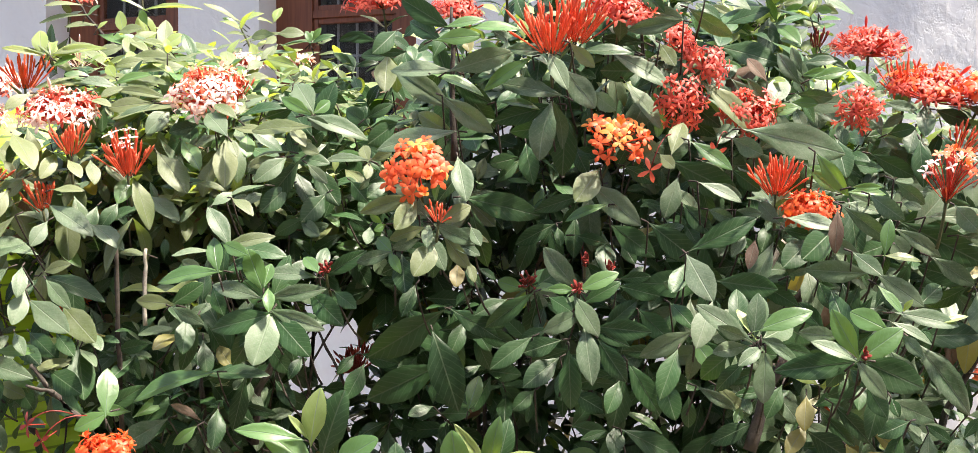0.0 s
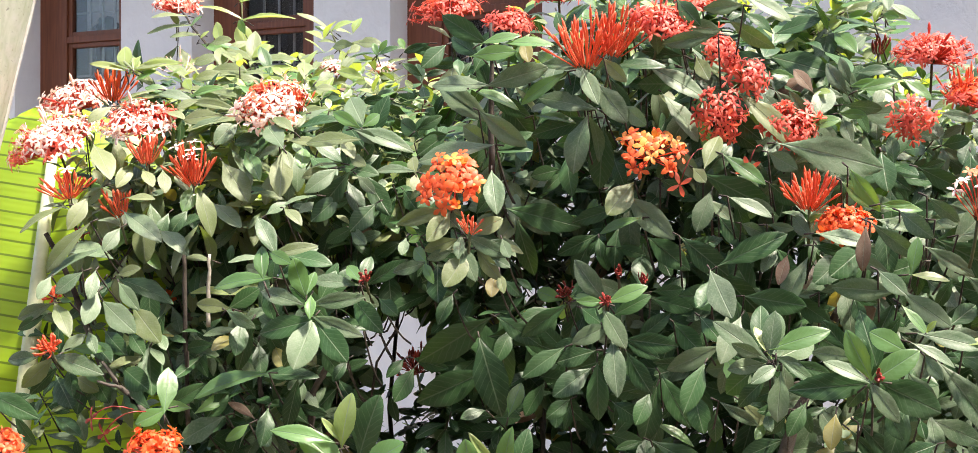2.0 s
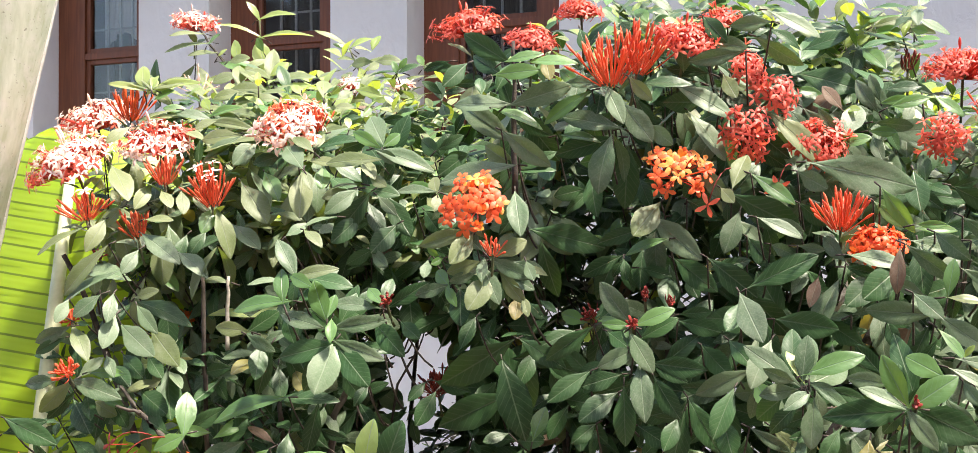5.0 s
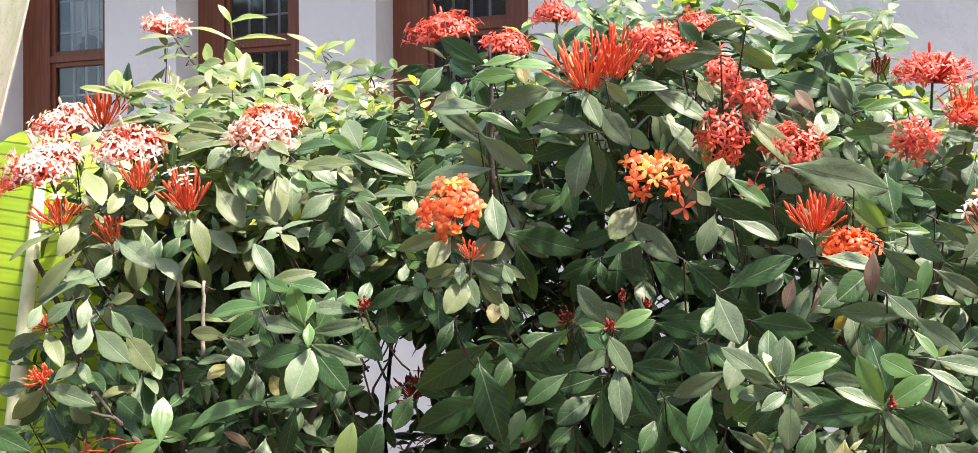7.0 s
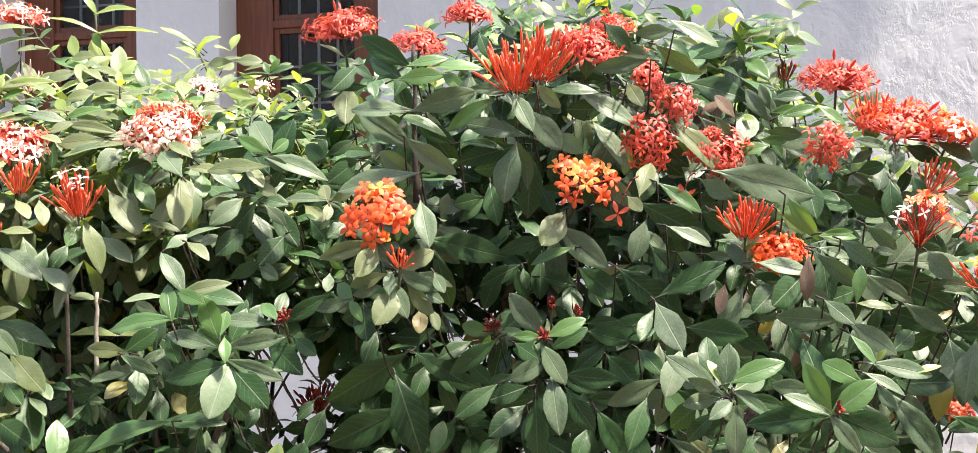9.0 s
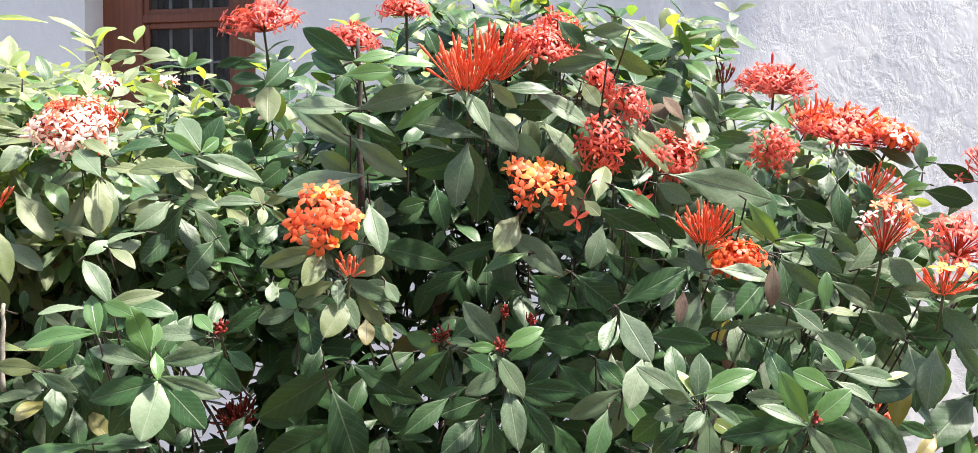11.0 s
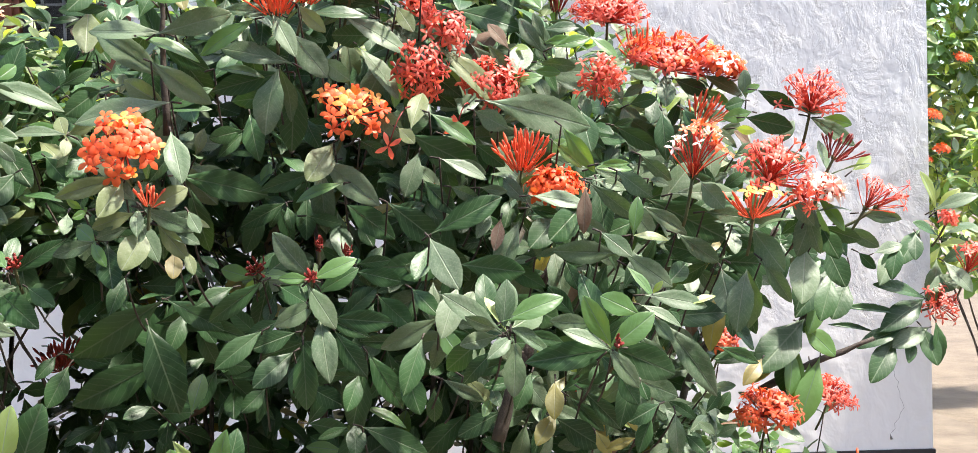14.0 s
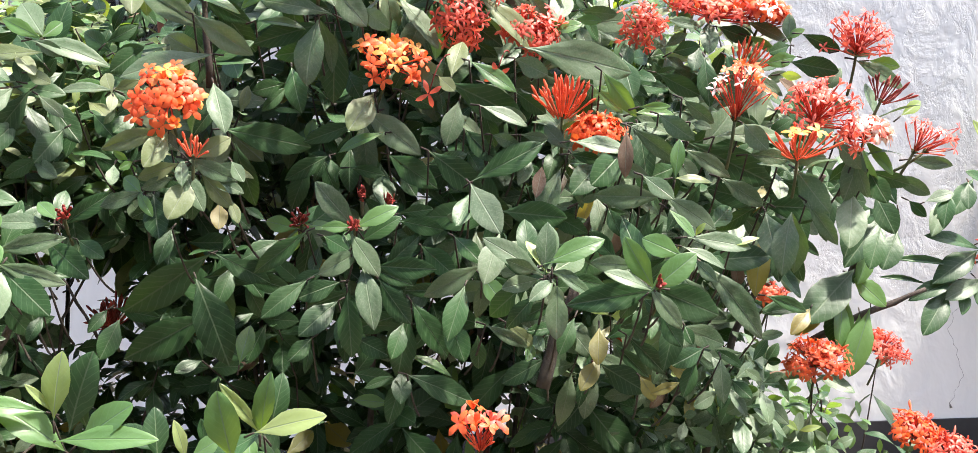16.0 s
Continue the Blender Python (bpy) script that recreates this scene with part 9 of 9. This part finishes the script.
def fill(shrub, x0, x1, count, tone, seed, scale=1.0):
    """Shoots spread through the hedge between x0 and x1: dusty in the light, inner shade painted as dark leaves, young
    at the crest.
    """
    d = random.Random(seed)
    for k in range(count):
        x = d.uniform(x0, x1)
        top = crest(x)
        depth = d.random() ** 1.1 * 0.66
        y = front_y(x) + 0.33 + depth
        z = top - 0.05 - (top - (1.22 if k % 4 else 0.45)) * d.random() ** 1.05 - 0.10 * (depth < 0.1)
        if gap(x, y, z) or hides(x, y, z):
            continue
        if x > 0.62 and z < 1.44 + 1.3 * (x - 0.62):
            continue
        high = z > top - 0.20
        axis = (d.uniform(-0.5, 0.5), -0.58 + depth * 1.2 + d.uniform(-0.25, 0.25), 0.72 + 0.6 * high + d.uniform(-0.2, 0.3))
        # share of dark leaves follows where shade falls, so shade sits in colour
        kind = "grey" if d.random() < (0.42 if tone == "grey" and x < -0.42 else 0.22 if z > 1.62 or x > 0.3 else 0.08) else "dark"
        tip = "fresh" if d.random() < 0.10 else None
        if high and d.random() < (0.72 if x < -0.5 or x > 0.35 else 0.15):
            kind, tip = ("grey", "young") if d.random() < 0.6 else ("fresh", "young")
        shrub.shoot(x, y, z, axis, scale * d.uniform(0.068, 0.100), d.choice((3, 3, 4)), kind, tip, depth < 0.16 and z > 1.25, droop=d.uniform(0.0, 0.5), stem=depth < 0.15 or k % 3 == 0)


fill(left, -1.13, -0.62, 520, "grey", 11, 0.80)
fill(left, -1.12, -0.80, 170, "grey", 16, 0.75)
fill(middle, -0.64, -0.20, 460, "dark", 12, 0.90)
fill(centre, -0.22, 0.28, 460, "dark", 13)
fill(right, 0.26, 0.80, 420, "dark", 14)
fill(right, 0.48, 0.80, 200, "dark", 15)


def back_row(count, seed):
    """Upright sunlit shoots of the row behind."""
    d = random.Random(seed)
    for k in range(count):
        x = d.uniform(-1.04, 0.55)
        y = d.uniform(2.25, 2.75)
        z = d.uniform(1.6, 2.22) - 0.25 * max(0.0, x - 0.2)
        if gap(x, y, z):
            continue
        # paler olive at left, darker tones at right: sun and shade painted in
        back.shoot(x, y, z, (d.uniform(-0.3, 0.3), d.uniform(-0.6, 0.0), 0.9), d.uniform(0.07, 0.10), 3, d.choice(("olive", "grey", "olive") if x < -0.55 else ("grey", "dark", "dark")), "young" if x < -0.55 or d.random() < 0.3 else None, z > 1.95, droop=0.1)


back_row(260, 21)


def crest_row(shrub, x0, x1, count, seed):
    """Young yellow-green shoots along the crest, behind the tall heads."""
    d = random.Random(seed)
    for k in range(count):
        x = d.uniform(x0, x1)
        y = d.uniform(1.86, 2.35)
        z = crest(x) - d.uniform(0.0, 0.30) + 0.08 * (y - 1.9)
        if hides(x, y, z):
            continue
        shrub.shoot(x, y, z, (d.uniform(-0.35, 0.35), d.uniform(-0.95, -0.35) + 0.42 * (x < -0.4), 0.8), d.uniform(0.045, 0.066) * (1.15 if x < -0.4 else 1.0), 3, d.choice(("fresh", "olive", "grey", "dark")), d.choice(("young", "young", "olive")), False, droop=0.15, stem=k % 2 == 0)


crest_row(right, -0.1, 0.68, 130, 22)
crest_row(left, -1.02, -0.60, 200, 23)
crest_row(middle, -0.64, -0.38, 120, 24)


def small_bush(shrub, x0, x1, y0, y1, z0, z1, count, size, tones, seed, near=True):
    d = random.Random(seed)
    for k in range(count):
        axis = (d.uniform(-0.6, 0.6), d.uniform(-0.9, 0.1), d.uniform(0.4, 1.0))
        x, y, z = d.uniform(x0, x1), d.uniform(y0, y1), z0 + (z1 - z0) * d.random() ** 0.8
        if hides(x, y, z) or gap(x, y, z):
            continue
        shrub.shoot(x, y, z, axis, size * d.uniform(0.8, 1.2), 3, d.choice(tones), None, near, droop=d.uniform(0.1, 0.5))


small_bush(low, 0.48, 0.74, 1.58, 1.78, 1.15, 1.50, 60, 0.050, ("grey", "grey", "dark"), 29)
small_bush(low, 0.42, 0.74, 1.66, 2.00, 0.95, 1.50, 70, 0.058, ("grey", "dark", "grey", "fresh"), 30)
small_bush(low, 0.60, 0.96, 1.80, 2.20, 0.75, 1.36, 70, 0.055, ("grey", "dark", "fresh"), 31)
small_bush(low, 0.62, 1.10, 1.90, 2.40, 0.20, 0.90, 40, 0.070, ("grey", "dark"), 32, False)
small_bush(far_right, 1.36, 1.95, 2.05, 2.45, 0.7, 1.75, 50, 0.085, ("dark", "grey"), 33)
small_bush(left, -1.10, -0.62, 1.70, 1.84, 1.30, 1.62, 46, 0.056, ("grey", "grey", "dark"), 35)
small_bush(middle, -0.62, -0.46, 1.68, 1.80, 1.35, 1.72, 20, 0.056, ("grey", "dark", "dark"), 36)
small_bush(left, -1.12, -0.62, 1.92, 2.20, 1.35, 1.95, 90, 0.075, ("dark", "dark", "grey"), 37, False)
small_bush(front, -1.12, -0.88, 1.42, 1.56, 1.15, 1.47, 22, 0.078, ("dark",), 38)
small_bush(front, -0.95, 0.40, 1.36, 1.50, 0.55, 1.22, 70, 0.09, ("fresh", "dark"), 34)


for shrub in (left, middle, centre, right, back, low, front, far_right):
    shrub.finish()


# ---- banana plant ----
def banana_material():
    m, n, bsdf, out = material("banana_leaf")
    uv = n.nodes.new("ShaderNodeUVMap").outputs[0]
    split = n.nodes.new("ShaderNodeSeparateXYZ")
    n.links.new(uv, split.inputs[0])
    lines = sums(n, "SINE", sums(n, "MULTIPLY", split.outputs[1], 560.0))
    seam = sums(n, "COSINE", sums(n, "MULTIPLY", split.outputs[1], 238.76))
    tone = mixed(n, ramp(n, lines, -1, 1, 0.0, 0.15), (0.35, 0.53, 0.030), (0.45, 0.64, 0.050))
    tone = mixed(n, ramp(n, seam, 0.84, 0.95, 0.0, 0.85), tone, (0.10, 0.17, 0.02))
    tone = mixed(n, ramp(n, grain(n, 12.0, 5.0), 0.5, 0.75, 0.0, 0.4), tone, (0.27, 0.40, 0.06))
    n.links.new(tone, bsdf.inputs["Base Color"])
    bsdf.inputs["Roughness"].default_value = 0.4
    bumped(n, bsdf, lines, 0.12, 0.001)
    glow = n.nodes.new("ShaderNodeBsdfTranslucent")
    n.links.new(mixed(n, ramp(n, seam, 0.84, 0.95, 0.0, 0.8), (0.60, 0.86, 0.04), (0.16, 0.24, 0.02)), glow.inputs["Color"])
    blend = node(n, "ShaderNodeMixShader", Fac=0.45)
    n.links.new(bsdf.outputs[0], blend.inputs[1])
    n.links.new(glow.outputs[0], blend.inputs[2])
    n.links.new(blend.outputs[0], out.inputs["Surface"])
    return m


BANANA = banana_material()
RIB = plain_material("pale_rib", (0.52, 0.56, 0.30), (0.68, 0.70, 0.48), 30.0, 0.45, 0.001)
def trunk_material():
    m, n, bsdf, out = material("pale_trunk")
    place = n.nodes.new("ShaderNodeNewGeometry").outputs["Position"]
    stretch = n.nodes.new("ShaderNodeMapping")
    stretch.inputs["Scale"].default_value = (60, 60, 7)
    n.links.new(place, stretch.inputs[0])
    tex = node(n, "ShaderNodeTexNoise", Scale=1.0, Detail=6.0)
    n.links.new(stretch.outputs[0], tex.inputs["Vector"])
    tone = mixed(n, ramp(n, tex.outputs["Fac"], 0.3, 0.7), (0.38, 0.40, 0.26), (0.60, 0.60, 0.48))
    tone = mixed(n, ramp(n, grain(n, 30.0, 6.0), 0.5, 0.7, 0.0, 0.7), tone, (0.60, 0.57, 0.50))
    tone = mixed(n, ramp(n, grain(n, 130.0, 4.0), 0.62, 0.72, 0.0, 0.6), tone, (0.10, 0.09, 0.07))
    n.links.new(tone, bsdf.inputs["Base Color"])
    bsdf.inputs["Roughness"].default_value = 0.7
    bumped(n, bsdf, tex.outputs["Fac"], 0.5, 0.003)
    return m


TRUNK = trunk_material()
TRUNK_EDGE = plain_material("dry_sheath_edge", (0.62, 0.60, 0.52), (0.80, 0.78, 0.72), 60.0, 0.8, 0.004)

banana = thing("banana_plant", "banana plant with a pale leaning stem and one broad ribbed leaf", "banana plant", (-1.25, 1.95, 0))
ORIGIN = Vector((-1.25, 1.95, 0))


def rib_at(z):
    """Where the leaf's rib runs: it leans back and away as it rises."""
    return Vector((-1.117 - 0.173 * (z - 1.42), 1.90 + 0.46 * (z - 1.42), z))


def blade(side, reach, rows=38):
    """Half of the banana leaf: pleated strips that run out from the rib."""
    verts, faces, uvs = [], [], []
    for k in range(rows * 2 + 1):
        s = k / (rows * 2)
        z = 0.95 + 1.09 * s
        foot = rib_at(z)
        ridge = 0.004 if k % 2 else -0.004
        width = reach * (0.55 + 0.45 * math.sin(math.pi * min(1.0, 0.25 + 0.62 * s))) * (1 + 0.03 * math.sin(k * 1.7))
        if s > 0.9:
            width *= 1 - (s - 0.9) * 3.0
        for c in range(7):
            u = c / 6
            spot = foot + Vector((side * width * u, 0.10 * u * u + ridge * min(1, 4 * u), width * u * (0.06 + 0.10 * s)))
            spot.z = min(spot.z, 2.045 + 0.020 * math.sin(k * 0.9 + 9 * u) - 0.02 * u)
            verts.append(tuple(spot - ORIGIN))
            uvs.append((u, s))
    for k in range(rows * 2):
        for c in range(6):
            i = k * 7 + c
            faces.append((i, i + 1, i + 8, i + 7) if side > 0 else (i, i + 7, i + 8, i + 1))
    ob = from_lists("leaf_blade", verts, faces, BANANA, banana)
    layer = ob.data.uv_layers.new(name="UVMap")
    for loop in ob.data.loops:
        layer.data[loop.index].uv = uvs[loop.vertex_index]
    return ob


blade(-1, 0.42)
blade(1, 0.22)
v, f = [], []
tube(v, f, [rib_at(0.95 + 1.09 * s) + Vector((0, -0.02, 0)) - ORIGIN for s in (0, 0.2, 0.4, 0.6, 0.8, 1)], [0.022, 0.020, 0.018, 0.016, 0.013, 0.008], 8)
from_lists("midrib", v, f, RIB, banana, "pale cream midrib")
v, f = [], []
tube(v, f, [Vector(p) - ORIGIN for p in ((-1.77, 1.86, -0.02), (-1.60, 1.84, 0.6), (-1.42, 1.82, 1.2), (-1.21, 1.80, 1.9), (-1.01, 1.79, 2.6), (-0.87, 1.78, 3.1))], [0.10, 0.095, 0.085, 0.075, 0.07, 0.06], 16)
from_lists("stem", v, f, TRUNK, banana, "pale grey-green leaning stem")
v, f = [], []
path = [Vector(p) for p in ((-1.77, 1.86, -0.02), (-1.60, 1.84, 0.6), (-1.42, 1.82, 1.2), (-1.21, 1.80, 1.9), (-1.01, 1.79, 2.6), (-0.87, 1.78, 3.1))]
path = [p.lerp(q, k / 8) for p, q in zip(path, path[1:]) for k in range(8)]
edge_dice = random.Random(8)
tube(v, f, [p + Vector((0.86, 0.50, 0)) * (0.098 - 0.037 * p.z / 3.1) * (1 + 0.02 * edge_dice.uniform(-1, 1)) - ORIGIN for p in path], [0.0065 * edge_dice.uniform(0.75, 1.25) for p in path], 7)
from_lists("sheath_edge", v, f, TRUNK_EDGE, banana, "dry whitish edge of the leaf sheath")


# ---- yard beyond the wall's end ----
tagged(boxed("pavement", (3.75, 5.0, -0.3), (4.6, 13.0, 0.03), CONCRETE), "light concrete strip beside the house", "pavement", kind="structure")

yard = Shrub("leafy garden shrub with orange flowers beyond the wall", (5.6, 8.8), 0.9, 2.4, 51)
small_bush(yard, 4.2, 6.2, 8.2, 9.2, 1.05, 3.8, 800, 0.18, ("fresh", "young", "fresh", "young", "grey"), 52, False)
for x, z in ((4.66, 2.28), (4.73, 2.02), (4.58, 1.95), (4.9, 2.7), (4.45, 2.4)):
    dome(yard, x, 8.15, z, 0.14, "orange", count=20, star=0.03)
yard.finish()
corner = Shrub("leafy shrub with orange flowers at the wall's end", (4.25, 6.0), 0.3, 1.9, 53)
small_bush(corner, 3.66, 4.7, 5.75, 6.15, 0.95, 2.2, 260, 0.14, ("fresh", "young", "fresh"), 54, False)
corner.finish()
